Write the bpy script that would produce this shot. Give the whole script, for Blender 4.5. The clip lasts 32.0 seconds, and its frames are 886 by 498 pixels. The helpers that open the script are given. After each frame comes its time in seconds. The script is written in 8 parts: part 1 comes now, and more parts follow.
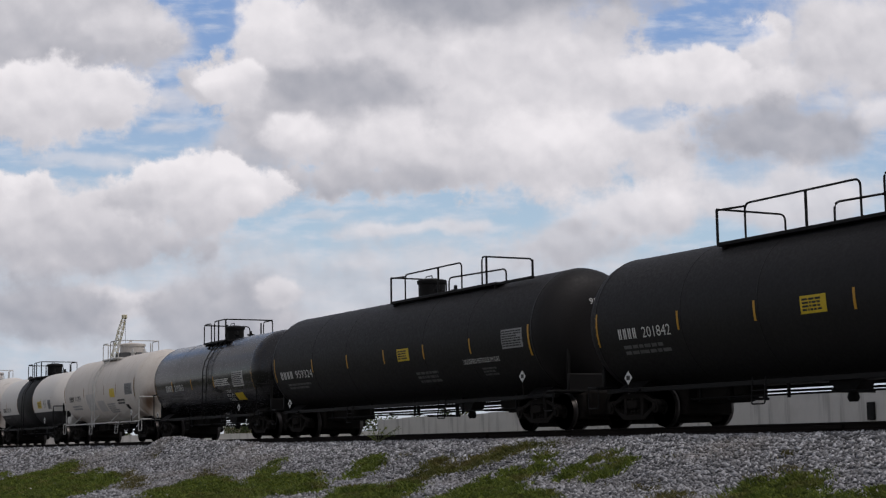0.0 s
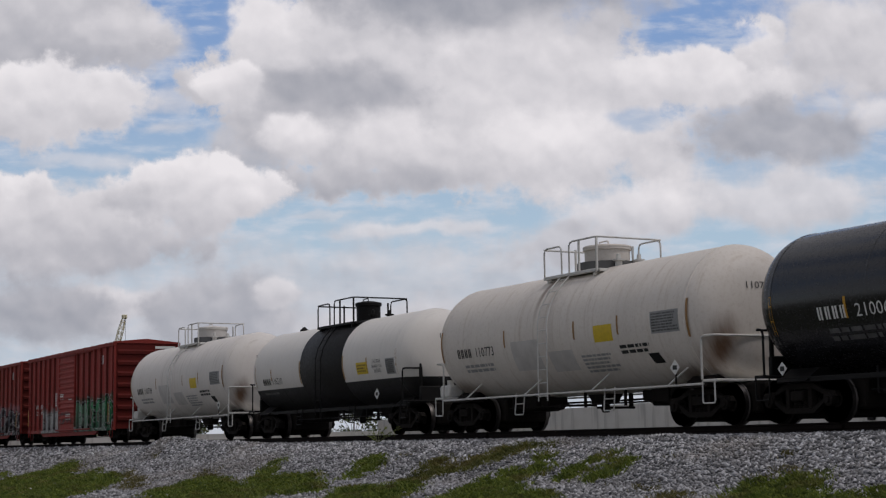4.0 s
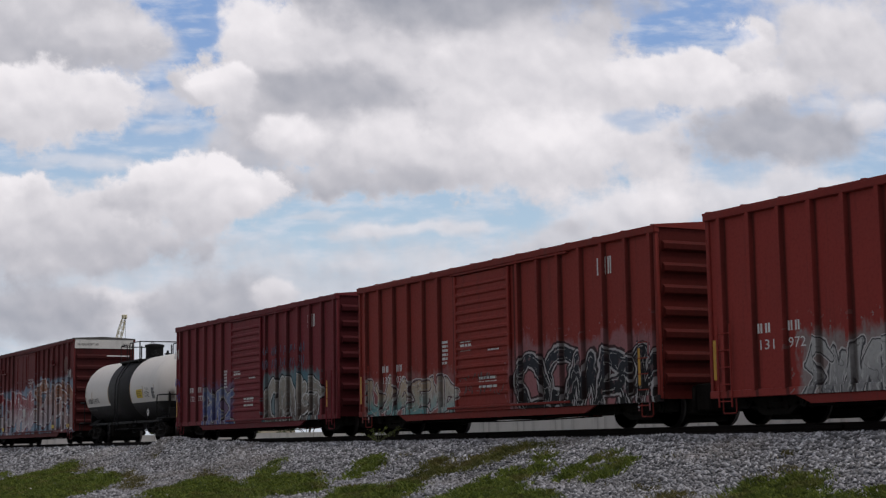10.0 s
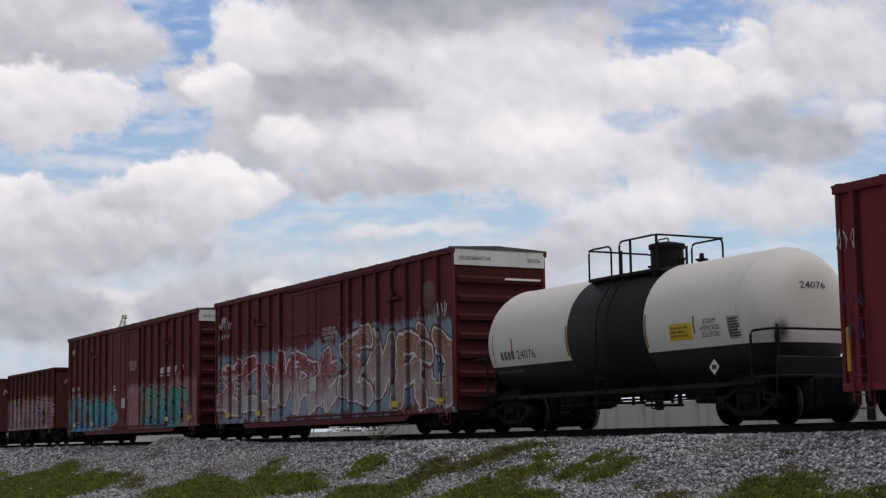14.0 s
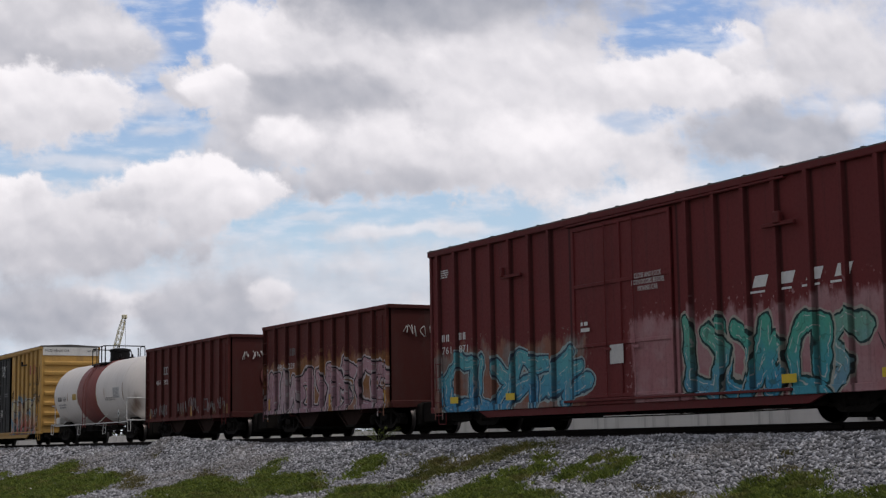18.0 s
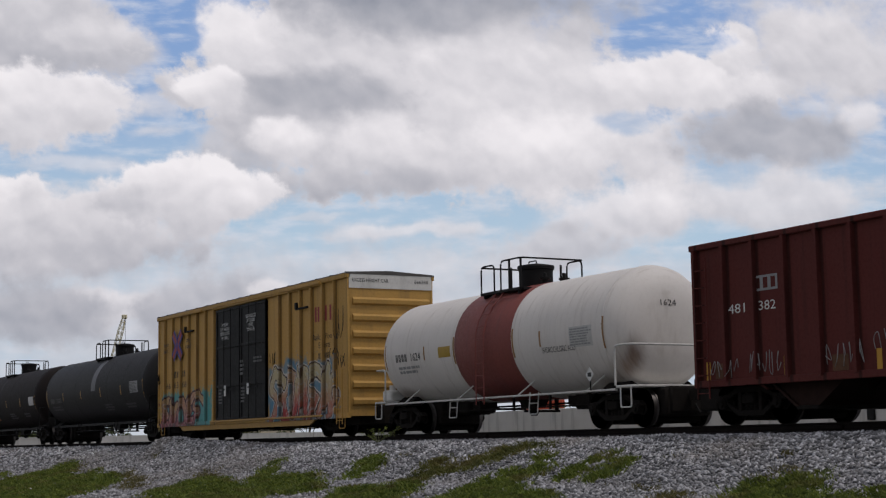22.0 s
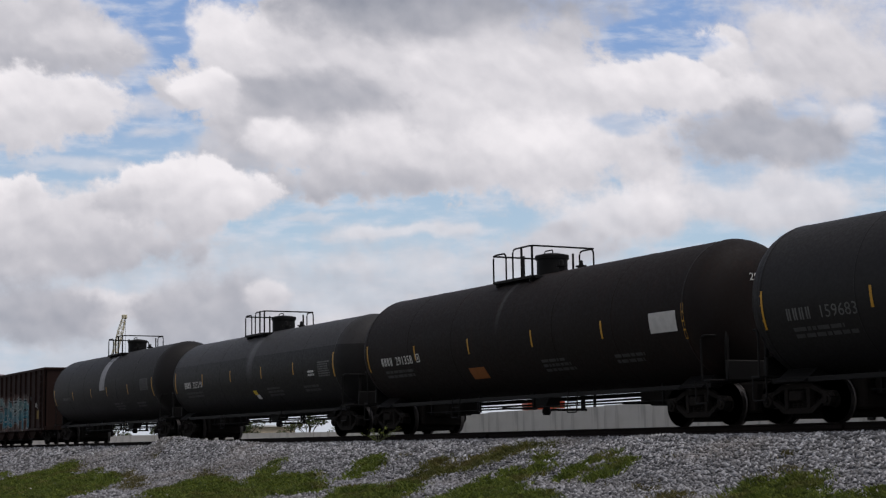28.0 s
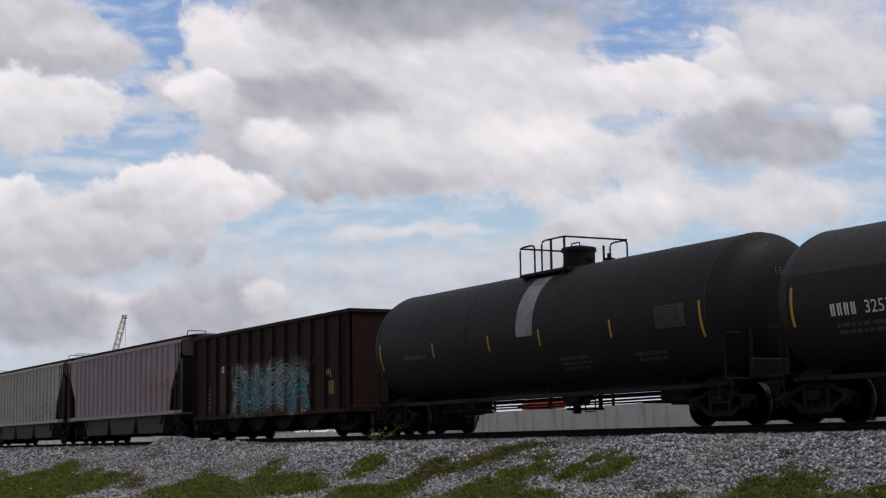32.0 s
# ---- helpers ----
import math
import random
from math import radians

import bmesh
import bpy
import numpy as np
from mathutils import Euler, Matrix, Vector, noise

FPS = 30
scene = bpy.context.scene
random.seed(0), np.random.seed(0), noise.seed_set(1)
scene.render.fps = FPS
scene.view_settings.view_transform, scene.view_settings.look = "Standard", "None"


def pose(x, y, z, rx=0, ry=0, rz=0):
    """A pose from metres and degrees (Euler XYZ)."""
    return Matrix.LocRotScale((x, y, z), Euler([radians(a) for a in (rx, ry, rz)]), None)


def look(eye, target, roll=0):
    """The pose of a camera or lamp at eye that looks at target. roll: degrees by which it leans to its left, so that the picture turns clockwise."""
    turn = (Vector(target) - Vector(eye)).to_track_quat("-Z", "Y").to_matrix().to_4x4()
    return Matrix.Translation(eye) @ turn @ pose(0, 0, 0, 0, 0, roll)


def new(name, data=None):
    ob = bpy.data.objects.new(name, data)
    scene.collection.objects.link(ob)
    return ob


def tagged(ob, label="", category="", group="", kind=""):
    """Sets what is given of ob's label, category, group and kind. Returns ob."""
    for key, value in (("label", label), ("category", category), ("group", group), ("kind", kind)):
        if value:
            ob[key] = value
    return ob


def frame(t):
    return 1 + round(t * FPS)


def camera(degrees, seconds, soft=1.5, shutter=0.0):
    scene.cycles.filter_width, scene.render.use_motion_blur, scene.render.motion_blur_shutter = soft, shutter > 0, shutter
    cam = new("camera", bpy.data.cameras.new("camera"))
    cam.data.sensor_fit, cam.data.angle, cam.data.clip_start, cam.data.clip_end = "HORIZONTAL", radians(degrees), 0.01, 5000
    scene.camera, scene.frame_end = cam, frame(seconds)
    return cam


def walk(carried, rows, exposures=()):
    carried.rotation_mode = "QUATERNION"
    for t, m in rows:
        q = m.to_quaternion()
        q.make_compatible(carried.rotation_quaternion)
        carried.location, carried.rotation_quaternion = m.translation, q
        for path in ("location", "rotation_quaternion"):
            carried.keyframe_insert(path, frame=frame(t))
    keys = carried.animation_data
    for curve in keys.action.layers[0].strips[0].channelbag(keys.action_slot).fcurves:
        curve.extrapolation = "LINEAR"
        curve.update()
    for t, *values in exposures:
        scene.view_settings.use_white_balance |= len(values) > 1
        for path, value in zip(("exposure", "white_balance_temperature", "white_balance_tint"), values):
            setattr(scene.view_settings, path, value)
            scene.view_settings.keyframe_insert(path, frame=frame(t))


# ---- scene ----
cam = camera(31.715, 32.0, soft=1.25)
EYE = Vector((0.0, -22.8, -0.31))
THETA, PITCH, ROLL = radians(28.866), radians(7.127), -0.9
AHEAD = Vector((-math.cos(THETA), math.sin(THETA), 0.0))
SIDE = Vector((math.sin(THETA), math.cos(THETA), 0.0))
VIEW = AHEAD * math.cos(PITCH) + Vector((0, 0, math.sin(PITCH)))
CAM_POSE = look(EYE, EYE + VIEW * 50, ROLL)
EXPOSURES = [(t, e, 6500, 14) for t, e in ((0.0, -0.04), (3.0, -0.07), (5.5, -0.16), (6.5, -0.16), (8.0, -0.06), (10.0, 0.01), (14.0, 0.04), (17.0, 0.13), (19.0, 0.09), (21.0, -0.02), (23.0, -0.01), (24.5, 0.05), (28.0, 0.0), (32.0, 0.0))]
walk(cam, [(0.0, CAM_POSE), (32.0, CAM_POSE)], EXPOSURES)

# ---- light ----
SUN_AZ, SUN_EL = radians(35), radians(62)   # the sun stands behind the train, high up
world = bpy.data.worlds.new("sky")
scene.world = world
world.use_nodes = True


def build_world():
    nt = world.node_tree
    nt.nodes.clear()
    out = nt.nodes.new("ShaderNodeOutputWorld")
    bg = nt.nodes.new("ShaderNodeBackground")
    bg.inputs["Strength"].default_value = 1.0
    sky = nt.nodes.new("ShaderNodeTexSky")
    sky.sky_type, sky.sun_disc = "NISHITA", False
    sky.sun_elevation, sky.sun_rotation = SUN_EL, radians(90) - SUN_AZ
    dim = nt.nodes.new("ShaderNodeMix")
    dim.data_type, dim.blend_type = "RGBA", "MULTIPLY"
    dim.inputs["Factor"].default_value = 1.0
    dim.inputs["B"].default_value = (0.1, 0.1, 0.1, 1)
    nt.links.new(sky.outputs["Color"], dim.inputs["A"])
    tc = nt.nodes.new("ShaderNodeTexCoord")
    mp = nt.nodes.new("ShaderNodeMapping")
    mp.inputs["Scale"].default_value = (2.0, 2.0, 4.5)
    nt.links.new(tc.outputs["Generated"], mp.inputs["Vector"])
    n1 = nt.nodes.new("ShaderNodeTexNoise")
    n1.inputs["Scale"].default_value, n1.inputs["Detail"].default_value = 1.6, 6
    nt.links.new(mp.outputs["Vector"], n1.inputs["Vector"])
    cover = nt.nodes.new("ShaderNodeMapRange")
    cover.inputs["From Min"].default_value, cover.inputs["From Max"].default_value = 0.36, 0.48
    nt.links.new(n1.outputs["Fac"], cover.inputs["Value"])
    ramp = nt.nodes.new("ShaderNodeValToRGB")
    ramp.color_ramp.elements[0].position, ramp.color_ramp.elements[0].color = 0.42, (0.50, 0.51, 0.53, 1)
    ramp.color_ramp.elements[1].position, ramp.color_ramp.elements[1].color = 0.68, (0.26, 0.26, 0.28, 1)
    nt.links.new(n1.outputs["Fac"], ramp.inputs["Fac"])
    mix = nt.nodes.new("ShaderNodeMix")
    mix.data_type = "RGBA"
    nt.links.new(cover.outputs["Result"], mix.inputs["Factor"])
    nt.links.new(dim.outputs["Result"], mix.inputs["A"])
    nt.links.new(ramp.outputs["Color"], mix.inputs["B"])
    nt.links.new(mix.outputs["Result"], bg.inputs["Color"])
    nt.links.new(bg.outputs["Background"], out.inputs["Surface"])


build_world()
sun_data = bpy.data.lights.new("sun", "SUN")
sun_data.energy, sun_data.angle, sun_data.color = 1.1, radians(12), (1.0, 0.96, 0.9)
sun = new("sun", sun_data)
sun.matrix_world = look((math.cos(SUN_AZ) * math.cos(SUN_EL) * 100, math.sin(SUN_AZ) * math.cos(SUN_EL) * 100, math.sin(SUN_EL) * 100), (0, 0, 0))


# ---- materials ----
class Nodes:
    """Short hand for building node trees."""

    def __init__(self, name):
        self.mat = bpy.data.materials.new(name)
        self.mat.use_nodes = True
        self.nt = self.mat.node_tree
        self.bsdf = self.nt.nodes["Principled BSDF"]

    def link(self, a, b):
        self.nt.links.new(a, b)

    def put(self, sock, v):
        if isinstance(v, bpy.types.NodeSocket):
            self.link(v, sock)
        elif v is not None:
            sock.default_value = v

    def math(self, op, a, b=None, c=None, clamp=False):
        n = self.nt.nodes.new("ShaderNodeMath")
        n.operation, n.use_clamp = op, clamp
        self.put(n.inputs[0], a)
        self.put(n.inputs[1], b)
        self.put(n.inputs[2], c)
        return n.outputs[0]

    def vec(self, op, a, b=None, scale=None):
        n = self.nt.nodes.new("ShaderNodeVectorMath")
        n.operation = op
        self.put(n.inputs[0], a)
        self.put(n.inputs[1], b)
        if scale is not None:
            self.put(n.inputs["Scale"], scale)
        return n.outputs["Value"] if op in ("LENGTH", "DOT_PRODUCT", "DISTANCE") else n.outputs["Vector"]

    def mix(self, f, a, b, blend="MIX"):
        n = self.nt.nodes.new("ShaderNodeMix")
        n.data_type, n.blend_type = "RGBA", blend
        self.put(n.inputs["Factor"], f)
        for key, v in (("A", a), ("B", b)):
            self.put(n.inputs[key], (*v, 1) if isinstance(v, tuple) and len(v) == 3 else v)
        return n.outputs["Result"]

    def band(self, v, lo, hi, a=0.0, b=1.0):
        n = self.nt.nodes.new("ShaderNodeMapRange")
        n.interpolation_type = "SMOOTHSTEP"
        self.put(n.inputs["Value"], v)
        n.inputs["From Min"].default_value, n.inputs["From Max"].default_value = lo, hi
        n.inputs["To Min"].default_value, n.inputs["To Max"].default_value = a, b
        return n.outputs["Result"]

    def coord(self, which="Object"):
        return self.nt.nodes.new("ShaderNodeTexCoord").outputs[which]

    def split(self, v):
        n = self.nt.nodes.new("ShaderNodeSeparateXYZ")
        self.put(n.inputs[0], v)
        return n.outputs

    def join(self, x, y, z):
        n = self.nt.nodes.new("ShaderNodeCombineXYZ")
        for i, v in enumerate((x, y, z)):
            self.put(n.inputs[i], v)
        return n.outputs[0]

    def noise(self, v, scale, detail=3.0, rough=0.5, colour=False):
        n = self.nt.nodes.new("ShaderNodeTexNoise")
        self.put(n.inputs["Vector"], v)
        n.inputs["Scale"].default_value, n.inputs["Detail"].default_value, n.inputs["Roughness"].default_value = scale, detail, rough
        return n.outputs["Color" if colour else "Fac"]

    def bump(self, h, strength=0.3, distance=0.01):
        n = self.nt.nodes.new("ShaderNodeBump")
        n.inputs["Strength"].default_value, n.inputs["Distance"].default_value = strength, distance
        self.put(n.inputs["Height"], h)
        self.link(n.outputs["Normal"], self.bsdf.inputs["Normal"])

    def done(self, colour, rough=0.6, metal=0.0, spec=0.5):
        self.put(self.bsdf.inputs["Base Color"], (*colour, 1) if isinstance(colour, tuple) and len(colour) == 3 else colour)
        self.put(self.bsdf.inputs["Roughness"], rough)
        self.put(self.bsdf.inputs["Metallic"], metal)
        self.put(self.bsdf.inputs["Specular IOR Level"], spec)
        return self.mat


# loose sprayed figures in a unit cell, each a few bent strokes
FIGURES = [[[(0.95, 0.8), (0.42, 1.0), (0.08, 0.6), (0.6, 0.36), (0.2, 0.0)]],
           [[(0.92, 0.28), (0.85, 0.9), (0.4, 1.0), (0.12, 0.6), (0.3, 0.1), (1.05, 0.0)]],
           [[(0.1, 0.0), (0.3, 1.0), (0.98, 0.7)], [(0.25, 0.36), (0.7, 0.52), (0.8, 0.0)]],
           [[(0.85, 1.0), (0.12, 0.82), (0.55, 0.52), (0.05, 0.2), (0.95, 0.08)]],
           [[(0.0, 0.12), (0.28, 1.0), (0.45, 0.2), (0.76, 0.92), (0.98, 0.0)]],
           [[(-0.05, 0.1), (0.5, 1.0), (0.58, 0.1), (1.05, 0.45)], [(0.2, 0.3), (0.8, 0.75)]],
           [[(0.08, 1.0), (0.2, 0.15), (0.76, 0.02), (0.95, 0.62), (0.55, 0.92)]]]


def graffiti(n, colour, xz, zone):
    """A sprayed piece over a stretch of a car side: x0, x1, z0, z1, seed, figure width, low and high fill, outline, cloud, halo."""
    x0, x1, z0, z1, seed, width, low, high, line, cloud, halo = (*zone, None)[:11]
    x, z = xz
    rnd = random.Random(int(seed) * 7 + 1)
    ws = n.split(n.vec("SUBTRACT", n.noise(n.join(x, float(seed), z), 0.9, 1, 0.5, True), (0.5, 0.5, 0.5)))
    wm = n.split(n.vec("SUBTRACT", n.noise(n.join(x, float(seed) + 30, z), 2.6, 2, 0.5, True), (0.5, 0.5, 0.5)))
    wx = n.math("MULTIPLY_ADD", wm[0], 0.26, n.math("MULTIPLY_ADD", ws[0], 0.6, x))
    wz = n.math("MULTIPLY_ADD", wm[1], 0.22, n.math("MULTIPLY_ADD", ws[1], 0.5, z))
    mx, mz, hx, tall = (x0 + x1) / 2, (z0 + z1) / 2, (x1 - x0) / 2, z1 - z0
    if cloud:
        ex = n.math("SUBTRACT", n.math("ABSOLUTE", n.math("SUBTRACT", wx, mx)), hx)
        ez = n.math("SUBTRACT", n.math("ABSOLUTE", n.math("SUBTRACT", wz, mz)), tall / 2)
        rag = n.noise(n.join(n.math("MULTIPLY", x, 2.0), float(seed) + 60, n.math("MULTIPLY", z, 0.8)), 1.6, 4, 0.6)
        puff = n.math("MULTIPLY_ADD", n.math("SUBTRACT", rag, 0.5), 1.1, n.math("MAXIMUM", ex, ez))
        hue = n.noise(n.join(x, float(seed) + 80, z), 1.1, 3, 0.6)
        mist = n.mix(n.band(hue, 0.42, 0.62, 0, 0.55), cloud, tuple(0.45 * a + 0.4 * b + 0.06 for a, b in zip(cloud, high)))
        colour = n.mix(n.band(puff, 0.0, 0.28, 0.88, 0), colour, mist)
        fleck = n.noise(n.join(x, float(seed) + 90, z), 7.0, 2, 0.5)
        colour = n.mix(n.math("MULTIPLY", n.band(fleck, 0.62, 0.66), n.band(puff, 0.25, 0.7, 0.7, 0)), colour, mist)
    if width > 20:
        return colour
    pz = n.math("DIVIDE", n.math("SUBTRACT", wz, mz), tall)
    fill = n.mix(n.band(n.math("MULTIPLY_ADD", wm[2], 0.5, pz), -0.34, 0.34), low, high)
    spots = n.noise(n.join(x, float(seed) + 4, z), 4.0, 3, 0.6)
    fill = n.mix(n.band(spots, 0.55, 0.62, 0, 0.5), fill, tuple(min(1.0, 0.5 * a + 0.5 * b + 0.05) for a, b in zip(high, cloud or line)))
    fill = n.mix(n.band(n.math("ABSOLUTE", n.math("SUBTRACT", n.noise(n.join(x, float(seed) + 9, z), 1.8, 2), 0.5)), 0.006, 0.014, 0.5, 0.0), fill, line)
    at = n.join(wx, 0.0, wz)
    count = max(2, round((x1 - x0) / width))
    pitch = (x1 - x0) / count
    thick = min(0.118 * tall, 0.175 * pitch)
    rim = max(0.035, thick * 0.28)
    order = list(range(count))
    rnd.shuffle(order)
    last = None
    for k in order:
        pick = rnd.choice([g for g in range(len(FIGURES)) if g != last])
        last = pick
        tilt, lift, wide = rnd.uniform(-0.15, 0.35), rnd.uniform(-0.07, 0.07) * tall, pitch * rnd.uniform(1.05, 1.3)
        d = None
        for stroke in FIGURES[pick]:
            pts = [(x0 + k * pitch + a * wide + (b - 0.5) * tilt * pitch, z0 + lift + thick + b * (tall - 2 * thick)) for a, b in stroke]
            for (ax, az), (bx, bz) in zip(pts, pts[1:]):
                way = (bx - ax, 0.0, bz - az)
                q = n.vec("SUBTRACT", at, (ax, 0.0, az))
                h = n.math("MULTIPLY", n.vec("DOT_PRODUCT", q, way), 1.0 / (way[0] ** 2 + way[2] ** 2), clamp=True)
                r = n.vec("DISTANCE", q, n.vec("SCALE", way, scale=h))
                d = r if d is None else n.math("MINIMUM", d, r)
        d = n.math("SUBTRACT", n.math("MULTIPLY_ADD", n.math("SUBTRACT", spots, 0.5), 0.05, d), thick)
        if halo:
            colour = n.mix(n.band(d, rim * 1.7, rim * 2.0, 0.85, 0), colour, halo)
        colour = n.mix(n.band(d, rim * 0.8, rim, 1, 0), colour, line)
        colour = n.mix(n.band(d, -0.012, 0.008, 1, 0), colour, n.mix(rnd.choice((0.0, 0.12, 0.3)), fill, rnd.choice((high, low, halo or high))))
        shine = n.math("MULTIPLY", n.band(n.math("ABSOLUTE", n.math("ADD", d, thick * 0.4)), 0.008, 0.018, 0.7, 0.0), n.band(spots, 0.46, 0.52))
        colour = n.mix(shine, colour, (0.55, 0.55, 0.53))
    return colour


def paint(name, colour, rough=0.5, grime=(0.06, 0.05, 0.045), dirt=0.35, rust=0.0, zones=(), lower=None, split_z=0.0, spec=0.4, faded=0.25, stains=(), relief=0.12, fleck=0.22, edge_shade=()):
    """Weathered paint on steel: fading, streaks running down, grime and rust spots."""
    n = Nodes(name)
    at = n.coord()
    xyz = n.split(at)
    base = colour
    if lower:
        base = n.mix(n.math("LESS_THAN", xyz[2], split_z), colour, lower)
    big = n.noise(at, 0.55, 4, 0.6)
    base = n.mix(n.band(big, 0.35, 0.75, 0, faded), base, tuple(min(1.0, c * 0.62 + 0.012) for c in colour) if not lower else (0.25, 0.24, 0.23))
    for zone in zones:
        base = graffiti(n, base, (xyz[0], xyz[2]), zone)
    streak = n.noise(n.join(n.math("MULTIPLY", xyz[0], 6.0), n.math("MULTIPLY", xyz[1], 1.2), n.math("MULTIPLY", xyz[2], 0.3)), 1.0, 5, 0.65)
    base = n.mix(n.band(streak, 0.5, 0.78, 0, dirt), base, grime)
    for place, size, depth, *tone in stains:
        q = n.vec("LENGTH", n.vec("MULTIPLY", n.vec("SUBTRACT", at, place), tuple(1 / v for v in size)))
        q = n.math("MULTIPLY_ADD", n.math("SUBTRACT", streak, 0.5), 0.9, q)
        base = n.mix(n.band(q, 0.15, 1.0, depth, 0), base, tone[0] if tone else (0.11, 0.055, 0.03))
    fine = n.noise(at, 14.0, 4, 0.6)
    base = n.mix(n.band(fine, 0.45, 0.8, 0, fleck), base, grime)
    if edge_shade:
        # shade beside the posts, painted in as dark upright lines
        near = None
        for c in edge_shade:
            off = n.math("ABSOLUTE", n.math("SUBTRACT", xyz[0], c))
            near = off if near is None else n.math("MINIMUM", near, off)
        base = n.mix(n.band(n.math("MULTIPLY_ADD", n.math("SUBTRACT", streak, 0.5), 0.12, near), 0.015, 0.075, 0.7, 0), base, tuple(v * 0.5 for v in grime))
    if rust:
        spot = n.noise(at, 2.6, 6, 0.7)
        base = n.mix(n.band(spot, 0.6, 0.7, 0, rust), base, (0.10, 0.035, 0.015))
    n.bump(n.math("ADD", fine, n.math("MULTIPLY", big, 4.0)), relief, 0.006)
    return n.done(base, n.band(fine, 0.2, 0.8, rough - 0.08, rough + 0.12), 0.0, spec)


def plain(name, colour, rough=0.6, metal=0.0, vary=0.2, scale=6.0, spec=0.4):
    n = Nodes(name)
    f = n.noise(n.coord(), scale, 4, 0.6)
    c = n.mix(n.band(f, 0.3, 0.75, 0, vary), colour, tuple(v * 0.45 for v in colour))
    n.bump(f, 0.1, 0.004)
    return n.done(c, rough, metal, spec)


BLACK = paint("black tank paint", (0.0105, 0.0093, 0.0095), 0.58, grime=(0.018, 0.016, 0.015), dirt=0.35, spec=0.25)
# paler colour above split_z paints in the sheen of the top-lit shell
GREYBLACK = paint("black tank paint with top sheen", (0.034, 0.033, 0.034), 0.55, grime=(0.009, 0.009, 0.009), dirt=0.3, spec=0.25, lower=(0.010, 0.0095, 0.0095), split_z=2.95, faded=0.0, stains=(((0.4, -0.9, 3.1), (0.5, 1.6, 1.4), 0.9, (0.10, 0.10, 0.105)),))
RUSTBLACK = paint("rusty black tank paint", (0.0095, 0.0062, 0.0055), 0.66, grime=(0.024, 0.010, 0.007), dirt=0.6, spec=0.2, stains=(((-0.1, -0.9, 3.4), (0.2, 1.3, 1.2), 0.75, (0.07, 0.068, 0.068)), ((0.0, 0.0, 4.2), (9.0, 0.9, 0.5), 0.6, (0.03, 0.014, 0.01))))
GLOSSBLACK = paint("glossy black tank paint", (0.009, 0.009, 0.011), 0.2, dirt=0.15, spec=0.5, grime=(0.016, 0.016, 0.016), relief=0.02)
WHITE = paint("white tank paint", (0.70, 0.66, 0.62), 0.6, fleck=0.08, relief=0.06, grime=(0.27, 0.22, 0.17), dirt=0.4, faded=0.2, rust=0.05, stains=(((5.95, -1.0, 1.7), (0.8, 0.42, 0.8), 0.95, (0.13, 0.06, 0.025)), ((5.2, -0.9, 1.05), (0.8, 0.6, 0.35), 0.5), ((-5.3, -0.9, 1.15), (0.9, 0.6, 0.4), 0.45)))
CREAM = paint("stained cream tank paint", (0.68, 0.63, 0.575), 0.6, grime=(0.34, 0.25, 0.17), dirt=0.42, rust=0.12, faded=0.2, stains=(((5.95, -1.0, 1.75), (0.9, 0.5, 0.9), 0.95, (0.13, 0.06, 0.025)), ((5.0, -0.9, 1.1), (1.0, 0.7, 0.45), 0.7), ((-5.2, -0.9, 1.15), (1.2, 0.7, 0.5), 0.6), ((-0.75, -0.9, 3.4), (0.16, 1.2, 1.3), 0.75), ((0.4, -0.5, 4.0), (1.6, 1.2, 0.3), 0.5)))
WHITE_OVER_BLACK = paint("white over black tank paint", (0.70, 0.67, 0.63), 0.55, dirt=0.12, fleck=0.05, lower=(0.009, 0.009, 0.0095), split_z=1.70, faded=0.05, stains=(((5.75, -0.85, 1.95), (0.35, 0.25, 0.4), 0.9, (0.05, 0.03, 0.02)), ((-5.4, -0.9, 2.1), (0.4, 0.5, 0.8), 0.3)))
BAND_RED = paint("dull red band paint", (0.22, 0.055, 0.045), 0.6, dirt=0.3)
STEEL_DARK = plain("grimy bogie steel", (0.017, 0.0145, 0.0128), 0.85, 0.0, 0.5, 9, 0.1)
STEEL_BLACK = plain("black painted steel", (0.011, 0.0105, 0.0105), 0.6, 0.0, 0.2, 6, 0.15)
STEEL_WHITE = plain("white painted steel", (0.62, 0.61, 0.58), 0.55, 0.0, 0.35, 5)
TREAD = plain("worn wheel tread", (0.13, 0.12, 0.115), 0.5, 1.0, 0.4)
RAIL_SIDE = plain("rusty rail steel", (0.012, 0.009, 0.008), 0.85, 0.0, 0.4, 6, 0.1)
YELLOW_TAPE = plain("yellow reflective tape", (0.52, 0.27, 0.02), 0.45, 0, 0.25)
SIGN_YELLOW = plain("yellow sign paint", (0.66, 0.47, 0.02), 0.5, 0, 0.3, 8)
PANEL_GREY = plain("grey data panel", (0.30, 0.30, 0.30), 0.6, 0, 0.3)
PANEL_LIGHT = plain("pale panel", (0.55, 0.54, 0.52), 0.6, 0, 0.3)
LETTER_WHITE = plain("white lettering paint", (0.68, 0.68, 0.66), 0.6, 0, 0.3)
LETTER_DIM = plain("worn pale lettering paint", (0.12, 0.12, 0.118), 0.6, 0, 0.7, 3)
LETTER_FAINT = plain("very worn pale lettering paint", (0.055, 0.055, 0.056), 0.6, 0, 0.7, 3)
LETTER_BLACK = plain("black lettering paint", (0.02, 0.02, 0.02), 0.6, 0, 0.2)
LETTER_RED = plain("dull red lettering paint", (0.33, 0.05, 0.05), 0.6, 0, 0.3)
LETTER_BLUE = plain("blue lettering paint", (0.05, 0.06, 0.28), 0.6, 0, 0.3)
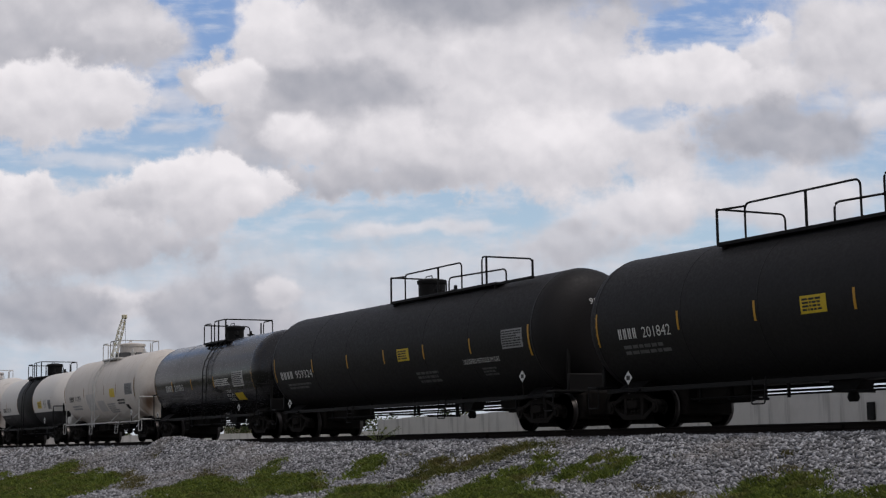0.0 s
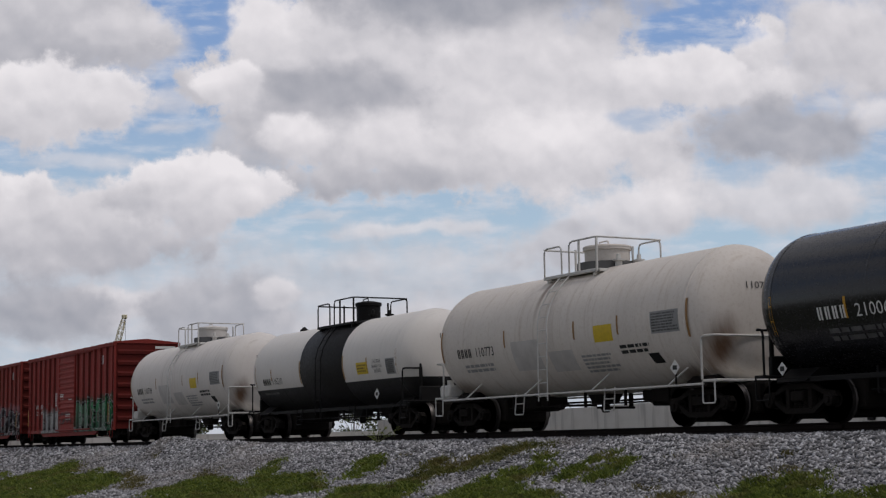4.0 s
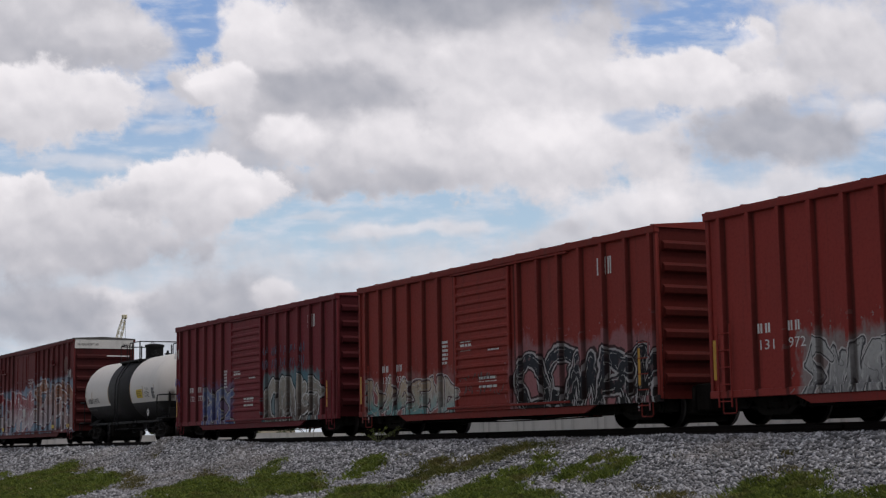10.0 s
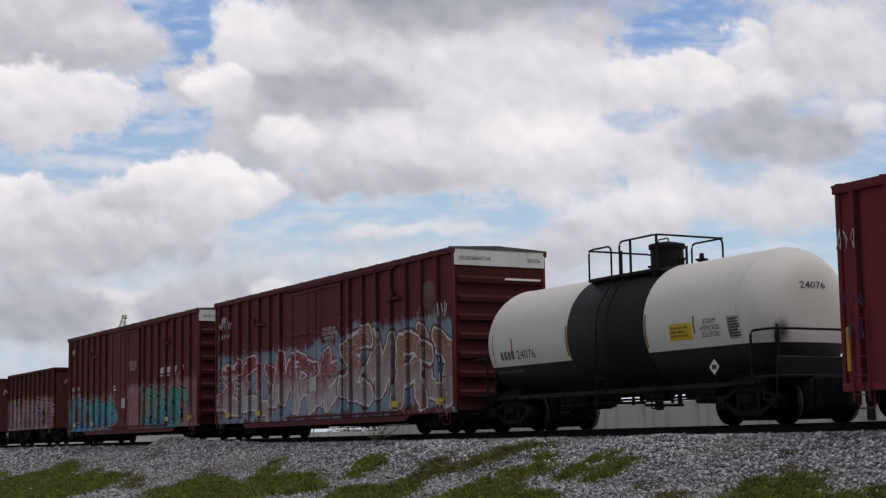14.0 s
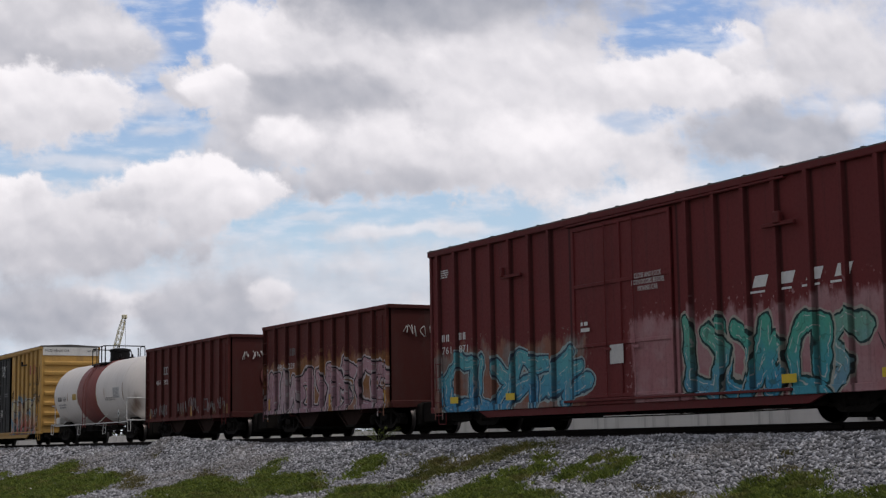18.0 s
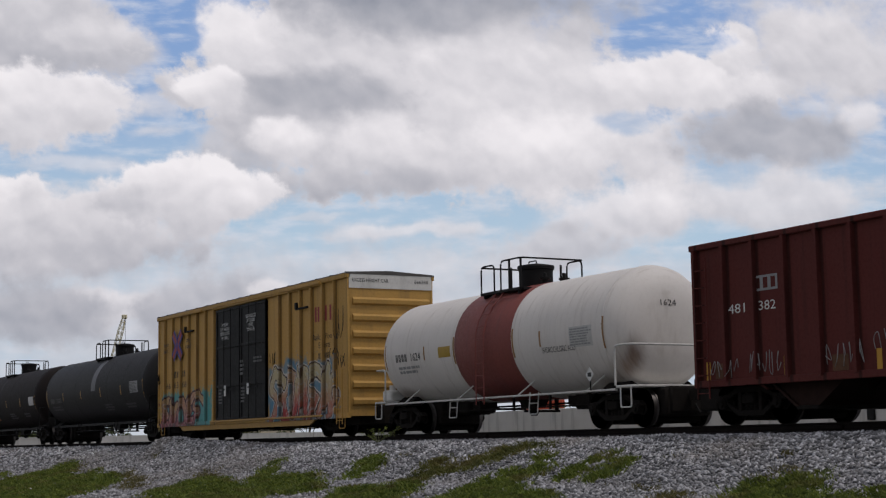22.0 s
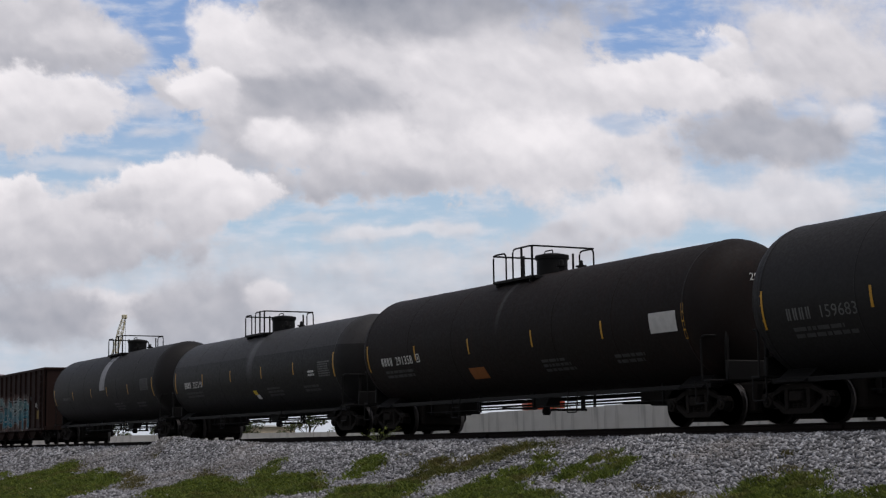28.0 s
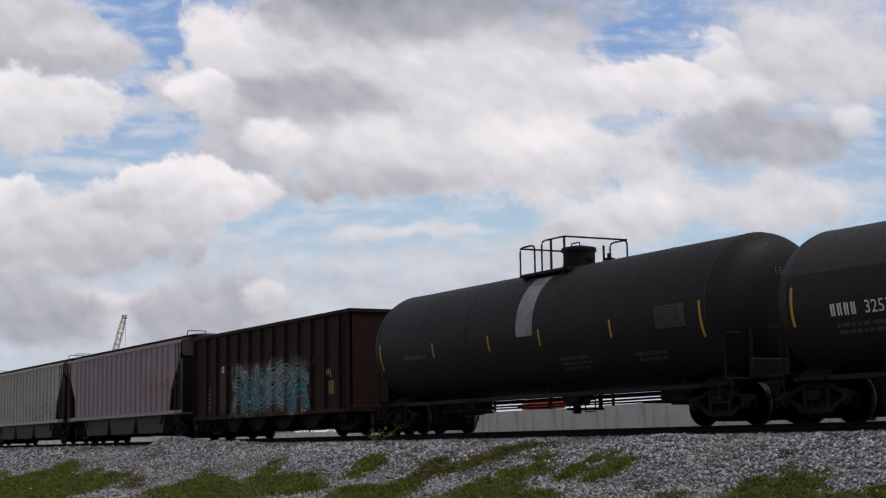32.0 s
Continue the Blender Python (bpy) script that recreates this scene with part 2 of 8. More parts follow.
OXIDE = (0.30, 0.042, 0.034)
MAROON = (0.15, 0.028, 0.028)
YELLOW = (0.54, 0.31, 0.075)
ROOF_GREY = plain("weathered grey roof", (0.09, 0.085, 0.08), 0.75, 0.0, 0.4, 2)
PALE_END = paint("pale end panel paint", (0.62, 0.61, 0.58), 0.55, dirt=0.25)


# ---- mesh building ----
class Form:
    """A mesh under construction: boxes, tubes, prisms and turned shapes in one list."""

    def __init__(self):
        self.v, self.f, self.m = [], [], []
        self.slot = 0

    def add(self, verts, faces):
        k = len(self.v)
        self.v += [tuple(p) for p in verts]
        self.f += [tuple(i + k for i in f) for f in faces]
        self.m += [self.slot] * len(faces)
        return self

    def box(self, x0, x1, y0, y1, z0, z1, c=0.0):
        if c <= 0:
            v = [(x, y, z) for x in (x0, x1) for y in (y0, y1) for z in (z0, z1)]
            return self.add(v, [(0, 1, 3, 2), (4, 6, 7, 5), (0, 4, 5, 1), (2, 3, 7, 6), (0, 2, 6, 4), (1, 5, 7, 3)])
        lo, hi = (x0, y0, z0), (x1, y1, z1)
        v, at = [], {}
        for s in [(a, b, d) for a in (0, 1) for b in (0, 1) for d in (0, 1)]:
            for ax in range(3):
                p = [(hi[i] if s[i] else lo[i]) + (0 if i == ax else (-c if s[i] else c)) for i in range(3)]
                at[s, ax] = len(v)
                v.append(p)
        f = []
        for ax in range(3):
            o = [i for i in range(3) if i != ax]
            for side in (0, 1):
                ring = []
                for a, b in ((0, 0), (1, 0), (1, 1), (0, 1)):
                    s = [0, 0, 0]
                    s[ax], s[o[0]], s[o[1]] = side, a, b
                    ring.append(at[tuple(s), ax])
                flip = (side == 0) != (ax == 1)
                f.append(tuple(reversed(ring)) if flip else tuple(ring))
            for a in (0, 1):
                for b in (0, 1):
                    s0, s1 = [0, 0, 0], [0, 0, 0]
                    s0[o[0]], s0[o[1]], s1[o[0]], s1[o[1]], s1[ax] = a, b, a, b, 1
                    q = (at[tuple(s0), o[0]], at[tuple(s1), o[0]], at[tuple(s1), o[1]], at[tuple(s0), o[1]])
                    f.append(q if (a == b) == (ax != 1) else tuple(reversed(q)))
        for s in [(a, b, d) for a in (0, 1) for b in (0, 1) for d in (0, 1)]:
            t = (at[s, 0], at[s, 1], at[s, 2])
            f.append(t if sum(s) % 2 else tuple(reversed(t)))
        return self.add(v, f)

    def tube(self, pts, r, seg=8, closed_ends=True):
        pts = [Vector(p) for p in pts]
        rings, v = [], []
        for i, p in enumerate(pts):
            d = (pts[min(i + 1, len(pts) - 1)] - pts[max(i - 1, 0)]).normalized()
            a = d.cross(Vector((0, 0, 1)) if abs(d.z) < 0.9 else Vector((1, 0, 0))).normalized()
            b = d.cross(a)
            rings.append(len(v))
            v += [p + (a * math.cos(k * math.tau / seg) + b * math.sin(k * math.tau / seg)) * r for k in range(seg)]
        f = []
        for i in range(len(pts) - 1):
            for k in range(seg):
                j = (k + 1) % seg
                f.append((rings[i] + k, rings[i] + j, rings[i + 1] + j, rings[i + 1] + k))
        if closed_ends:
            f.append(tuple(reversed(range(seg))))
            f.append(tuple(rings[-1] + k for k in range(seg)))
        return self.add(v, f)

    def turned(self, profile, axis="x", at=(0, 0, 0), seg=32):
        """Profile rows of (along, radius), turned about an axis through at."""
        v, f = [], []
        for a, r in profile:
            for k in range(seg):
                c, s = math.cos(k * math.tau / seg) * r, math.sin(k * math.tau / seg) * r
                p = {"x": (a, c, s), "y": (s, a, c), "z": (c, s, a)}[axis]
                v.append((p[0] + at[0], p[1] + at[1], p[2] + at[2]))
        for i in range(len(profile) - 1):
            for k in range(seg):
                j = (k + 1) % seg
                f.append((i * seg + k, i * seg + j, (i + 1) * seg + j, (i + 1) * seg + k))
        if profile[0][1] > 0.001:
            f.append(tuple(reversed(range(seg))))
        if profile[-1][1] > 0.001:
            f.append(tuple((len(profile) - 1) * seg + k for k in range(seg)))
        return self.add(v, f)

    def prism(self, poly, y0, y1, axis="y"):
        """A polygon in (x, z), pushed along y (or in (y, z) along x, or (x, y) along z)."""
        put = {"y": lambda a, b, h: (a, h, b), "x": lambda a, b, h: (h, a, b), "z": lambda a, b, h: (a, b, h)}[axis]
        k = len(poly)
        v = [put(a, b, y0) for a, b in poly] + [put(a, b, y1) for a, b in poly]
        f = [tuple(range(k)), tuple(reversed(range(k, 2 * k)))]
        f += [(i, i + k, (i + 1) % k + k, (i + 1) % k) for i in range(k)]
        return self.add(v, f)

    def mesh(self, name, *mats, sharp=40.0, smooth=True):
        me = bpy.data.meshes.new(name)
        me.from_pydata(self.v, [], self.f)
        for mt in mats:
            me.materials.append(mt)
        if len(mats) > 1:
            me.polygons.foreach_set("material_index", self.m)
        bm = bmesh.new()
        bm.from_mesh(me)
        bmesh.ops.recalc_face_normals(bm, faces=bm.faces)
        bm.to_mesh(me)
        bm.free()
        if smooth:
            me.shade_smooth()
            me.set_sharp_from_angle(angle=radians(sharp))
        me.update()
        return me


def hang(name, me, parent, label="", at=None):
    ob = new(name, me)
    ob.parent = parent
    if at is not None:
        ob.location = at
    if label:
        ob["label"] = label
    return ob


def part(name, form, mat, parent, label="", at=None, sharp=40.0):
    mats = mat if isinstance(mat, tuple) else (mat,)
    return hang(name, form.mesh(name, *mats, sharp=sharp), parent, label, at)


def thing(name, m, label, category, group="", kind=""):
    ob = new(name)
    ob.empty_display_size = 0.5
    ob.matrix_world = m
    return tagged(ob, label, category, group, kind)


def letters(text, size, width=None, bold=0.0):
    """Flat mesh of built-in letters, lying in x (along) and z (up), centred on its start."""
    cu = bpy.data.curves.new("letters", "FONT")
    cu.body, cu.size, cu.offset, cu.resolution_u = text, size, bold, 2
    cu.space_line = 0.9
    cu.align_x = "CENTER" if "\n" in text else "LEFT"
    ob = bpy.data.objects.new("letters", cu)
    scene.collection.objects.link(ob)
    bpy.context.view_layer.update()
    me = bpy.data.meshes.new_from_object(ob.evaluated_get(bpy.context.evaluated_depsgraph_get()))
    bpy.data.objects.remove(ob)
    bpy.data.curves.remove(cu)
    pts = np.array([v.co[:] for v in me.vertices])
    pts[:, 0] -= pts[:, 0].min() if "\n" in text else 0.0
    faces = [tuple(p.vertices) for p in me.polygons]
    bpy.data.meshes.remove(me)
    if width:
        pts[:, 0] *= width / max(pts[:, 0].max(), 1e-3)
    return pts, faces
# ---- sky backdrop ----
def sky_material():
    """Broken cumulus over a pale blue sky, laid cloud upon cloud; chart units run across the sheet."""
    n = Nodes("cloudy sky")
    uv = n.coord("UV")
    low = n.vec("SUBTRACT", n.noise(uv, 0.55, 2, 0.5, True), (0.5, 0.5, 0.5))
    high = n.vec("SUBTRACT", n.noise(uv, 2.0, 4, 0.45, True), (0.5, 0.5, 0.5))
    p = n.vec("ADD", uv, n.vec("MULTIPLY", low, (0.5, 0.36, 0.0)))
    p = n.vec("ADD", p, n.vec("MULTIPLY", high, (0.40, 0.32, 0.0)))
    mottle = n.math("SUBTRACT", n.noise(uv, 0.9, 4, 0.5), 0.5)

    def heaps(at):
        """Heaped billows: rounded cells at three sizes."""
        total = None
        for size, weight in ((0.75, 0.6), (1.7, 0.34), (4.0, 0.07)):
            cell = n.nt.nodes.new("ShaderNodeTexVoronoi")
            cell.voronoi_dimensions, cell.feature = "2D", "SMOOTH_F1"
            cell.inputs["Scale"].default_value, cell.inputs["Smoothness"].default_value = size, 0.35
            n.link(at, cell.inputs["Vector"])
            h = n.math("MULTIPLY", n.math("SUBTRACT", 0.75, cell.outputs["Distance"]), weight)
            total = h if total is None else n.math("ADD", total, h)
        return total

    pb = n.vec("ADD", uv, n.vec("MULTIPLY", high, (0.22, 0.18, 0.0)))
    heap = heaps(pb)
    relief = n.math("SUBTRACT", heaps(n.vec("ADD", pb, (-0.05, 0.16, 0.0))), heap)
    puff = n.math("MULTIPLY", n.math("SUBTRACT", heap, 0.36), -0.8)
    puff = n.math("MULTIPLY_ADD", n.math("SUBTRACT", n.noise(uv, 6.5, 5, 0.6), 0.5), 0.34, puff)
    state = {"tone": 0.7, "cover": 0.0}

    def cloud(x, y, rx, ry, top, bottom, opacity=1.0, soft=0.25, lean=0.0):
        q = n.vec("MULTIPLY", n.vec("SUBTRACT", p, (x, y, 0.0)), (1 / rx, 1 / ry, 0.0))
        mask = n.band(n.math("ADD", n.vec("LENGTH", q), puff), 1.05 - soft * 0.85, 1.05 + soft * 0.3, opacity, 0.0)
        g = n.math("MULTIPLY_ADD", mottle, 0.6, n.vec("DOT_PRODUCT", q, (lean, 1.0, 0.0)))
        tone = n.band(g, -0.75, 0.8, top, bottom)
        t, c = state["tone"], state["cover"]
        state["tone"] = n.math("MULTIPLY_ADD", mask, n.math("SUBTRACT", tone, t), t)
        state["cover"] = n.math("MULTIPLY_ADD", mask, n.math("SUBTRACT", 1.0, c), c)

    # haze and veils
    cloud(6.0, 5.6, 10.0, 1.5, 0.62, 0.58, 0.70, 0.7)
    cloud(7.4, 4.08, 1.8, 0.15, 0.9, 0.82, 0.75, 0.8)
    cloud(5.7, 3.76, 0.7, 0.08, 0.88, 0.8, 0.45, 0.8)
    cloud(7.0, 4.6, 2.6, 0.2, 0.85, 0.8, 0.4, 0.9)
    cloud(3.0, 1.75, 0.75, 0.26, 0.88, 0.8, 0.6, 0.8)
    cloud(2.9, 2.25, 0.6, 0.14, 0.88, 0.8, 0.5, 0.8)
    cloud(1.6, 2.84, 1.1, 0.17, 0.88, 0.8, 0.55, 0.8)
    # upper left
    cloud(0.5, 0.35, 2.5, 1.0, 0.66, 0.46, 1.0, 0.3)
    cloud(2.4, 0.65, 1.05, 0.62, 0.76, 0.52, 0.95, 0.55)
    cloud(1.0, 0.95, 1.6, 0.35, 0.55, 0.42, 0.9, 0.6)
    cloud(0.8, 1.85, 1.9, 0.8, 0.93, 0.66, 1.0, 0.25)
    # the great mass in the middle
    cloud(7.5, 1.45, 3.9, 2.0, 0.74, 0.60, 1.0, 0.16)
    cloud(9.9, 2.1, 2.9, 1.65, 0.82, 0.70, 1.0, 0.3)
    cloud(8.6, -0.05, 3.4, 0.6, 0.18, 0.40, 0.95, 0.7)
    cloud(5.9, 1.6, 1.8, 0.55, 0.36, 0.40, 0.9, 0.8, 0.2)
    cloud(4.75, 0.5, 0.95, 0.72, 0.96, 0.76, 1.0, 0.4)
    cloud(4.12, 1.5, 0.6, 0.42, 1.0, 0.68, 1.0, 0.3, 0.4)
    cloud(4.4, 2.6, 0.85, 0.62, 0.60, 0.40, 0.9, 0.5)
    cloud(5.35, 2.42, 0.75, 0.46, 1.02, 0.70, 0.95, 0.55)
    cloud(6.9, 2.42, 1.1, 0.55, 0.97, 0.70, 0.9, 0.7)
    cloud(6.5, 3.15, 2.3, 0.30, 0.55, 0.42, 0.85, 0.7)
    # middle left
    cloud(0.35, 3.6, 0.75, 0.55, 0.95, 0.68, 1.0, 0.22)
    cloud(1.5, 4.1, 2.3, 0.85, 0.80, 0.46, 1.0, 0.35)
    cloud(1.2, 4.75, 1.8, 0.3, 0.6, 0.5, 0.7, 0.9)
    cloud(3.5, 3.38, 1.5, 0.74, 1.0, 0.62, 1.0, 0.22, -0.12)
    cloud(2.5, 3.55, 0.75, 0.3, 0.52, 0.46, 0.6, 0.9)
    cloud(4.35, 3.6, 0.6, 0.35, 0.95, 0.66, 0.9, 0.5)
    # right
    cloud(10.2, 0.65, 1.3, 0.6, 0.62, 0.72, 0.9, 0.6)
    cloud(12.6, 1.4, 2.0, 0.60, 0.97, 0.74, 1.0, 0.28)
    cloud(13.55, 0.72, 0.55, 0.55, 1.0, 0.80, 1.0, 0.2)
    cloud(15.2, 0.6, 2.0, 1.5, 0.74, 0.66, 1.0, 0.6)
    cloud(9.9, 2.55, 1.7, 0.7, 1.0, 0.78, 0.95, 0.7)
    cloud(9.6, 1.1, 1.8, 0.6, 0.84, 0.74, 0.8, 0.8)
    cloud(13.8, 2.4, 1.9, 0.62, 0.42, 0.38, 0.97, 0.6)
    cloud(15.6, 2.05, 0.4, 0.28, 0.92, 0.70, 0.85, 0.7)
    cloud(13.4, 3.5, 2.6, 0.6, 0.82, 0.66, 0.9, 0.6)
    cloud(11.2, 3.75, 1.6, 0.6, 0.92, 0.66, 0.95, 0.5)
    cloud(10.1, 4.3, 1.2, 0.45, 0.58, 0.5, 0.9, 0.6)
    # low over the horizon
    cloud(1.9, 5.45, 1.3, 0.4, 0.78, 0.66, 0.95, 0.4)
    cloud(0.8, 5.55, 1.7, 0.6, 0.40, 0.32, 0.9, 0.6)
    cloud(3.9, 5.55, 1.5, 0.8, 0.46, 0.32, 0.9, 0.5)
    cloud(4.9, 5.2, 0.5, 0.28, 0.85, 0.6, 0.85, 0.4)
    cloud(7.4, 5.9, 2.6, 0.6, 0.66, 0.6, 0.8, 0.5)

    def hole(x, y, rx, ry, depth, soft=0.5):
        d = n.vec("LENGTH", n.vec("MULTIPLY", n.vec("SUBTRACT", p, (x, y, 0.0)), (1 / rx, 1 / ry, 0.0)))
        d = n.math("SUBTRACT", d, puff)
        state["cover"] = n.math("MULTIPLY", state["cover"], n.band(d, 1.0 - soft, 1.1, 1.0 - depth, 1.0))

    hole(12.25, 0.5, 1.15, 0.42, 0.95, 0.35)
    hole(3.8, 0.3, 0.42, 0.6, 0.92, 0.4)
    hole(11.3, 2.1, 0.6, 0.22, 0.6, 0.7)
    hole(12.75, 3.05, 0.8, 0.26, 0.55, 0.7)
    tone = n.math("ADD", state["tone"], n.math("MULTIPLY", mottle, 0.14))
    fine = n.math("SUBTRACT", n.noise(n.vec("ADD", uv, n.vec("MULTIPLY", high, (0.12, 0.12, 0.0))), 2.4, 6, 0.58), 0.5)
    tone = n.math("ADD", tone, n.math("MULTIPLY", fine, 0.2))
    tone = n.math("ADD", tone, n.math("MULTIPLY", relief, 0.45))
    ramp = n.nt.nodes.new("ShaderNodeValToRGB")
    e = ramp.color_ramp.elements
    e[0].position, e[0].color = 0.15, (0.285, 0.31, 0.36, 1)
    e[1].position, e[1].color = 1.05, (0.87, 0.858, 0.868, 1)
    mid = e.new(0.55)
    mid.color = (0.525, 0.532, 0.565, 1)
    n.link(tone, ramp.inputs["Fac"])
    v = n.split(uv)[1]
    blue = n.mix(n.band(v, 0.0, 4.6), (0.22, 0.36, 0.62), (0.42, 0.57, 0.69))
    wisp = n.noise(n.vec("MULTIPLY", uv, (0.7, 2.2, 1.0)), 1.6, 5, 0.55)
    blue = n.mix(n.band(wisp, 0.42, 0.75, 0, 0.65), blue, (0.66, 0.70, 0.76))
    colour = n.mix(n.math("MULTIPLY", state["cover"], 1.0, clamp=True), blue, ramp.outputs["Color"])
    # whiter and hazier towards the horizon
    colour = n.mix(n.band(v, 5.5, 7.6, 0, 0.8), colour, (0.56, 0.59, 0.63))
    em = n.nt.nodes.new("ShaderNodeEmission")
    n.link(colour, em.inputs["Color"])
    out = n.nt.nodes["Material Output"]
    n.link(em.outputs[0], out.inputs["Surface"])
    n.nt.nodes.remove(n.bsdf)
    return n.mat


def sky_sheet():
    """A vault of cloud that comes down to the horizon far off."""
    focal = 27.6
    level = SIDE.cross(VIEW)
    lean = radians(ROLL)
    side = SIDE * math.cos(lean) + level * math.sin(lean)
    up = level * math.cos(lean) - SIDE * math.sin(lean)
    cols, rows = 60, 44
    verts, uvs = [], []
    for j in range(rows + 1):
        v = -3.0 + 11.9 * j / rows
        k = min(max((v - 0.2) / 3.4, 0.0), 1.0)
        far = 900 + (4300 - 900) * k ** 1.5
        for i in range(cols + 1):
            u = -6.0 + 28.0 * i / cols
            verts.append(EYE + (VIEW + side * (u - 7.84) / focal - up * (v - 4.41) / focal) * far)
            uvs.append((u, v))
    faces = [(j * (cols + 1) + i, j * (cols + 1) + i + 1, (j + 1) * (cols + 1) + i + 1, (j + 1) * (cols + 1) + i) for j in range(rows) for i in range(cols)]
    me = bpy.data.meshes.new("sky_backdrop")
    me.from_pydata(verts, [], faces)
    layer = me.uv_layers.new(name="chart")
    for lp in me.loops:
        layer.data[lp.index].uv = uvs[lp.vertex_index]
    me.shade_smooth()
    me.materials.append(sky_material())
    return tagged(new("backdrop", me), "broken grey and white cumulus clouds with blue gaps", "sky", kind="structure")


clouds = sky_sheet()


# ---- ground ----
PROFILE = [(-3000, -2.3), (-60, -2.3), (-22, -2.2), (-14, -1.9), (-8, -1.5), (-5.2, -1.17), (-3.2, -0.47), (-2.5, -0.27), (-1.5, -0.235), (-1.2, -0.25), (1.2, -0.29), (1.5, -0.32),
           (2.5, -0.34), (3.4, -0.6), (5.5, -0.8), (30, -0.9), (3000, -1.2)]


def ground_z(x, y):
    for (y0, z0), (y1, z1) in zip(PROFILE, PROFILE[1:]):
        if y <= y1:
            break
    t = (y - y0) / (y1 - y0)
    z = z0 + (z1 - z0) * min(max(t, 0), 1)
    if -24 < y < -1.6 and -130 < x < 40:
        k = min(1.0, (-1.6 - y) / 1.2)
        z += k * (0.10 * noise.noise((x * 0.35, y * 0.5, 0)) + 0.05 * noise.noise((x * 1.3, y * 1.6, 3)))
        z += 0.44 * math.exp(-((x + 58.2) / 2.3) ** 2 - ((y + 2.9) / 0.7) ** 2)   # heap of spilled ballast
        z += 0.20 * math.exp(-((x + 53.5) / 3.0) ** 2 - ((y + 2.9) / 0.7) ** 2)
    return z


def ground_material():
    n = Nodes("gravel and soil")
    at = n.coord()
    xyz = n.split(at)
    cell = n.nt.nodes.new("ShaderNodeTexVoronoi")
    n.link(at, cell.inputs["Vector"])
    cell.inputs["Scale"].default_value = 17
    stone = n.mix(n.split(cell.outputs["Color"])[0], (0.10, 0.10, 0.105), (0.42, 0.42, 0.43))
    stone = n.mix(n.band(n.noise(at, 0.8, 4), 0.4, 0.7, 0, 0.35), stone, (0.17, 0.16, 0.15))
    soil = n.mix(n.noise(at, 3.0, 5), (0.10, 0.085, 0.06), (0.055, 0.07, 0.025))
    wob = n.math("MULTIPLY", n.math("SUBTRACT", n.noise(at, 0.5, 3), 0.5), 4.0)
    far = n.math("ABSOLUTE", n.math("ADD", xyz[1], wob))
    colour = n.mix(n.band(far, 9.0, 13.0), stone, soil)
    n.bump(cell.outputs["Distance"], 0.6, 0.05)
    return n.done(colour, 0.9, 0, 0.2)


def build_ground():
    xs = sorted({-4600, -2500, -1200, -600, -300, -200, *np.arange(-140, 44, 0.5), 60, 100, 250, 600, 1500, 4600})
    ys = sorted({-3000, -800, -200, -90, -50, -30, *np.arange(-24, -8, 0.8), *np.arange(-8, -1.4, 0.22), *np.arange(-1.2, 6, 0.6), 8, 12, 20, 40, 90, 200, 500, 1200, 2400, 4500})
    verts = [(x, y, ground_z(x, y)) for y in ys for x in xs]
    w = len(xs)
    faces = [(j * w + i, j * w + i + 1, (j + 1) * w + i + 1, (j + 1) * w + i) for j in range(len(ys) - 1) for i in range(w - 1)]
    me = bpy.data.meshes.new("ground")
    me.from_pydata(verts, [], faces)
    me.shade_smooth()
    me.materials.append(ground_material())
    tagged(new("ground", me), "grey gravel bank with soil and thin grass", "ground", kind="structure")


build_ground()


def build_track():
    track = thing("railway_track", pose(0, 0, 0), "rusty steel rails on dark timber sleepers in grey ballast", "track", kind="structure")
    prof = [(-0.07, -0.18), (0.07, -0.18), (0.07, -0.165), (0.012, -0.145), (0.012, -0.045), (0.036, -0.035), (0.036, -0.004), (0.03, 0.0), (-0.03, 0.0), (-0.036, -0.004), (-0.036, -0.035), (-0.012, -0.045), (-0.012, -0.145), (-0.07, -0.165)]
    for y in (-0.755, 0.755):
        for a, b in ((-300, -120), (-120, -60), (-60, 0), (0, 80)):
            part("rail", Form().prism([(y + p, q) for p, q in prof], a, b, "x"), RAIL_SIDE, track, "rusty steel rail with a worn head")
    tie = Form().box(-0.115, 0.115, -1.3, 1.3, -0.36, -0.182, 0.012).mesh("sleeper", plain("tarred timber", (0.016, 0.013, 0.011), 0.9, 0, 0.5))
    for i in range(236):
        hang("sleeper", tie, track, at=(-112 + i * 0.53, random.uniform(-0.03, 0.03), 0))
    joint = Form().box(-0.45, 0.45, -0.035, 0.035, -0.14, -0.05, 0.008).mesh("joint_bar", RAIL_SIDE)
    for x in (-62.0, -38.0, -24.0):
        hang("joint_bar", joint, track, at=(x, -0.80, 0))


build_track()
# ---- railway cars: running gear ----
WHEEL_R = 0.457


def wheel_mesh():
    f = Form()
    prof = [(0.085, 0.09), (0.085, 0.15), (0.02, 0.20), (-0.01, 0.33), (0.045, 0.40), (0.055, 0.41), (0.055, 0.452)]
    f.turned([(-0.09, 0.09), (-0.09, 0.15), (-0.03, 0.19), (-0.02, 0.33), (-0.065, 0.40), (-0.065, 0.452)], "y", seg=36)
    f.slot = 1
    f.turned([(-0.065, 0.452), (0.03, WHEEL_R), (0.042, 0.478), (0.062, 0.482)], "y", seg=36)
    f.slot = 0
    f.turned([(0.062, 0.482), (0.07, 0.47), (0.07, 0.41), (0.02, 0.33), (0.03, 0.19), (0.09, 0.15), (0.09, 0.09)], "y", seg=36)
    return f.mesh("wheel", STEEL_DARK, TREAD, sharp=30)


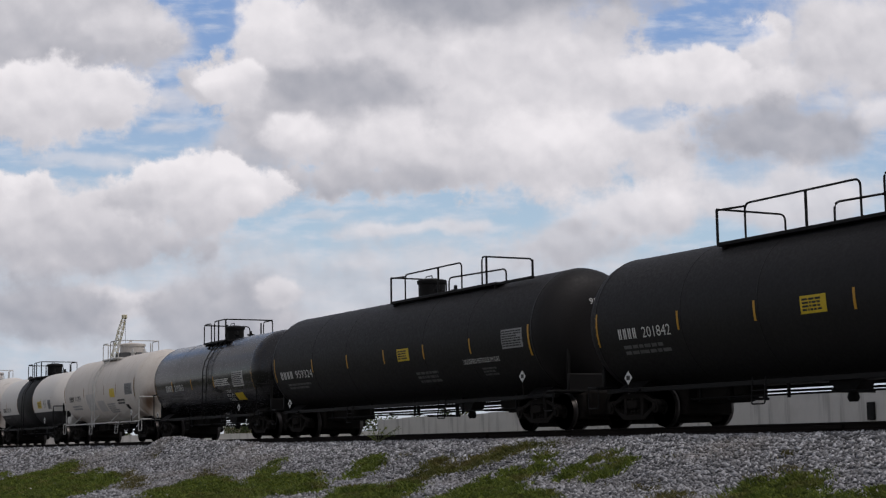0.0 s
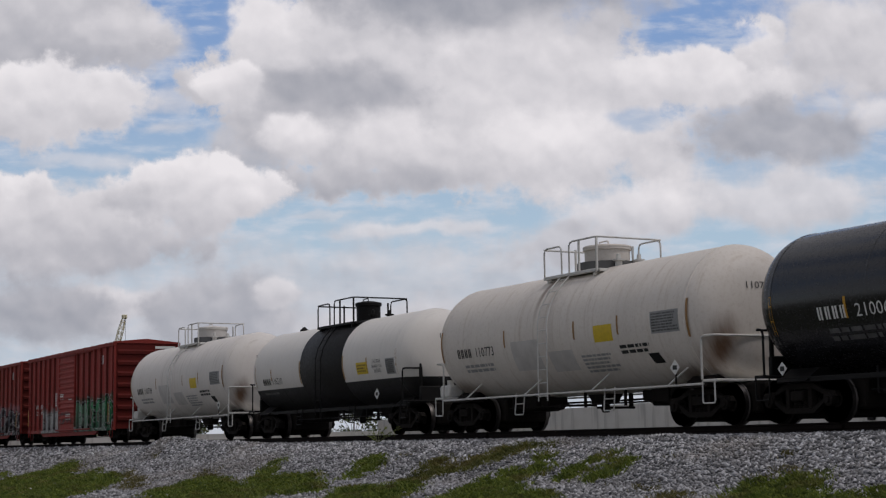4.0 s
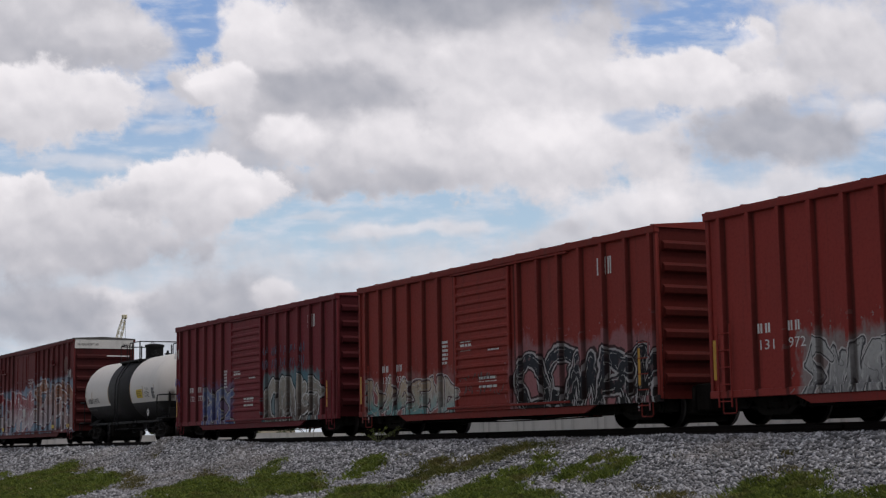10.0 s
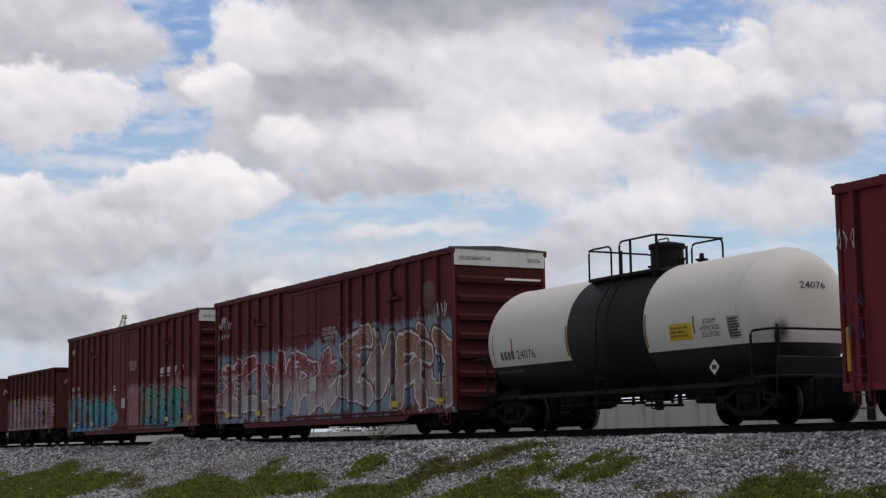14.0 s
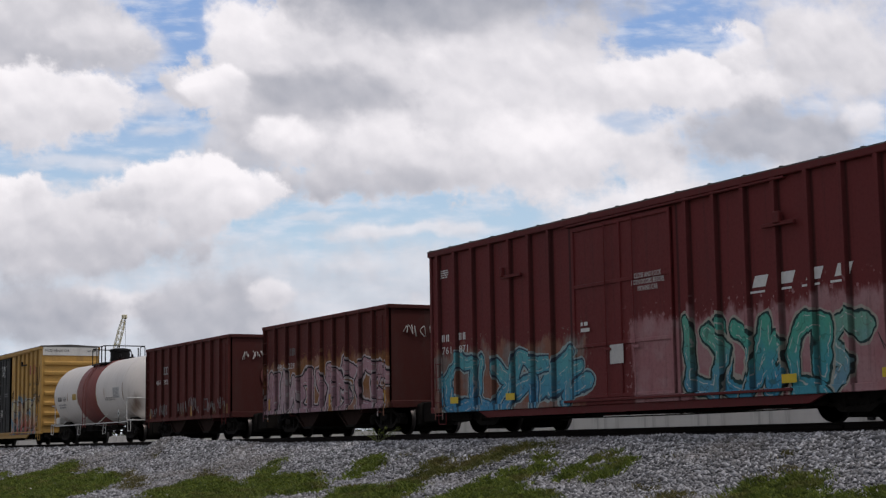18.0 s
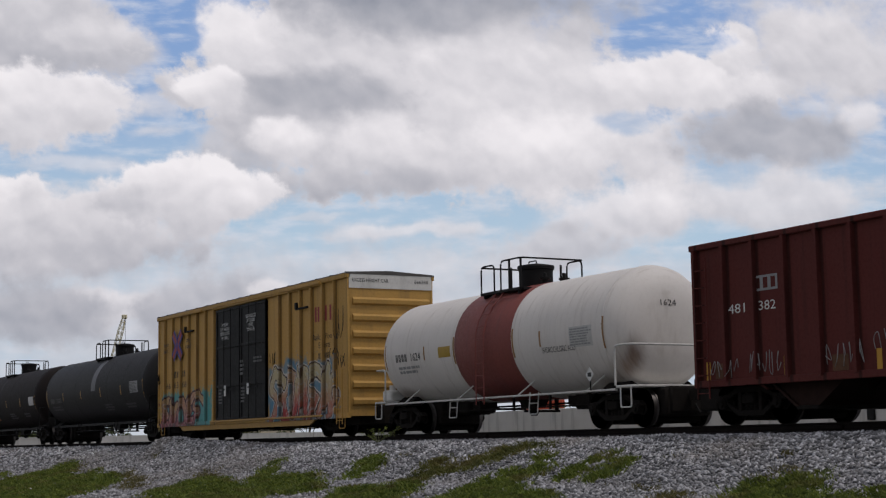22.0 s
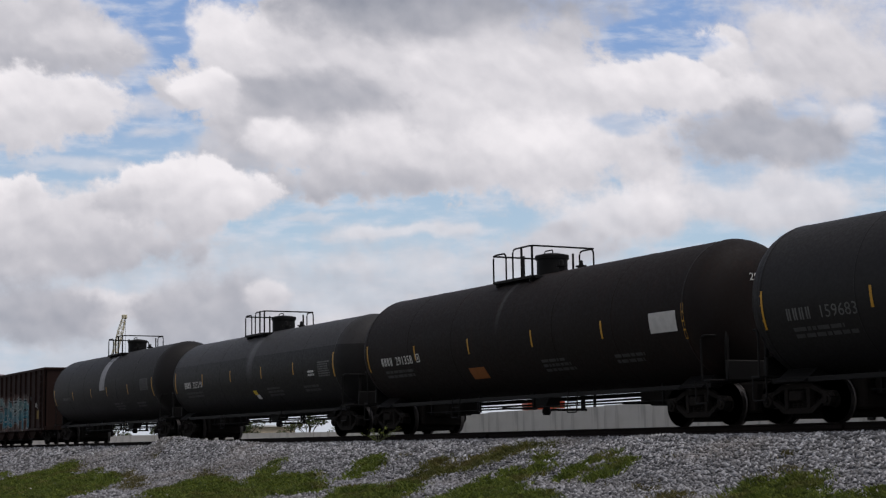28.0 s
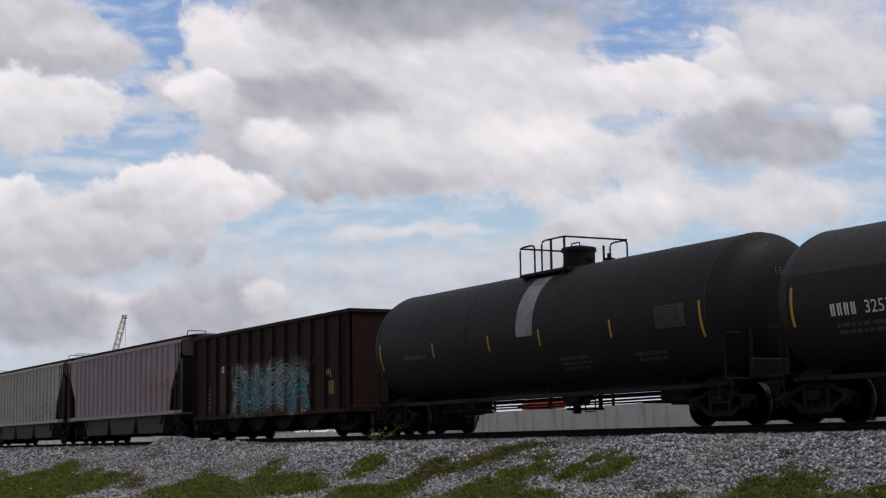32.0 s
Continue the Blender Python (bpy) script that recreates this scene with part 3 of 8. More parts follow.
WHEEL = wheel_mesh()
AXLE = Form().turned([(-1.14, 0.07), (-0.84, 0.08), (-0.66, 0.1), (0, 0.085), (0.66, 0.1), (0.84, 0.08), (1.14, 0.07)], "y", seg=16).mesh("axle", STEEL_DARK)
BEARING = Form().turned([(-0.1, 0.10), (-0.09, 0.13), (0.09, 0.13), (0.1, 0.10)], "y", seg=18).mesh("bearing", STEEL_DARK)
SPRING = Form().turned([(z, r) for q in range(5) for z, r in ((q * 0.045, 0.05), (q * 0.045 + 0.012, 0.066), (q * 0.045 + 0.03, 0.066))] + [(0.225, 0.05)], "z", seg=10).mesh("spring", STEEL_DARK)


def side_frame_mesh():
    """A cast truck side: top and bottom chords, two columns, open windows beside the springs."""
    f = Form()
    f.prism([(-1.12, 0.52), (-1.05, 0.63), (-0.72, 0.655), (-0.42, 0.80), (0.42, 0.80), (0.72, 0.655), (1.05, 0.63), (1.12, 0.52), (0.80, 0.535), (0.42, 0.685), (-0.42, 0.685), (-0.80, 0.535)], -0.06, 0.06)
    f.prism([(-0.82, 0.53), (-0.70, 0.47), (-0.40, 0.31), (0.40, 0.31), (0.70, 0.47), (0.82, 0.53), (0.74, 0.40), (0.42, 0.19), (-0.42, 0.19), (-0.74, 0.40)], -0.06, 0.06)
    for s in (-1, 1):
        f.box(s * 0.33 - 0.06, s * 0.33 + 0.06, -0.07, 0.07, 0.28, 0.72, 0.01)
        f.box(s * 0.89 - 0.17, s * 0.89 + 0.17, -0.075, 0.075, 0.50, 0.63, 0.02)
    return f.mesh("side_frame", STEEL_DARK)


SIDE_FRAME = side_frame_mesh()
BOLSTER = Form().box(-0.2, 0.2, -1.12, 1.12, 0.44, 0.66, 0.03).box(-0.25, 0.25, -0.3, 0.3, 0.66, 0.78, 0.03).mesh("bolster", STEEL_DARK)
BRAKE_BEAM = Form().tube([(0, -0.8, 0.36), (0.09, 0, 0.36), (0, 0.8, 0.36)], 0.035).box(-0.05, 0.03, -0.86, -0.68, 0.26, 0.52, 0.01).box(-0.05, 0.03, 0.68, 0.86, 0.26, 0.52, 0.01).mesh("brake_beam", STEEL_DARK)
COUPLER = Form().box(-0.55, 0.10, -0.07, 0.07, 0.66, 0.80, 0.02).prism([(0.08, -0.14), (0.30, -0.15), (0.40, -0.06), (0.34, 0.02), (0.30, 0.14), (0.08, 0.16)], 0.60, 0.86, "z").mesh("coupler", STEEL_DARK)
RIGGING = Form().box(-1.55, 1.55, -0.66, 0.66, 0.26, 0.92, 0.05).box(-1.15, 1.15, -0.69, 0.69, 0.10, 0.5, 0.05).mesh("brake_rigging", STEEL_DARK)
HOSE = Form().tube([(0.0, 0.15, 0.62), (0.12, 0.16, 0.45), (0.28, 0.12, 0.34), (0.42, 0.05, 0.33)], 0.022, 6).mesh("brake_hose", STEEL_BLACK)
wheelsets = []
cars = []


def running_gear(car, centres, half):
    """Two trucks of two wheelsets, couplers and hoses. half: to the coupler faces."""
    for c in centres:
        for s in (-1, 1):
            hang("side_frame", SIDE_FRAME, car, at=(c, s * 0.99, 0))
            for k in (-0.14, 0.0, 0.14):
                hang("spring", SPRING, car, at=(c + k, s * 0.98, 0.31))
            ax = hang("wheelset", AXLE, car, at=(c + s * 0.89, 0, WHEEL_R))
            wheelsets.append(ax)
            for w in (-1, 1):
                ob = hang("wheel", WHEEL, ax, at=(0, w * 0.79, 0))
                if w > 0:
                    ob.rotation_euler = (0, 0, math.pi)
                hang("bearing", BEARING, ax, at=(0, w * 1.0, 0))
            hang("brake_beam", BRAKE_BEAM, car, at=(c + s * 0.36, 0, 0)).rotation_euler = (0, 0, 0 if s < 0 else math.pi)
        hang("bolster", BOLSTER, car, at=(c, 0, 0))
        hang("brake_rigging", RIGGING, car, at=(c, 0, 0))
    for s in (-1, 1):
        part("draft_gear", Form().box(*sorted((s * (max(centres) + 1.2), s * (half - 0.35))), -0.55, 0.55, 0.34, 0.96, 0.04), STEEL_DARK, car)
        ob = hang("coupler", COUPLER, car, at=(s * (half - 0.28), 0, 0))
        hs = hang("brake_hose", HOSE, car, at=(s * (half - 0.42), 0, 0))
        if s < 0:
            ob.rotation_euler = hs.rotation_euler = (0, 0, math.pi)


def new_car(name, u, label, category):
    car = thing(name, pose(u, 0, 0), label, category, "cars of the freight train")
    cars.append((car, u))
    return car


class Skin:
    """Puts flat marks on a car side: a cylinder of radius r at height zc, or a wall at y = -w."""

    def __init__(self, car, w=1.56, r=0.0, zc=0.0):
        self.car, self.w, self.r, self.zc = car, w, r, zc

    def y(self, z, lift=0.006):
        if not self.r:
            return -self.w - lift
        return -math.sqrt(max((self.r + lift) ** 2 - (z - self.zc) ** 2, 0.01))

    def text(self, words, x, z, size, mat, width=None, name="lettering", slant=0.0):
        pts, faces = letters(words, size * 1.4, width)
        v = [(x + a + b * slant, self.y(z + b), z + b) for a, b, _ in pts]
        return part(name, Form().add(v, faces), mat, self.car, sharp=180)

    def patch(self, name, x0, x1, z0, z1, mat, label="", lift=0.006, slant=0.0):
        k = 8 if self.r else 1
        v, f = [], []
        for i in range(k + 1):
            z = z0 + (z1 - z0) * i / k
            o = slant * (z - z0)
            v += [(x0 + o, self.y(z, lift), z), (x1 + o, self.y(z, lift), z)]
        for i in range(k):
            f.append((2 * i, 2 * i + 1, 2 * i + 3, 2 * i + 2))
        return part(name, Form().add(v, f), mat, self.car, label)

    def bars(self, x0, x1, z0, z1, rows, mat, lift=0.008, seed=1, name="small_print"):
        """Rows of print too small to read, as broken bars."""
        rnd = random.Random(seed)
        f = Form()
        h = (z1 - z0) / rows
        for i in range(rows):
            x, zz = x0, z1 - (i + 0.5) * h
            stop = x1 - rnd.uniform(0, 0.25) * (x1 - x0)
            while x < stop:
                w = min(rnd.uniform(0.5, 2.4) * h * 1.2, stop - x)
                f.add([(x, self.y(zz - h * 0.3, lift), zz - h * 0.3), (x + w, self.y(zz - h * 0.3, lift), zz - h * 0.3), (x + w, self.y(zz + h * 0.3, lift), zz + h * 0.3), (x, self.y(zz + h * 0.3, lift), zz + h * 0.3)], [(0, 1, 2, 3)])
                x += w + h * 0.35
        ob = part(name, f, mat, self.car, "unreadable small print", sharp=180)
        ob["kind"] = "stuff"
        return ob

    def scribble(self, x0, x1, z0, z1, mat, seed):
        """A quick sprayed tag: one looping line."""
        rnd = random.Random(seed)
        k = max(3, int((x1 - x0) / 0.22))
        cell, f = (x1 - x0) / k, Form()
        for i in range(k):
            x, low = x0 + i * cell, rnd.uniform(0.0, 0.3)
            pts = [(x + cell * rnd.uniform(0.0, 1.0), -self.w - 0.10, z0 + (z1 - z0) * (v if rnd.random() < 0.8 else 0.5)) for v in rnd.choice(((low, 1, 0.4, 0.1), (1, low, 0.6, 1, 0.2), (0.5, 1, 0.8, low, 0.5), (1, 0.2, low, 0.9)))]
            f.tube(bent(pts, 0.12, 4), 0.009, 4)
        return part("sprayed_tag", f, mat, self.car, "thin sprayed scrawl", sharp=180)

    def mark(self, x, z, size, mat, count=4, width=None):
        """An owner's letters, kept as plain upright blocks."""
        w = (width or count * size * 0.72) / count
        for i in range(count):
            for o in (0.06, 0.44):
                self.patch("owner_mark", x + (i + o) * w, x + (i + o + 0.25) * w, z, z + size, mat)

    def head_text(self, words, half, y, z, size, mat, width=None, name="head_lettering"):
        """Letters on the domed head that faces forward, reading away from the viewer."""
        pts, faces = letters(words, size * 1.4, width)

        def hx(yy, zz):
            q = min(math.hypot(yy, zz - self.zc) / self.r, 0.995)
            return half + 0.80 * math.sin(math.acos(q ** (1 / 0.62))) + 0.012

        return part(name, Form().add([(hx(y + a, z + b), y + a, z + b) for a, b, _ in pts], faces), mat, self.car, sharp=180)


def bent(points, r=0.12, steps=4):
    """Rounds the corners of a path."""
    pts = [Vector(p) for p in points]
    out = [pts[0]]
    for a, b, c in zip(pts, pts[1:], pts[2:]):
        p, q = b + (a - b).normalized() * min(r, (a - b).length / 2), b + (c - b).normalized() * min(r, (c - b).length / 2)
        for i in range(steps + 1):
            t = i / steps
            out.append(p.lerp(b, t).lerp(b.lerp(q, t), t))
    out.append(pts[-1])
    return out


def ladder(car, name, x, y, z0, z1, mat, width=0.42, step=0.32, lean=None):
    """Two stiles and rungs; lean gives y for a height."""
    ys = lean or (lambda z: y)
    zs = [z0 + (z1 - z0) * i / 8 for i in range(9)]
    f = Form()
    for s in (-1, 1):
        f.tube([(x + s * width / 2, ys(z), z) for z in zs], 0.02, 6)
    base = part(name, f, mat, car)
    k = int((z1 - z0) / step)
    rung = Form().tube([(-width / 2, 0, 0), (width / 2, 0, 0)], 0.014, 6).mesh("rung", mat)
    for i in range(k + 1):
        z = z0 + 0.12 + i * step
        if z < z1:
            hang("rung", rung, base, at=(x, ys(z), z))
    return base


# ---- tank cars ----
def tank_car(u, half, r, zc, mat, label, plat, gear=STEEL_BLACK, band=None, dome=None, dome_mat=None, walk_rail=False, coupled=None, ladder_at=None, ladder_mat=None, end_rail=True, rings=(), bc=None, long_rail=False, plat_gear=None, dome_r=0.42, dome_h=0.5, streak=None, name="tank_car"):
    car = new_car(name, u, label, "tank car")
    skin = Skin(car, r=r, zc=zc)
    coupled = coupled or half + 1.9
    head = [(0.80 * math.sin(a), r * math.cos(a) ** 0.62) for a in [i * math.pi / 2 / 14 for i in range(14)]]
    prof = [(-half - p, q) for p, q in reversed(head)] + [(half + p, q) for p, q in head]
    prof = [(-half - 0.80, 0.02)] + prof + [(half + 0.80, 0.02)]
    part("tank", Form().turned(prof, "x", (0, 0, zc), 56), mat, car, sharp=50)
    for s in (-1, 1):
        part("head_seam", Form().turned([(s * half - 0.04, r), (s * half - 0.03, r + 0.008), (s * half + 0.03, r + 0.008), (s * half + 0.04, r - 0.01)], "x", (0, 0, zc), 56), mat, car)
    for x in rings:
        part("weld_seam", Form().turned([(x - 0.02, r), (x - 0.012, r + 0.006), (x + 0.012, r + 0.006), (x + 0.02, r)], "x", (0, 0, zc), 56), mat, car)
    if band:
        b0, b1, bmat, blabel = band
        part("band", Form().turned([(b0, r), (b0 + 0.02, r + 0.012), (b1 - 0.02, r + 0.012), (b1, r)], "x", (0, 0, zc), 56), bmat, car, blabel)
    top = zc + r
    pg = plat_gear or gear
    # platform on top with its railing
    p0, p1 = plat
    p1 -= 0.0 if long_rail else 0.4
    pm, hw, dz = (p0 + p1) / 2, 0.98, top - 0.17
    for t in (-1, 1):
        part("platform_beam", Form().box(p0, p1, t * hw - 0.04, t * hw + 0.04, dz - 0.03, dz + 0.05, 0.01), pg, car)
        part("grating", Form().box(p0 + 0.045, p1 - 0.045, t * (hw - 0.24) - 0.16, t * (hw - 0.24) + 0.16, dz, dz + 0.03, 0.006), pg, car)
    for x in (p0, p1):
        part("platform_beam", Form().box(x - 0.04, x + 0.04, -hw + 0.045, hw - 0.045, dz - 0.03, dz + 0.05, 0.01), pg, car)
    for x in (p0 + 0.15, p1 - 0.15):
        for s in (-1, 1):
            part("platform_bracket", Form().prism([(s * hw, dz), (s * hw, dz - 0.12), (s * 0.80, zc + math.sqrt(r * r - 0.64) - 0.02), (s * 0.6, dz)], x - 0.03, x + 0.03, "x"), pg, car)
    rh = dz + 0.84
    cut = p0 + (p1 - p0) * 0.36
    paths = [[(p0, -hw, dz), (p0, -hw, rh - 0.06), (cut - 0.05, -hw, rh - 0.06), (cut - 0.05, -hw, dz)],
             [(cut + 0.3, -hw, dz), (cut + 0.3, -hw, rh), (p1, -hw, rh), (p1, hw, rh)],
             [(p0, -hw, rh - 0.08), (p0, hw, rh - 0.08), (p0, hw, dz)],
             [(p1, hw, dz), (p1, hw, rh), (cut + 0.6, hw, rh), (cut + 0.6, hw, dz)]]
    if long_rail:
        # a low rail and a tall rail that run on beyond the platform
        end = p1 + 1.85
        paths = [[(p0 + 0.95, -hw, dz), (p0 + 0.95, -hw, dz + 0.8), (p0 + 4.45, -hw, dz + 0.8), (p0 + 4.45, -hw, dz)],
                 [(p0, -hw, dz + 0.8), (p0, hw, dz + 0.8), (p0, hw, dz)], [(p0, -hw, dz + 0.78), (p0 + 1.0, -hw, dz + 0.74)],
                 [(p0 + 3.7, -hw, dz), (p0 + 3.7, -hw, dz + 0.43), (p0 + 6.9, -hw, dz + 0.36), (p0 + 6.9, -hw, dz)],
                 [(p1 - 0.8, -hw, dz), (p1 - 0.8, -hw, dz + 0.84), (end, -hw, dz + 0.48), (end, -hw, dz)]]
        part("walkway_beam", Form().box(p1 + 0.05, end + 0.05, -hw - 0.03, -hw + 0.03, dz - 0.04, dz + 0.03, 0.008), pg, car)
    for pts in paths:
        part("handrail", Form().tube(bent(pts, 0.16), 0.024, 8), pg, car)
    for x, y in ((cut + 0.75, -hw), (p1 - 0.55 if long_rail else p1, -hw), (p1 + 1.85, -hw) if long_rail else ((p0 + p1) / 2, hw), (p0, -hw) if long_rail else (p0, 0.0)):
        part("rail_post", Form().box(x - 0.025, x + 0.025, y - 0.025, y + 0.025, dz, (dz + (0.46 if x > p1 else 0.8)) if long_rail else rh - 0.02, 0.006), pg, car)
    # manway with lid, bolts and valves
    dx = dome if dome is not None else p0 + 1.5
    dm = dome_mat or pg
    part("manway", Form().turned([(top - 0.15, dome_r), (top + dome_h - 0.12, dome_r), (top + dome_h - 0.11, dome_r + 0.04), (top + dome_h - 0.04, dome_r + 0.04)], "z", (dx, 0, 0), 28), dm, car)
    part("manway_lid", Form().turned([(top + dome_h - 0.04, dome_r + 0.05), (top + dome_h, dome_r + 0.03), (top + dome_h + 0.05, dome_r * 0.5), (top + dome_h + 0.06, 0.02)], "z", (dx, 0, 0), 28), dm, car)
    part("lid_handle", Form().tube(bent([(dx - 0.2, -0.1, top + dome_h + 0.03), (dx - 0.2, -0.1, top + dome_h + 0.13), (dx + 0.2, -0.1, top + dome_h + 0.13), (dx + 0.2, -0.1, top + dome_h + 0.03)], 0.05), 0.018, 6), dm, car)
    valve = Form().turned([(top - 0.1, 0.09), (top + 0.12, 0.09), (top + 0.13, 0.15), (top + 0.17, 0.15), (top + 0.18, 0.06), (top + 0.30, 0.05), (top + 0.31, 0.02)], "z", (0, 0, 0), 14).mesh("valve", pg)
    for x, y in ((dx + 0.85, -0.25), (dx + 0.95, 0.3), (dx - 0.75, 0.15)):
        hang("valve", valve, car, at=(x, y, -0.03))
    # ladder up the side
    lx = ladder_at if ladder_at is not None else cut + 0.12
    if ladder_at is not False:
        ladder(car, "ladder", lx, 0, 0.72, dz, ladder_mat or gear, 0.42, 0.33, lambda z: -max(math.sqrt(max(r * r - (z - zc) ** 2, 0)) + 0.12, hw * 0.98) if z > zc - 0.3 else -(r + 0.12))
    # underframe: stub sills, cradles, walkway or pipe, end platforms
    bc = bc or half - 0.25
    for s in (-1, 1):
        part("stub_sill", Form().box(*sorted((s * (bc - 1.6), s * (coupled - 0.75))), -0.2, 0.2, 0.66, 0.98, 0.02), gear, car)
        w = [(-0.6, 0.95), (0.6, 0.95)] + [(r * 0.97 * math.cos(a), zc - r * 0.97 * math.sin(a)) for a in [radians(60 + 60 * i / 10) for i in range(11)]]
        for o in (-0.28, 0.28):
            part("saddle", Form().prism(w, s * bc + o - 0.03, s * bc + o + 0.03, "x"), STEEL_DARK, car)
        part("body_bolster", Form().prism([(-1.25, 0.84), (1.25, 0.84), (0.85, 1.12), (-0.85, 1.12)], s * bc - 0.45, s * bc + 0.45, "x"), gear if gear is not STEEL_WHITE else STEEL_DARK, car)
        if gear is STEEL_BLACK:
            part("end_frame", Form().box(*sorted((s * (half + 0.6), s * (half + 0.72))), -1.0, 1.0, 0.96, 1.42, 0.03).box(*sorted((s * (half + 0.6), s * (half + 0.68))), -1.0, -0.9, 1.4, 2.1, 0.02), gear, car)
        part("underframe", Form().box(*sorted((s * (bc - 1.5), s * (bc - 2.7))), -0.4, 0.4, 0.52, zc - r + 0.12, 0.06).box(*sorted((s * (bc - 2.7), s * (bc - 3.2))), -0.3, 0.3, 0.62, zc - r + 0.12, 0.06), STEEL_DARK, car)
        part("end_platform", Form().box(*sorted((s * (half + 0.35), s * (coupled - 0.62))), -1.42, 1.42, 0.94, 1.0, 0.015), gear, car)
        if end_rail:
            part("end_railing", Form().tube(bent([(s * (half + 0.35), -1.42, 1.0), (s * (half + 0.35), -1.42, 1.95), (s * (coupled - 0.7), -1.42, 1.95), (s * (coupled - 0.7), 1.42, 1.95), (s * (half + 0.35), 1.42, 1.95), (s * (half + 0.35), 1.42, 1.0)], 0.14), 0.026, 8), gear, car)
        for y in (-1.44, 1.44):
            part("stirrup_step", Form().tube(bent([(s * (coupled - 1.12), y, 0.96), (s * (coupled - 1.12), y, 0.48), (s * (coupled - 0.7), y, 0.48), (s * (coupled - 0.7), y, 0.96)], 0.06), 0.02, 6), gear, car)
    for y in (-1.40, 1.40):
        if walk_rail:
            part("side_walkway", Form().box(-half - 0.35, half + 0.35, y - 0.045, y + 0.045, 0.88, 0.93, 0.012), gear, car, "pale side rail along the tank's foot")
            for x in [(-half + 0.9) + i * (2 * half - 1.8) / 3 for i in range(4)]:
                part("rail_brace", Form().tube([(x, y, 0.92), (x + 0.35, y * 0.78, zc - r * 0.72)], 0.022, 6), gear, car)
        else:
            part("side_sill", Form().box(-half - 0.3, half + 0.3, y * 0.80 - 0.035, y * 0.80 + 0.035, 0.82, 0.93, 0.012), gear, car)
    pipe = Form().tube([(-bc + 1.3, -0.55, 0.62), (bc - 1.3, -0.55, 0.62)], 0.025, 6)
    under = STEEL_DARK if gear is STEEL_WHITE else gear
    part("brake_pipe", pipe, under, car)
    part("brake_pipe", Form().tube([(-bc + 0.9, 0.4, 0.74), (0.2, 0.45, 0.72), (bc - 0.9, 0.35, 0.76)], 0.03, 6), under, car)
    for x in (-bc * 0.42, bc * 0.36):
        part("step_ladder", Form().tube(bent([(x, -1.25, 0.98), (x, -1.3, 0.42), (x + 0.42, -1.3, 0.42), (x + 0.42, -1.25, 0.98)], 0.05), 0.018, 6).tube([(x, -1.28, 0.70), (x + 0.42, -1.28, 0.70)], 0.015, 6), gear, car)
    for x, h in ((-bc * 0.62, 0.55), (-bc * 0.2, 0.6), (bc * 0.12, 0.5), (bc * 0.55, 0.58)):
        part("pipe_bracket", Form().box(x - 0.05, x + 0.05, -0.62, 0.5, h, h + 0.06, 0.01).box(x - 0.04, x + 0.04, 0.36, 0.46, h, zc - r + 0.14, 0.01), under, car)
    hanger = Form().box(-0.03, 0.03, -0.58, -0.52, 0.55, zc - r + 0.15, 0.005).mesh("pipe_hanger", under)
    for i in range(5):
        hang("pipe_hanger", hanger, car, at=((i - 2) * (bc - 1.6) / 2.1, 0, 0))
    part("brake_cylinder", Form().turned([(-0.35, 0.1), (-0.3, 0.17), (0.2, 0.17), (0.28, 0.08), (0.6, 0.03)], "x", (-bc + 2.3, 0.5, 0.72), 16), under, car)
    part("outlet_valve", Form().turned([(0.42, 0.09), (0.5, 0.13), (0.62, 0.10), (zc - r + 0.1, 0.16)], "z", (pm, 0, 0), 16), under, car)
    part("outlet_skid", Form().prism([(pm - 0.6, zc - r + 0.12), (pm + 0.6, zc - r + 0.12), (pm + 0.28, 0.66), (pm - 0.28, 0.66)], -0.2, 0.2), under, car)
    wheel_at = -(coupled - 0.85)
    part("brake_wheel", Form().turned([(-0.02, 0.24), (0.0, 0.27), (0.02, 0.24), (0.0, 0.21), (-0.02, 0.24)], "x", (wheel_at, 0.7, 1.75), 20).tube([(wheel_at, 0.46, 1.75), (wheel_at, 0.94, 1.75)], 0.015, 6).tube([(wheel_at, 0.7, 1.0), (wheel_at, 0.7, 1.99)], 0.02, 6), gear, car)
    running_gear(car, (-bc, bc), coupled)
    return car, skin


def stripes(skin, xs, z=2.33, h=0.42, mat=None, ends=()):
    for x in xs:
        skin.patch("reflective_stripe", x - 0.035, x + 0.035, z - h / 2, z + h / 2, mat or YELLOW_TAPE, "yellow reflective stripe")
    for x in ends:
        skin.patch("reflective_stripe", x - 0.04, x + 0.04, z - h, z + h * 0.9, mat or YELLOW_TAPE, "yellow reflective stripe")


def data_panel(skin, x0, x1, z0, z1, mat, ink, seed):
    skin.patch("data_panel", x0, x1, z0, z1, mat)
    skin.bars(x0 + 0.04, x1 - 0.02, z0 + 0.03, z1 - 0.03, 7, ink, 0.010, seed)


def diamond(car, x, z, y, size=0.2):
    size *= 0.78
    part("placard_holder", Form().box(x - 0.02, x + 0.02, y + 0.004, y + 0.03, 0.92, z + 0.04, 0.004), STEEL_DARK, car)
    part("placard", Form().prism([(x - size, z), (x, z - size), (x + size, z), (x, z + size)], y - 0.008, y), LETTER_WHITE, car, "white diamond hazard placard")
    part("placard_print", Form().prism([(x - size * 0.45, z - 0.05), (x + size * 0.45, z - 0.05), (x + size * 0.45, z + 0.05), (x - size * 0.45, z + 0.05)], y - 0.012, y - 0.009), LETTER_BLACK, car)


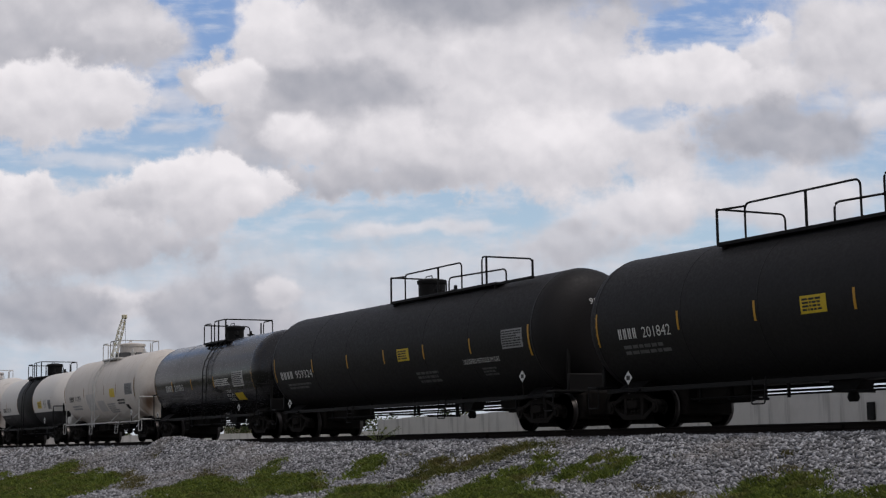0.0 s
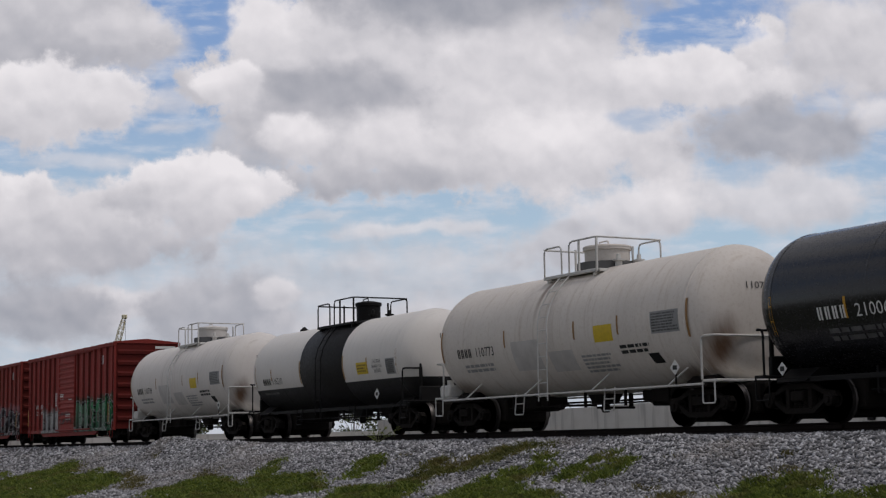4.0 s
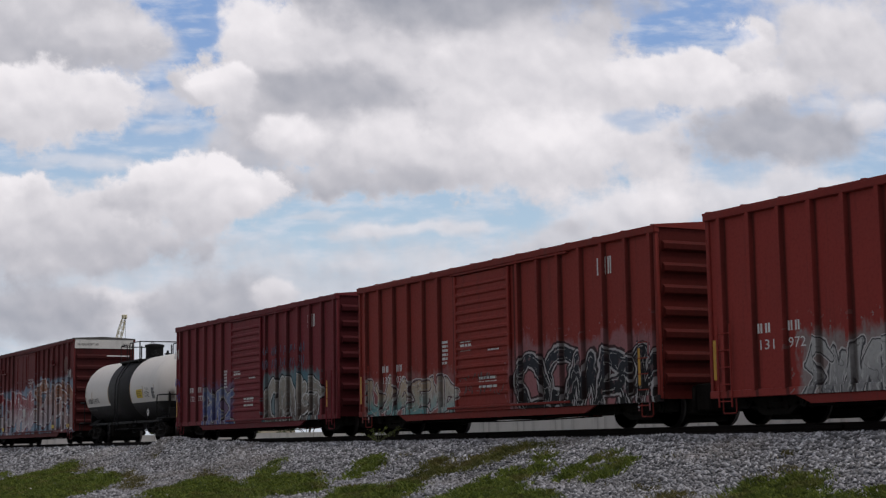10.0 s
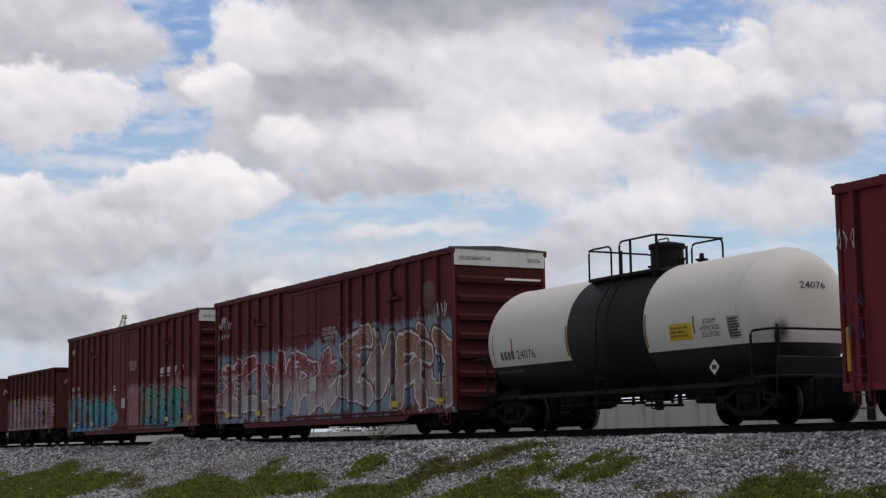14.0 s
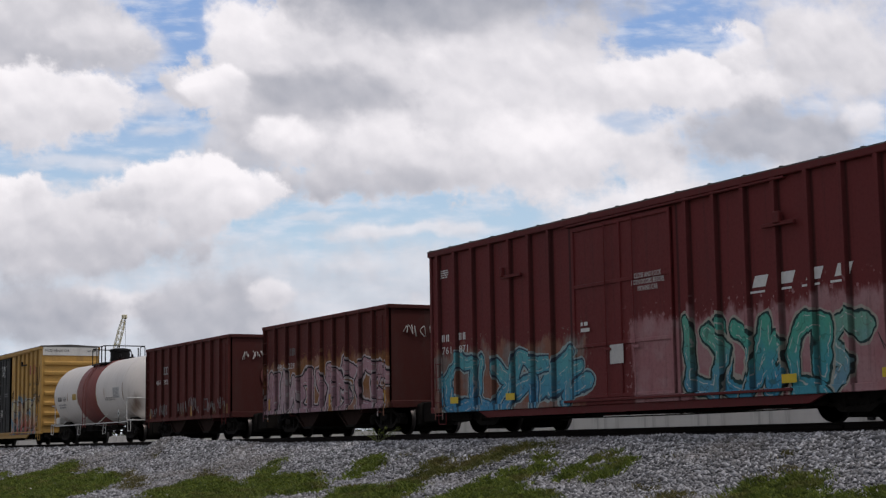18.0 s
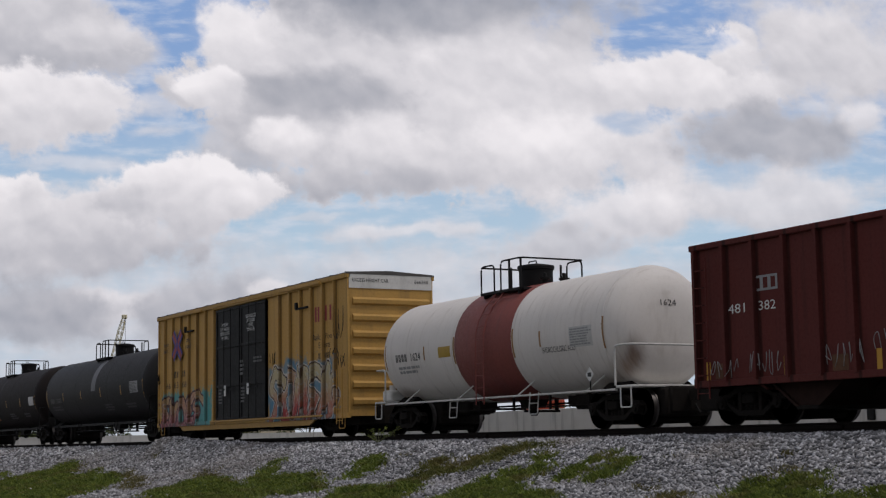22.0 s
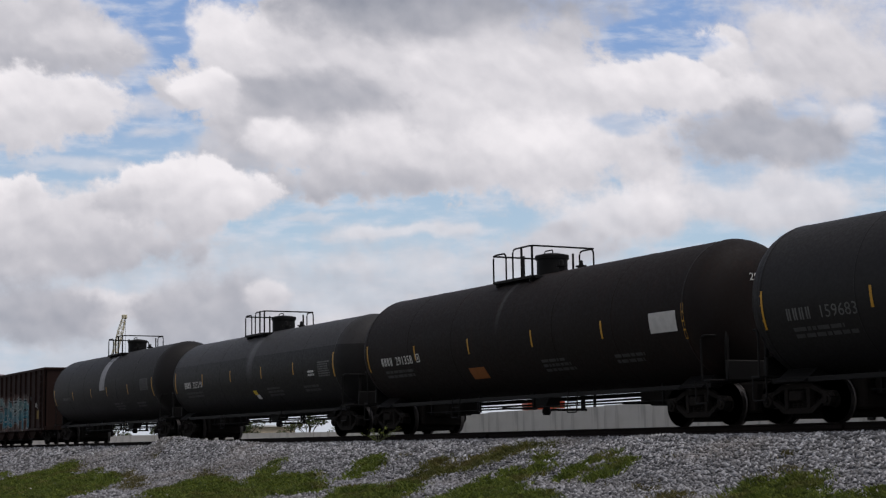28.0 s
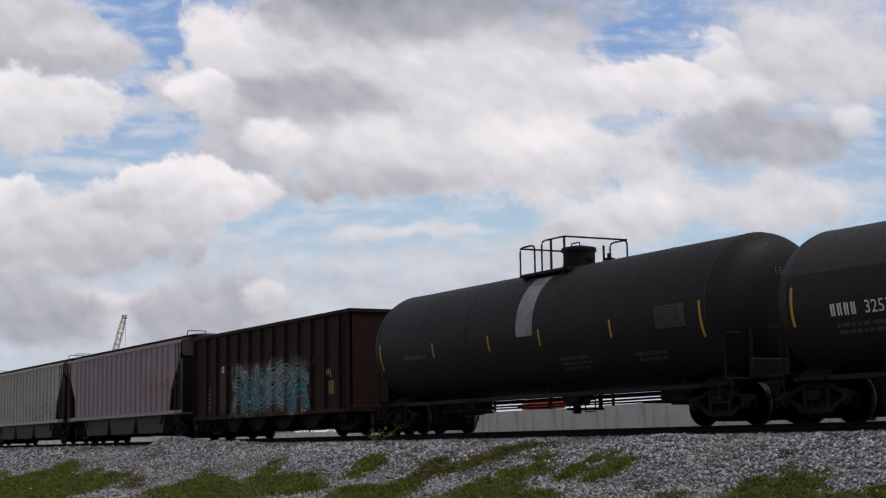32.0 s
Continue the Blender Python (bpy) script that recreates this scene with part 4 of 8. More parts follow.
def big_black_tanks():
    spec = [(-22.4, 4.12, BLACK, "201842", (-4.6, 1.3), 1.5, "big dull black tank car with white numbers"),
            (-42.3, 4.20, BLACK, "959324", (-0.65, 5.75), 0.2, "big dull black tank car with a long top platform"),
            (-286.45, 4.18, BLACK, "159683", (-1.25, 1.15), 0.2, "faded black tank car with worn pale numbers"),
            (-304.95, 4.20, RUSTBLACK, "291358", (-1.25, 1.15), 0.2, "rust-streaked black tank car with yellow stripes"),
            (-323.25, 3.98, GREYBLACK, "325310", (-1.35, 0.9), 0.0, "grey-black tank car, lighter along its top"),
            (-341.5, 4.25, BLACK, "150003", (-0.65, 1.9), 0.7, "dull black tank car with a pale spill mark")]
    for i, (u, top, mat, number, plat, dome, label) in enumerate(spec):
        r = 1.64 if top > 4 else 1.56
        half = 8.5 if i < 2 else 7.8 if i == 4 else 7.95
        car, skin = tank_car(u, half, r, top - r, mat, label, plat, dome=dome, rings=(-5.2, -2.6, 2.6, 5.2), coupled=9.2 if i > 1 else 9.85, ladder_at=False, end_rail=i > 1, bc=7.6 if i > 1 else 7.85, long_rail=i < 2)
        zc = top - r
        if i == 0:
            stripes(skin, (-5.3, -2.7, 0.22, 3.25), ends=(-8.45, 8.4))
        elif i == 1:
            stripes(skin, (-5.25, -2.55, 0.05, 2.6, 5.3), ends=(-8.45, 8.35))
        else:
            xs, ends = {2: ((-4.78, -1.63, 1.63, 4.78), (-7.9, 7.95)), 3: ((-4.77, -1.63, 1.63, 4.78), (-7.86, 7.95)),
                        4: ((-4.48, -1.47, 1.57, 4.45), (-7.64, 7.72)), 5: ((-4.47, -1.35, 1.19, 4.33), (-7.8, 7.75))}[i]
            stripes(skin, xs, ends=ends)
        faint = LETTER_DIM if i in (2, 5) else LETTER_WHITE
        if i == 1:
            skin.mark(-8.0, 1.98, 0.25, faint, 4, 1.1)
            skin.text(number, -6.75, 1.98, 0.26, faint, 1.4, "car_number")
            skin.bars(-7.6, -5.6, 1.62, 1.84, 2, LETTER_DIM, seed=i)
        elif i != 5:
            shift = {0: -0.4, 2: 0.0, 3: 0.22, 4: 0.65}[i]
            skin.mark(-7.2 + shift, 2.04, 0.24, faint, 4, 0.75)
            skin.text(number, -6.28 + shift, 2.04, 0.25, faint, 1.08, "car_number")
            skin.bars(-7.1 + shift, -5.2 + shift, 1.66, 1.92, 2, LETTER_DIM if i < 2 else LETTER_FAINT, seed=i)
        if i == 5:
            data_panel(skin, 6.1, 7.2, 2.2, 2.7, LETTER_FAINT, LETTER_BLACK, i)
            skin.bars(-6.3, -4.8, 2.1, 2.3, 1, LETTER_FAINT, seed=45)
        if i == 1:
            data_panel(skin, 7.0, 8.05, 2.15, 2.65, PANEL_GREY, LETTER_BLACK, i)
            skin.text("LIQUEFIED PETROLEUM GAS", 4.75, 1.86, 0.13, LETTER_WHITE, 1.95, "cargo_name")
        if i == 3:
            for x0, x1, z0, z1 in ((-4.74, -4.71, 2.06, 2.3), (-4.56, -4.53, 2.06, 2.3), (-4.74, -4.53, 2.06, 2.09), (-4.74, -4.53, 2.27, 2.3), (-4.66, -4.61, 2.13, 2.23)):
                skin.patch("stencil_box", x0, x1, z0, z1, LETTER_WHITE)
            skin.patch("white_panel", 6.7, 7.7, 2.1, 2.56, PANEL_LIGHT, "blank pale painted panel")
            skin.patch("orange_patch", -1.95, -1.1, 1.45, 1.75, plain("faded orange paint", (0.30, 0.10, 0.02), 0.6), "faded orange paint patch")
        if i == 2:
            skin.patch("spill_mark", 0.15, 0.85, zc - 0.1, zc + r * 0.93, plain("grey spill stain", (0.13, 0.13, 0.14), 0.5, 0, 0.8, 3), "pale stain run down from the manway")
            data_panel(skin, 6.1, 7.25, 2.15, 2.65, PANEL_GREY, LETTER_DIM, i)
        if i == 4:
            data_panel(skin, 6.46, 7.5, 1.92, 2.5, GREYBLACK, LETTER_DIM, i)
            skin.bars(5.65, 6.2, 2.0, 2.22, 2, LETTER_WHITE, seed=44)
            skin.patch("yellow_patch", 0.45, 0.78, 1.57, 1.72, SIGN_YELLOW, "small yellow and white patch", slant=-0.12)
            skin.patch("white_patch", 0.58, 0.9, 1.41, 1.57, LETTER_WHITE, slant=-0.12)
        if i in (0, 1):
            x = -1.3 if i == 0 else 0.95
            skin.patch("yellow_sign", x, x + 0.75, 2.14, 2.5, SIGN_YELLOW, "yellow instruction sign")
            skin.bars(x + 0.06, x + 0.7, 2.18, 2.46, 4, LETTER_BLACK, 0.010, 5)
            skin.bars(5.6, 6.4, 1.5, 1.74, 3, LETTER_DIM, seed=8)
        skin.bars(1.8, 3.2, 1.45, 1.8, 3, LETTER_DIM if i < 2 else LETTER_FAINT, seed=20 + i)
        if i != 1:
            skin.bars(5.0, 6.4, 1.5, 1.75, 2, LETTER_DIM if i < 2 else LETTER_FAINT, seed=30 + i)
        if i == 5:
            skin.patch("spill_mark", 0.1, 0.9, zc - 0.2, zc + r * 0.93, plain("pale spill stain", (0.27, 0.27, 0.28), 0.5, 0, 0.8, 3), "pale stain run down from the manway")
        # number on the head that faces forward
        skin.head_text(number, half, -0.35, zc + 0.62, 0.17, faint, 0.75)
        diamond(car, -7.4, 1.15, -1.5) if i < 2 else None
        diamond(car, half - 0.75, 1.4, -1.46) if i < 2 else None


big_black_tanks()


def small_tanks():
    # glossy black
    car, skin = tank_car(-58.75, 5.45, 1.50, 2.48, GLOSSBLACK, "glossy black tank car with white lettering", (-0.85, 1.95), dome=0.0, dome_r=0.36, coupled=6.75, ladder_at=0.9, rings=(-2.7, 2.6))
    stripes(skin, (-3.3, -1.0, 1.5), z=2.2, ends=(-5.45, 5.45))
    skin.mark(-4.1, 2.0, 0.25, LETTER_WHITE, 4, 0.85)
    skin.text("210061", -3.05, 2.0, 0.26, LETTER_WHITE, 1.05, "car_number")
    skin.bars(-3.9, -2.2, 1.55, 1.85, 2, LETTER_DIM, seed=3)
    skin.patch("data_panel", 3.5, 4.6, 1.95, 2.5, PANEL_LIGHT)
    skin.bars(3.54, 4.58, 1.98, 2.47, 7, LETTER_BLACK, 0.010, 4)
    skin.bars(1.6, 3.4, 2.02, 2.3, 4, LETTER_WHITE, seed=5)
    skin.text("SODIUM\nHYDROXIDE\nSOLUTION", 2.45, 1.74, 0.12, LETTER_WHITE, 0.75, "cargo_name")
    skin.patch("yellow_sign", 3.35, 4.15, 1.45, 1.72, SIGN_YELLOW, "faded yellow instruction sign")
    skin.bars(1.2, 2.2, 1.5, 1.7, 2, LETTER_DIM, seed=6)
    diamond(car, 4.15, 1.15, -1.45, 0.18)
    diamond(car, -5.2, 1.1, -1.45, 0.18)
    skin.head_text("210061", 5.45, -0.5, 3.05, 0.17, LETTER_WHITE, 0.85)
    # white and cream tanks with pale side rails
    for u, mat, number, label in ((-72.45, CREAM, "110773", "stained cream-white tank car with rusty streaks"), (-101.03, WHITE, "110798", "white tank car with grey scuffs and rust at its end")):
        car, skin = tank_car(u, 5.5, 1.60, 2.47, mat, label, (-1.1, 1.7), STEEL_WHITE, dome=0.35, dome_mat=mat, dome_r=0.58, dome_h=0.56, walk_rail=True, coupled=7.0, ladder_at=-0.15, rings=(-2.9, 2.9))
        stripes(skin, (-2.2, 1.1, 2.95), z=2.4, h=0.45, mat=plain("dull ochre tape", (0.30, 0.16, 0.05), 0.5), ends=(-5.6, 5.6))
        skin.mark(-4.75, 2.02, 0.24, LETTER_BLACK, 4, 0.8)
        skin.text(number, -3.8, 2.02, 0.25, LETTER_BLACK, 1.0, "car_number")
        skin.bars(-4.5, -2.9, 1.6, 1.85, 2, PANEL_GREY, seed=3)
        skin.patch("yellow_sign", 1.95, 2.72, 2.05, 2.45, SIGN_YELLOW, "yellow instruction sign")
        data_panel(skin, 4.25, 5.3, 2.1, 2.6, PANEL_GREY, LETTER_DIM, 9)
        skin.bars(1.2, 2.6, 1.35, 1.8, 5, PANEL_GREY, seed=11)
        skin.bars(2.9, 4.2, 1.7, 1.95, 2, LETTER_BLACK, seed=12)
        skin.patch("dark_label", 3.95, 4.35, 1.45, 1.68, STEEL_BLACK, slant=-0.3)
        for a, b, c, d in ((-1.9, -0.6, 1.55, 2.3), (-0.2, 0.9, 1.45, 1.95)):
            skin.patch("grey_scuff", a, b, c, d, plain("grey overpaint", (0.54, 0.515, 0.49), 0.6, 0, 0.3, 3), "patch of grey overpaint", 0.004)
        part("manway_base", Form().turned([(3.9, 0.78), (4.2, 0.78), (4.22, 0.6)], "z", (0.35, 0, 0), 24), plain("grey valve housing", (0.12, 0.12, 0.12), 0.7), car, "grey housing round the manway")
        diamond(car, 5.0, 1.3, -1.5, 0.22)
        part("control_box", Form().box(-6.5, -5.9, -1.2, -0.7, 1.0, 1.35, 0.05).tube([(-6.2, -1.0, 1.2), (-6.2, -1.0, 1.5)], 0.1), STEEL_WHITE, car)
        skin.head_text(number, 5.5, -0.5, 3.0, 0.16, LETTER_BLACK, 0.8)
    # white over black, black band
    for u, half, r, number, words, bandw, label in ((-86.8, 5.6, 1.47, "116210", "CHLORINE\nINHALATION\nHAZARD", (-1.55, 1.8), "white and black tank car with a wide black band"),
                                                    (-167.8, 5.1, 1.47, "24076", "SODIUM\nHYDROXIDE\nSOLUTION", (-1.45, 1.75), "white and black tank car, black belt and dark dome")):
        top = 3.81
        car, skin = tank_car(u, half, r, top - r, WHITE_OVER_BLACK, label, (-1.1, 2.1), dome=0.8, dome_r=0.4, dome_h=0.58, band=(*bandw, BLACK, "black painted belt"), coupled=6.95, ladder_at=0.2, rings=(-3.3, 3.3))
        stripes(skin, (-4.1, 3.6), z=2.2, h=0.4, mat=plain("dull ochre tape", (0.33, 0.18, 0.05), 0.5), ends=(-half + 0.02, bandw[0] - 0.05, bandw[1] + 0.06, half))
        dx, nx = (0.25, 0.4) if half > 5.5 else (0.1, 0.58)
        skin.mark(-5.3 + nx, 1.86, 0.22, LETTER_BLACK, 4, 0.72)
        skin.text(number, -4.5 + nx, 1.86, 0.23, LETTER_BLACK, 0.9, "car_number")
        skin.bars(-5.1, -3.4, 1.5, 1.62, 1, LETTER_DIM, seed=2)
        skin.patch("yellow_sign", 2.6 + dx, 3.4 + dx, 1.9, 2.27, SIGN_YELLOW, "yellow instruction sign")
        skin.bars(2.66 + dx, 3.34 + dx, 1.95, 2.22, 3, plain("sign ink", (0.25, 0.17, 0.02)), 0.010, 4)
        skin.text(words, 3.7 + dx, 2.2, 0.115, LETTER_BLACK, 0.68, "cargo_name")
        data_panel(skin, 4.65 + dx, 5.5 if half > 5.5 else 5.15, 1.82, 2.3, PANEL_GREY, LETTER_BLACK, 7)
        diamond(car, 4.2, 1.25, -1.4, 0.22)
        if half > 5.5:
            part("safety_valve", Form().turned([(top - 0.05, 0.14), (top + 0.06, 0.15), (top + 0.12, 0.08), (top + 0.17, 0.02)], "z", (-4.5, 0, 0), 16), STEEL_BLACK, car)
        skin.head_text(number, half, -0.4, 2.85, 0.15, LETTER_BLACK, 0.7)
    # white with a red band
    car, skin = tank_car(-249.5, 5.7, 1.55, 2.40, WHITE, "white tank car with a dull red belt, pale side rails", (-0.9, 1.6), STEEL_WHITE, dome=0.4, dome_mat=STEEL_BLACK, dome_r=0.47, dome_h=0.55, band=(-1.5, 1.55, BAND_RED, "dull red painted belt"), walk_rail=True, coupled=7.4, ladder_at=0.1, ladder_mat=BAND_RED, plat_gear=STEEL_BLACK, rings=(-3.4, 3.4))
    stripes(skin, (-3.3, 2.95), z=2.3, h=0.4, mat=plain("dull ochre tape", (0.30, 0.15, 0.04), 0.5), ends=(-5.75, -1.55, 1.62, 5.75))
    skin.mark(-5.1, 2.12, 0.22, LETTER_BLACK, 4, 0.75)
    skin.text("1624", -4.2, 2.12, 0.23, LETTER_BLACK, 0.65, "car_number")
    skin.bars(-5.0, -3.6, 1.75, 2.0, 2, PANEL_GREY, seed=3)
    skin.patch("yellow_sign", -2.45, -1.75, 2.12, 2.42, plain("faded sign paint", (0.40, 0.25, 0.02), 0.5), "yellow instruction sign")
    skin.text("HYDROCHLORIC ACID", 3.0, 1.93, 0.15, LETTER_BLACK, 1.5, "cargo_name")
    data_panel(skin, 4.3, 5.3, 2.0, 2.5, PANEL_LIGHT, PANEL_GREY, 5)
    diamond(car, 5.1, 1.3, -1.5, 0.22)
    skin.head_text("1624", 5.7, -0.4, 2.9, 0.15, LETTER_BLACK, 0.5)
    part("control_box", Form().box(-6.7, -6.1, -1.2, -0.7, 1.0, 1.35, 0.05).tube([(-6.4, -1.0, 1.2), (-6.4, -1.0, 1.5)], 0.1), STEEL_WHITE, car)


small_tanks()
# ---- box cars ----
def box_car(u, half, z0, z1, mat, label, posts, door, door_style="ribbed", white_end=False, trim=None, door_mat=None, bc_in=1.5, coupled=None, roof_mat=None, door_label="", bare=None, end_mat=None):
    car = new_car("box_car", u, label, "box car")
    coupled = coupled or half + 0.85
    trim = trim or mat
    bare = bare or trim
    w = 1.50
    d0, d1 = door
    for s in (-1, 1):
        for a, b in ((-half, d0), (d1, half)):
            part("side_wall", Form().box(a, b, *sorted((s * (w - 0.06), s * w)), z0, z1 - 0.03, 0.004), mat, car)
        part("door_header", Form().box(d0, d1, *sorted((s * (w - 0.06), s * w)), z1 - 0.30, z1 - 0.03, 0.004), mat, car)
        part("top_chord", Form().box(-half - 0.03, half + 0.03, *sorted((s * (w - 0.05), s * (w + 0.10))), z1 - 0.16, z1, 0.02), trim, car)
        part("side_sill", Form().box(-half, half, *sorted((s * (w - 0.06), s * (w + 0.07))), z0 - 0.06, z0 + 0.10, 0.012), mat, car)
        sill = [(-half + 2.6, z0 - 0.05), (half - 2.6, z0 - 0.05), (half - 3.1, z0 - 0.24), (-half + 3.1, z0 - 0.24)]
        part("sill_gusset", Form().prism(sill, s * (w - 0.05), s * (w + 0.02)), trim, car)
    for x in posts:
        for s in (-1, 1):
            poly = [(x - 0.075, s * w), (x - 0.055, s * (w + 0.095)), (x + 0.055, s * (w + 0.095)), (x + 0.075, s * w)]
            part("side_post", Form().prism(poly, z0 + 0.08, z1 - 0.14, "z"), mat if s < 0 else bare, car)
    for x in (-half + 0.05, half - 0.05):
        for s in (-1, 1):
            part("corner_post", Form().box(x - 0.06, x + 0.06, *sorted((s * (w - 0.05), s * (w + 0.05))), z0, z1 - 0.03, 0.02), trim, car)
    # doors
    dm = door_mat or mat
    end_finish = end_mat or bare
    for s in (-1, 1):
        y0, y1 = s * (w - 0.03), s * (w + 0.045)
        if door_style == "ribbed":
            dr = part("door", Form().box(d0, d1, *sorted((y0, y1)), z0 + 0.1, z1 - 0.24, 0.01), dm, car, door_label)
            rib = Form().prism([(-0.07, 0.0), (-0.03, -0.045), (0.03, -0.045), (0.07, 0.0)], d0 + 0.1, d1 - 0.1, "x")
            for k in range(13):
                z = z0 + 0.42 + k * (z1 - z0 - 0.95) / 12
                part("door_rib", Form().add([(v[0], s * (w + 0.045) - s * v[2], z + v[1]) for v in rib.v], rib.f), dm, dr)
            for x in (d0 + 0.05, d1 - 0.05):
                part("door_edge", Form().box(x - 0.05, x + 0.05, *sorted((s * w, s * (w + 0.10))), z0 + 0.1, z1 - 0.24, 0.015), dm, dr)
        else:
            leaves = 2 if door_style == "double" else 1
            lw = (d1 - d0) / leaves
            for k in range(leaves):
                a, b = d0 + k * lw + 0.02, d0 + (k + 1) * lw - 0.02
                dr = part("door", Form().box(a, b, *sorted((y0, y1)), z0 + 0.08, z1 - 0.24, 0.01), dm, car, door_label)
                fr = Form()
                for x in (a + 0.05, (a + b) / 2 if leaves == 1 else b - 0.05, b - 0.05):
                    fr.box(x - 0.05, x + 0.05, *sorted((s * w, s * (w + 0.085))), z0 + 0.1, z1 - 0.26, 0.012)
                for z in (z0 + 0.14, z0 + (z1 - z0) * 0.30, z0 + (z1 - z0) * 0.62, z1 - 0.32):
                    fr.box(a, b, *sorted((s * w, s * (w + 0.08))), z - 0.045, z + 0.045, 0.012)
                part("door_frame", fr, dm, dr)
                for x in (a + lw * 0.36, a + lw * 0.64):
                    part("lock_rod", Form().tube([(x, s * (w + 0.11), z0 + 0.12), (x, s * (w + 0.11), z1 - 0.3)], 0.018, 6), dm, dr)
                    part("lock_handle", Form().box(x - 0.03, x + 0.22, *sorted((s * (w + 0.12), s * (w + 0.15))), z0 + 1.2, z0 + 1.26, 0.008), dm, dr)
        part("door_track", Form().box(d0 - 0.4, d1 + (d1 - d0) * 0.95, *sorted((s * w, s * (w + 0.13))), z0 + 0.02, z0 + 0.08, 0.01), trim, car)
        part("door_track", Form().box(d0 - 0.2, d1 + (d1 - d0) * 0.95, *sorted((s * w, s * (w + 0.11))), z1 - 0.22, z1 - 0.17, 0.01), trim, car)
    # ends with pressed ribs
    for s in (-1, 1):
        x0, x1 = sorted((s * (half - 0.06), s * half))
        peak = z1 + (0.10 if white_end else 0.15)
        end = part("end_wall", Form().prism([(-w, z0), (w, z0), (w, z1 - 0.02), (0, peak - 0.03), (-w, z1 - 0.02)], x0, x1, "x"), end_finish, car)
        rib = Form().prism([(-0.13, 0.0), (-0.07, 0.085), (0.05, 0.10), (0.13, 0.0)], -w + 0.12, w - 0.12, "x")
        rib = Form().add([(b, y, a) for y, a, b in rib.v], rib.f).mesh("end_rib", end_finish)
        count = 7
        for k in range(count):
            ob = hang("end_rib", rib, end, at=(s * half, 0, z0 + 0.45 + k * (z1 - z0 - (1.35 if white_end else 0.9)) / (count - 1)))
            if s < 0:
                ob.rotation_euler = (0, 0, math.pi)
        if white_end:
            part("end_panel", Form().prism([(-w, z1 - 0.48), (w, z1 - 0.48), (w, z1 - 0.02), (0, peak - 0.03), (-w, z1 - 0.02)], s * (half + 0.004), s * (half + 0.03), "x"), PALE_END, end, "white painted top panel")
        ladder_f = [(s * (half - 0.55), -w - 0.1)]
        for x, y in ladder_f:
            ladder(car, "side_ladder", x, y, z0 - 0.25, z0 + 1.5, mat, 0.42, 0.36)
        part("stirrup_step", Form().tube(bent([(s * (half - 0.35), -w, z0), (s * (half - 0.35), -w, z0 - 0.38), (s * (half - 0.78), -w, z0 - 0.38), (s * (half - 0.78), -w, z0)], 0.05), 0.018, 6), trim, car)
    rm = roof_mat or trim
    ridge = z1 + (0.09 if white_end else 0.16)
    part("roof", Form().prism([(-w - 0.09, z1 - 0.03), (w + 0.09, z1 - 0.03), (w + 0.09, z1 + 0.02), (0, ridge), (-w - 0.09, z1 + 0.02)], -half - 0.04, half + 0.04, "x"), rm, car)
    seam = Form().prism([(-w - 0.08, z1 + 0.022), (0, ridge + 0.004), (w + 0.08, z1 + 0.022), (w + 0.08, z1 + 0.042), (0, ridge + 0.028), (-w - 0.08, z1 + 0.042)], -0.04, 0.04, "x").mesh("roof_seam", rm)
    k = int(2 * half / 1.15)
    for i in range(k + 1):
        hang("roof_seam", seam, car, at=(-half + 0.1 + i * (2 * half - 0.2) / k, 0, 0))
    part("floor", Form().box(-half + 0.07, half - 0.07, -w + 0.07, w - 0.07, z0 + 0.1, z0 + 0.22), STEEL_DARK, car)
    part("centre_sill", Form().box(-coupled + 0.8, coupled - 0.8, -0.22, 0.22, 0.62, z0 + 0.12, 0.02), STEEL_DARK, car)
    cross = Form().prism([(-w, z0 + 0.05), (w, z0 + 0.05), (0.3, 0.56), (-0.3, 0.56)], -0.06, 0.06, "x").mesh("crossbearer", STEEL_DARK)
    for x in (-3.0, -1.2, 1.2, 3.0):
        hang("crossbearer", cross, car, at=(x, 0, 0))
    part("brake_reservoir", Form().turned([(-0.5, 0.12), (-0.42, 0.2), (0.42, 0.2), (0.5, 0.12)], "x", (0.2, -0.75, 0.52), 16), STEEL_DARK, car)
    part("brake_rod", Form().tube([(-half + 2.8, -0.5, 0.42), (-1.0, -0.6, 0.36), (half - 3.2, -0.5, 0.44)], 0.02, 6), STEEL_DARK, car)
    for k, (a, b, sag) in enumerate(((-half + 3.4, -0.6, 0.10), (-0.4, half - 3.6, 0.07), (-half + 3.8, half - 4.2, 0.03))):
        y = (-1.1, -1.0, -0.25)[k]
        part("air_pipe", Form().tube([(a + (b - a) * q / 8, y, 0.42 - 0.05 * k - sag * math.sin(math.pi * q / 8)) for q in range(9)], 0.016, 5), STEEL_DARK, car)
    bracket = Form().box(-0.03, 0.03, -0.04, 0.04, 0.30, z0, 0.006).mesh("pipe_bracket", STEEL_DARK)
    for x, y in ((-half + 3.4, -1.1), (-2.2, -1.1), (-0.5, -1.05), (1.6, -1.0), (half - 3.6, -1.0)):
        hang("pipe_bracket", bracket, car, at=(x, y, 0))
    part("slack_lever", Form().prism([(0.9, 0.30), (1.5, 0.34), (1.6, z0), (1.2, z0)], -0.62, -0.56).tube([(-1.8, -0.6, 0.36), (1.0, -0.6, 0.33)], 0.03, 6), STEEL_DARK, car)
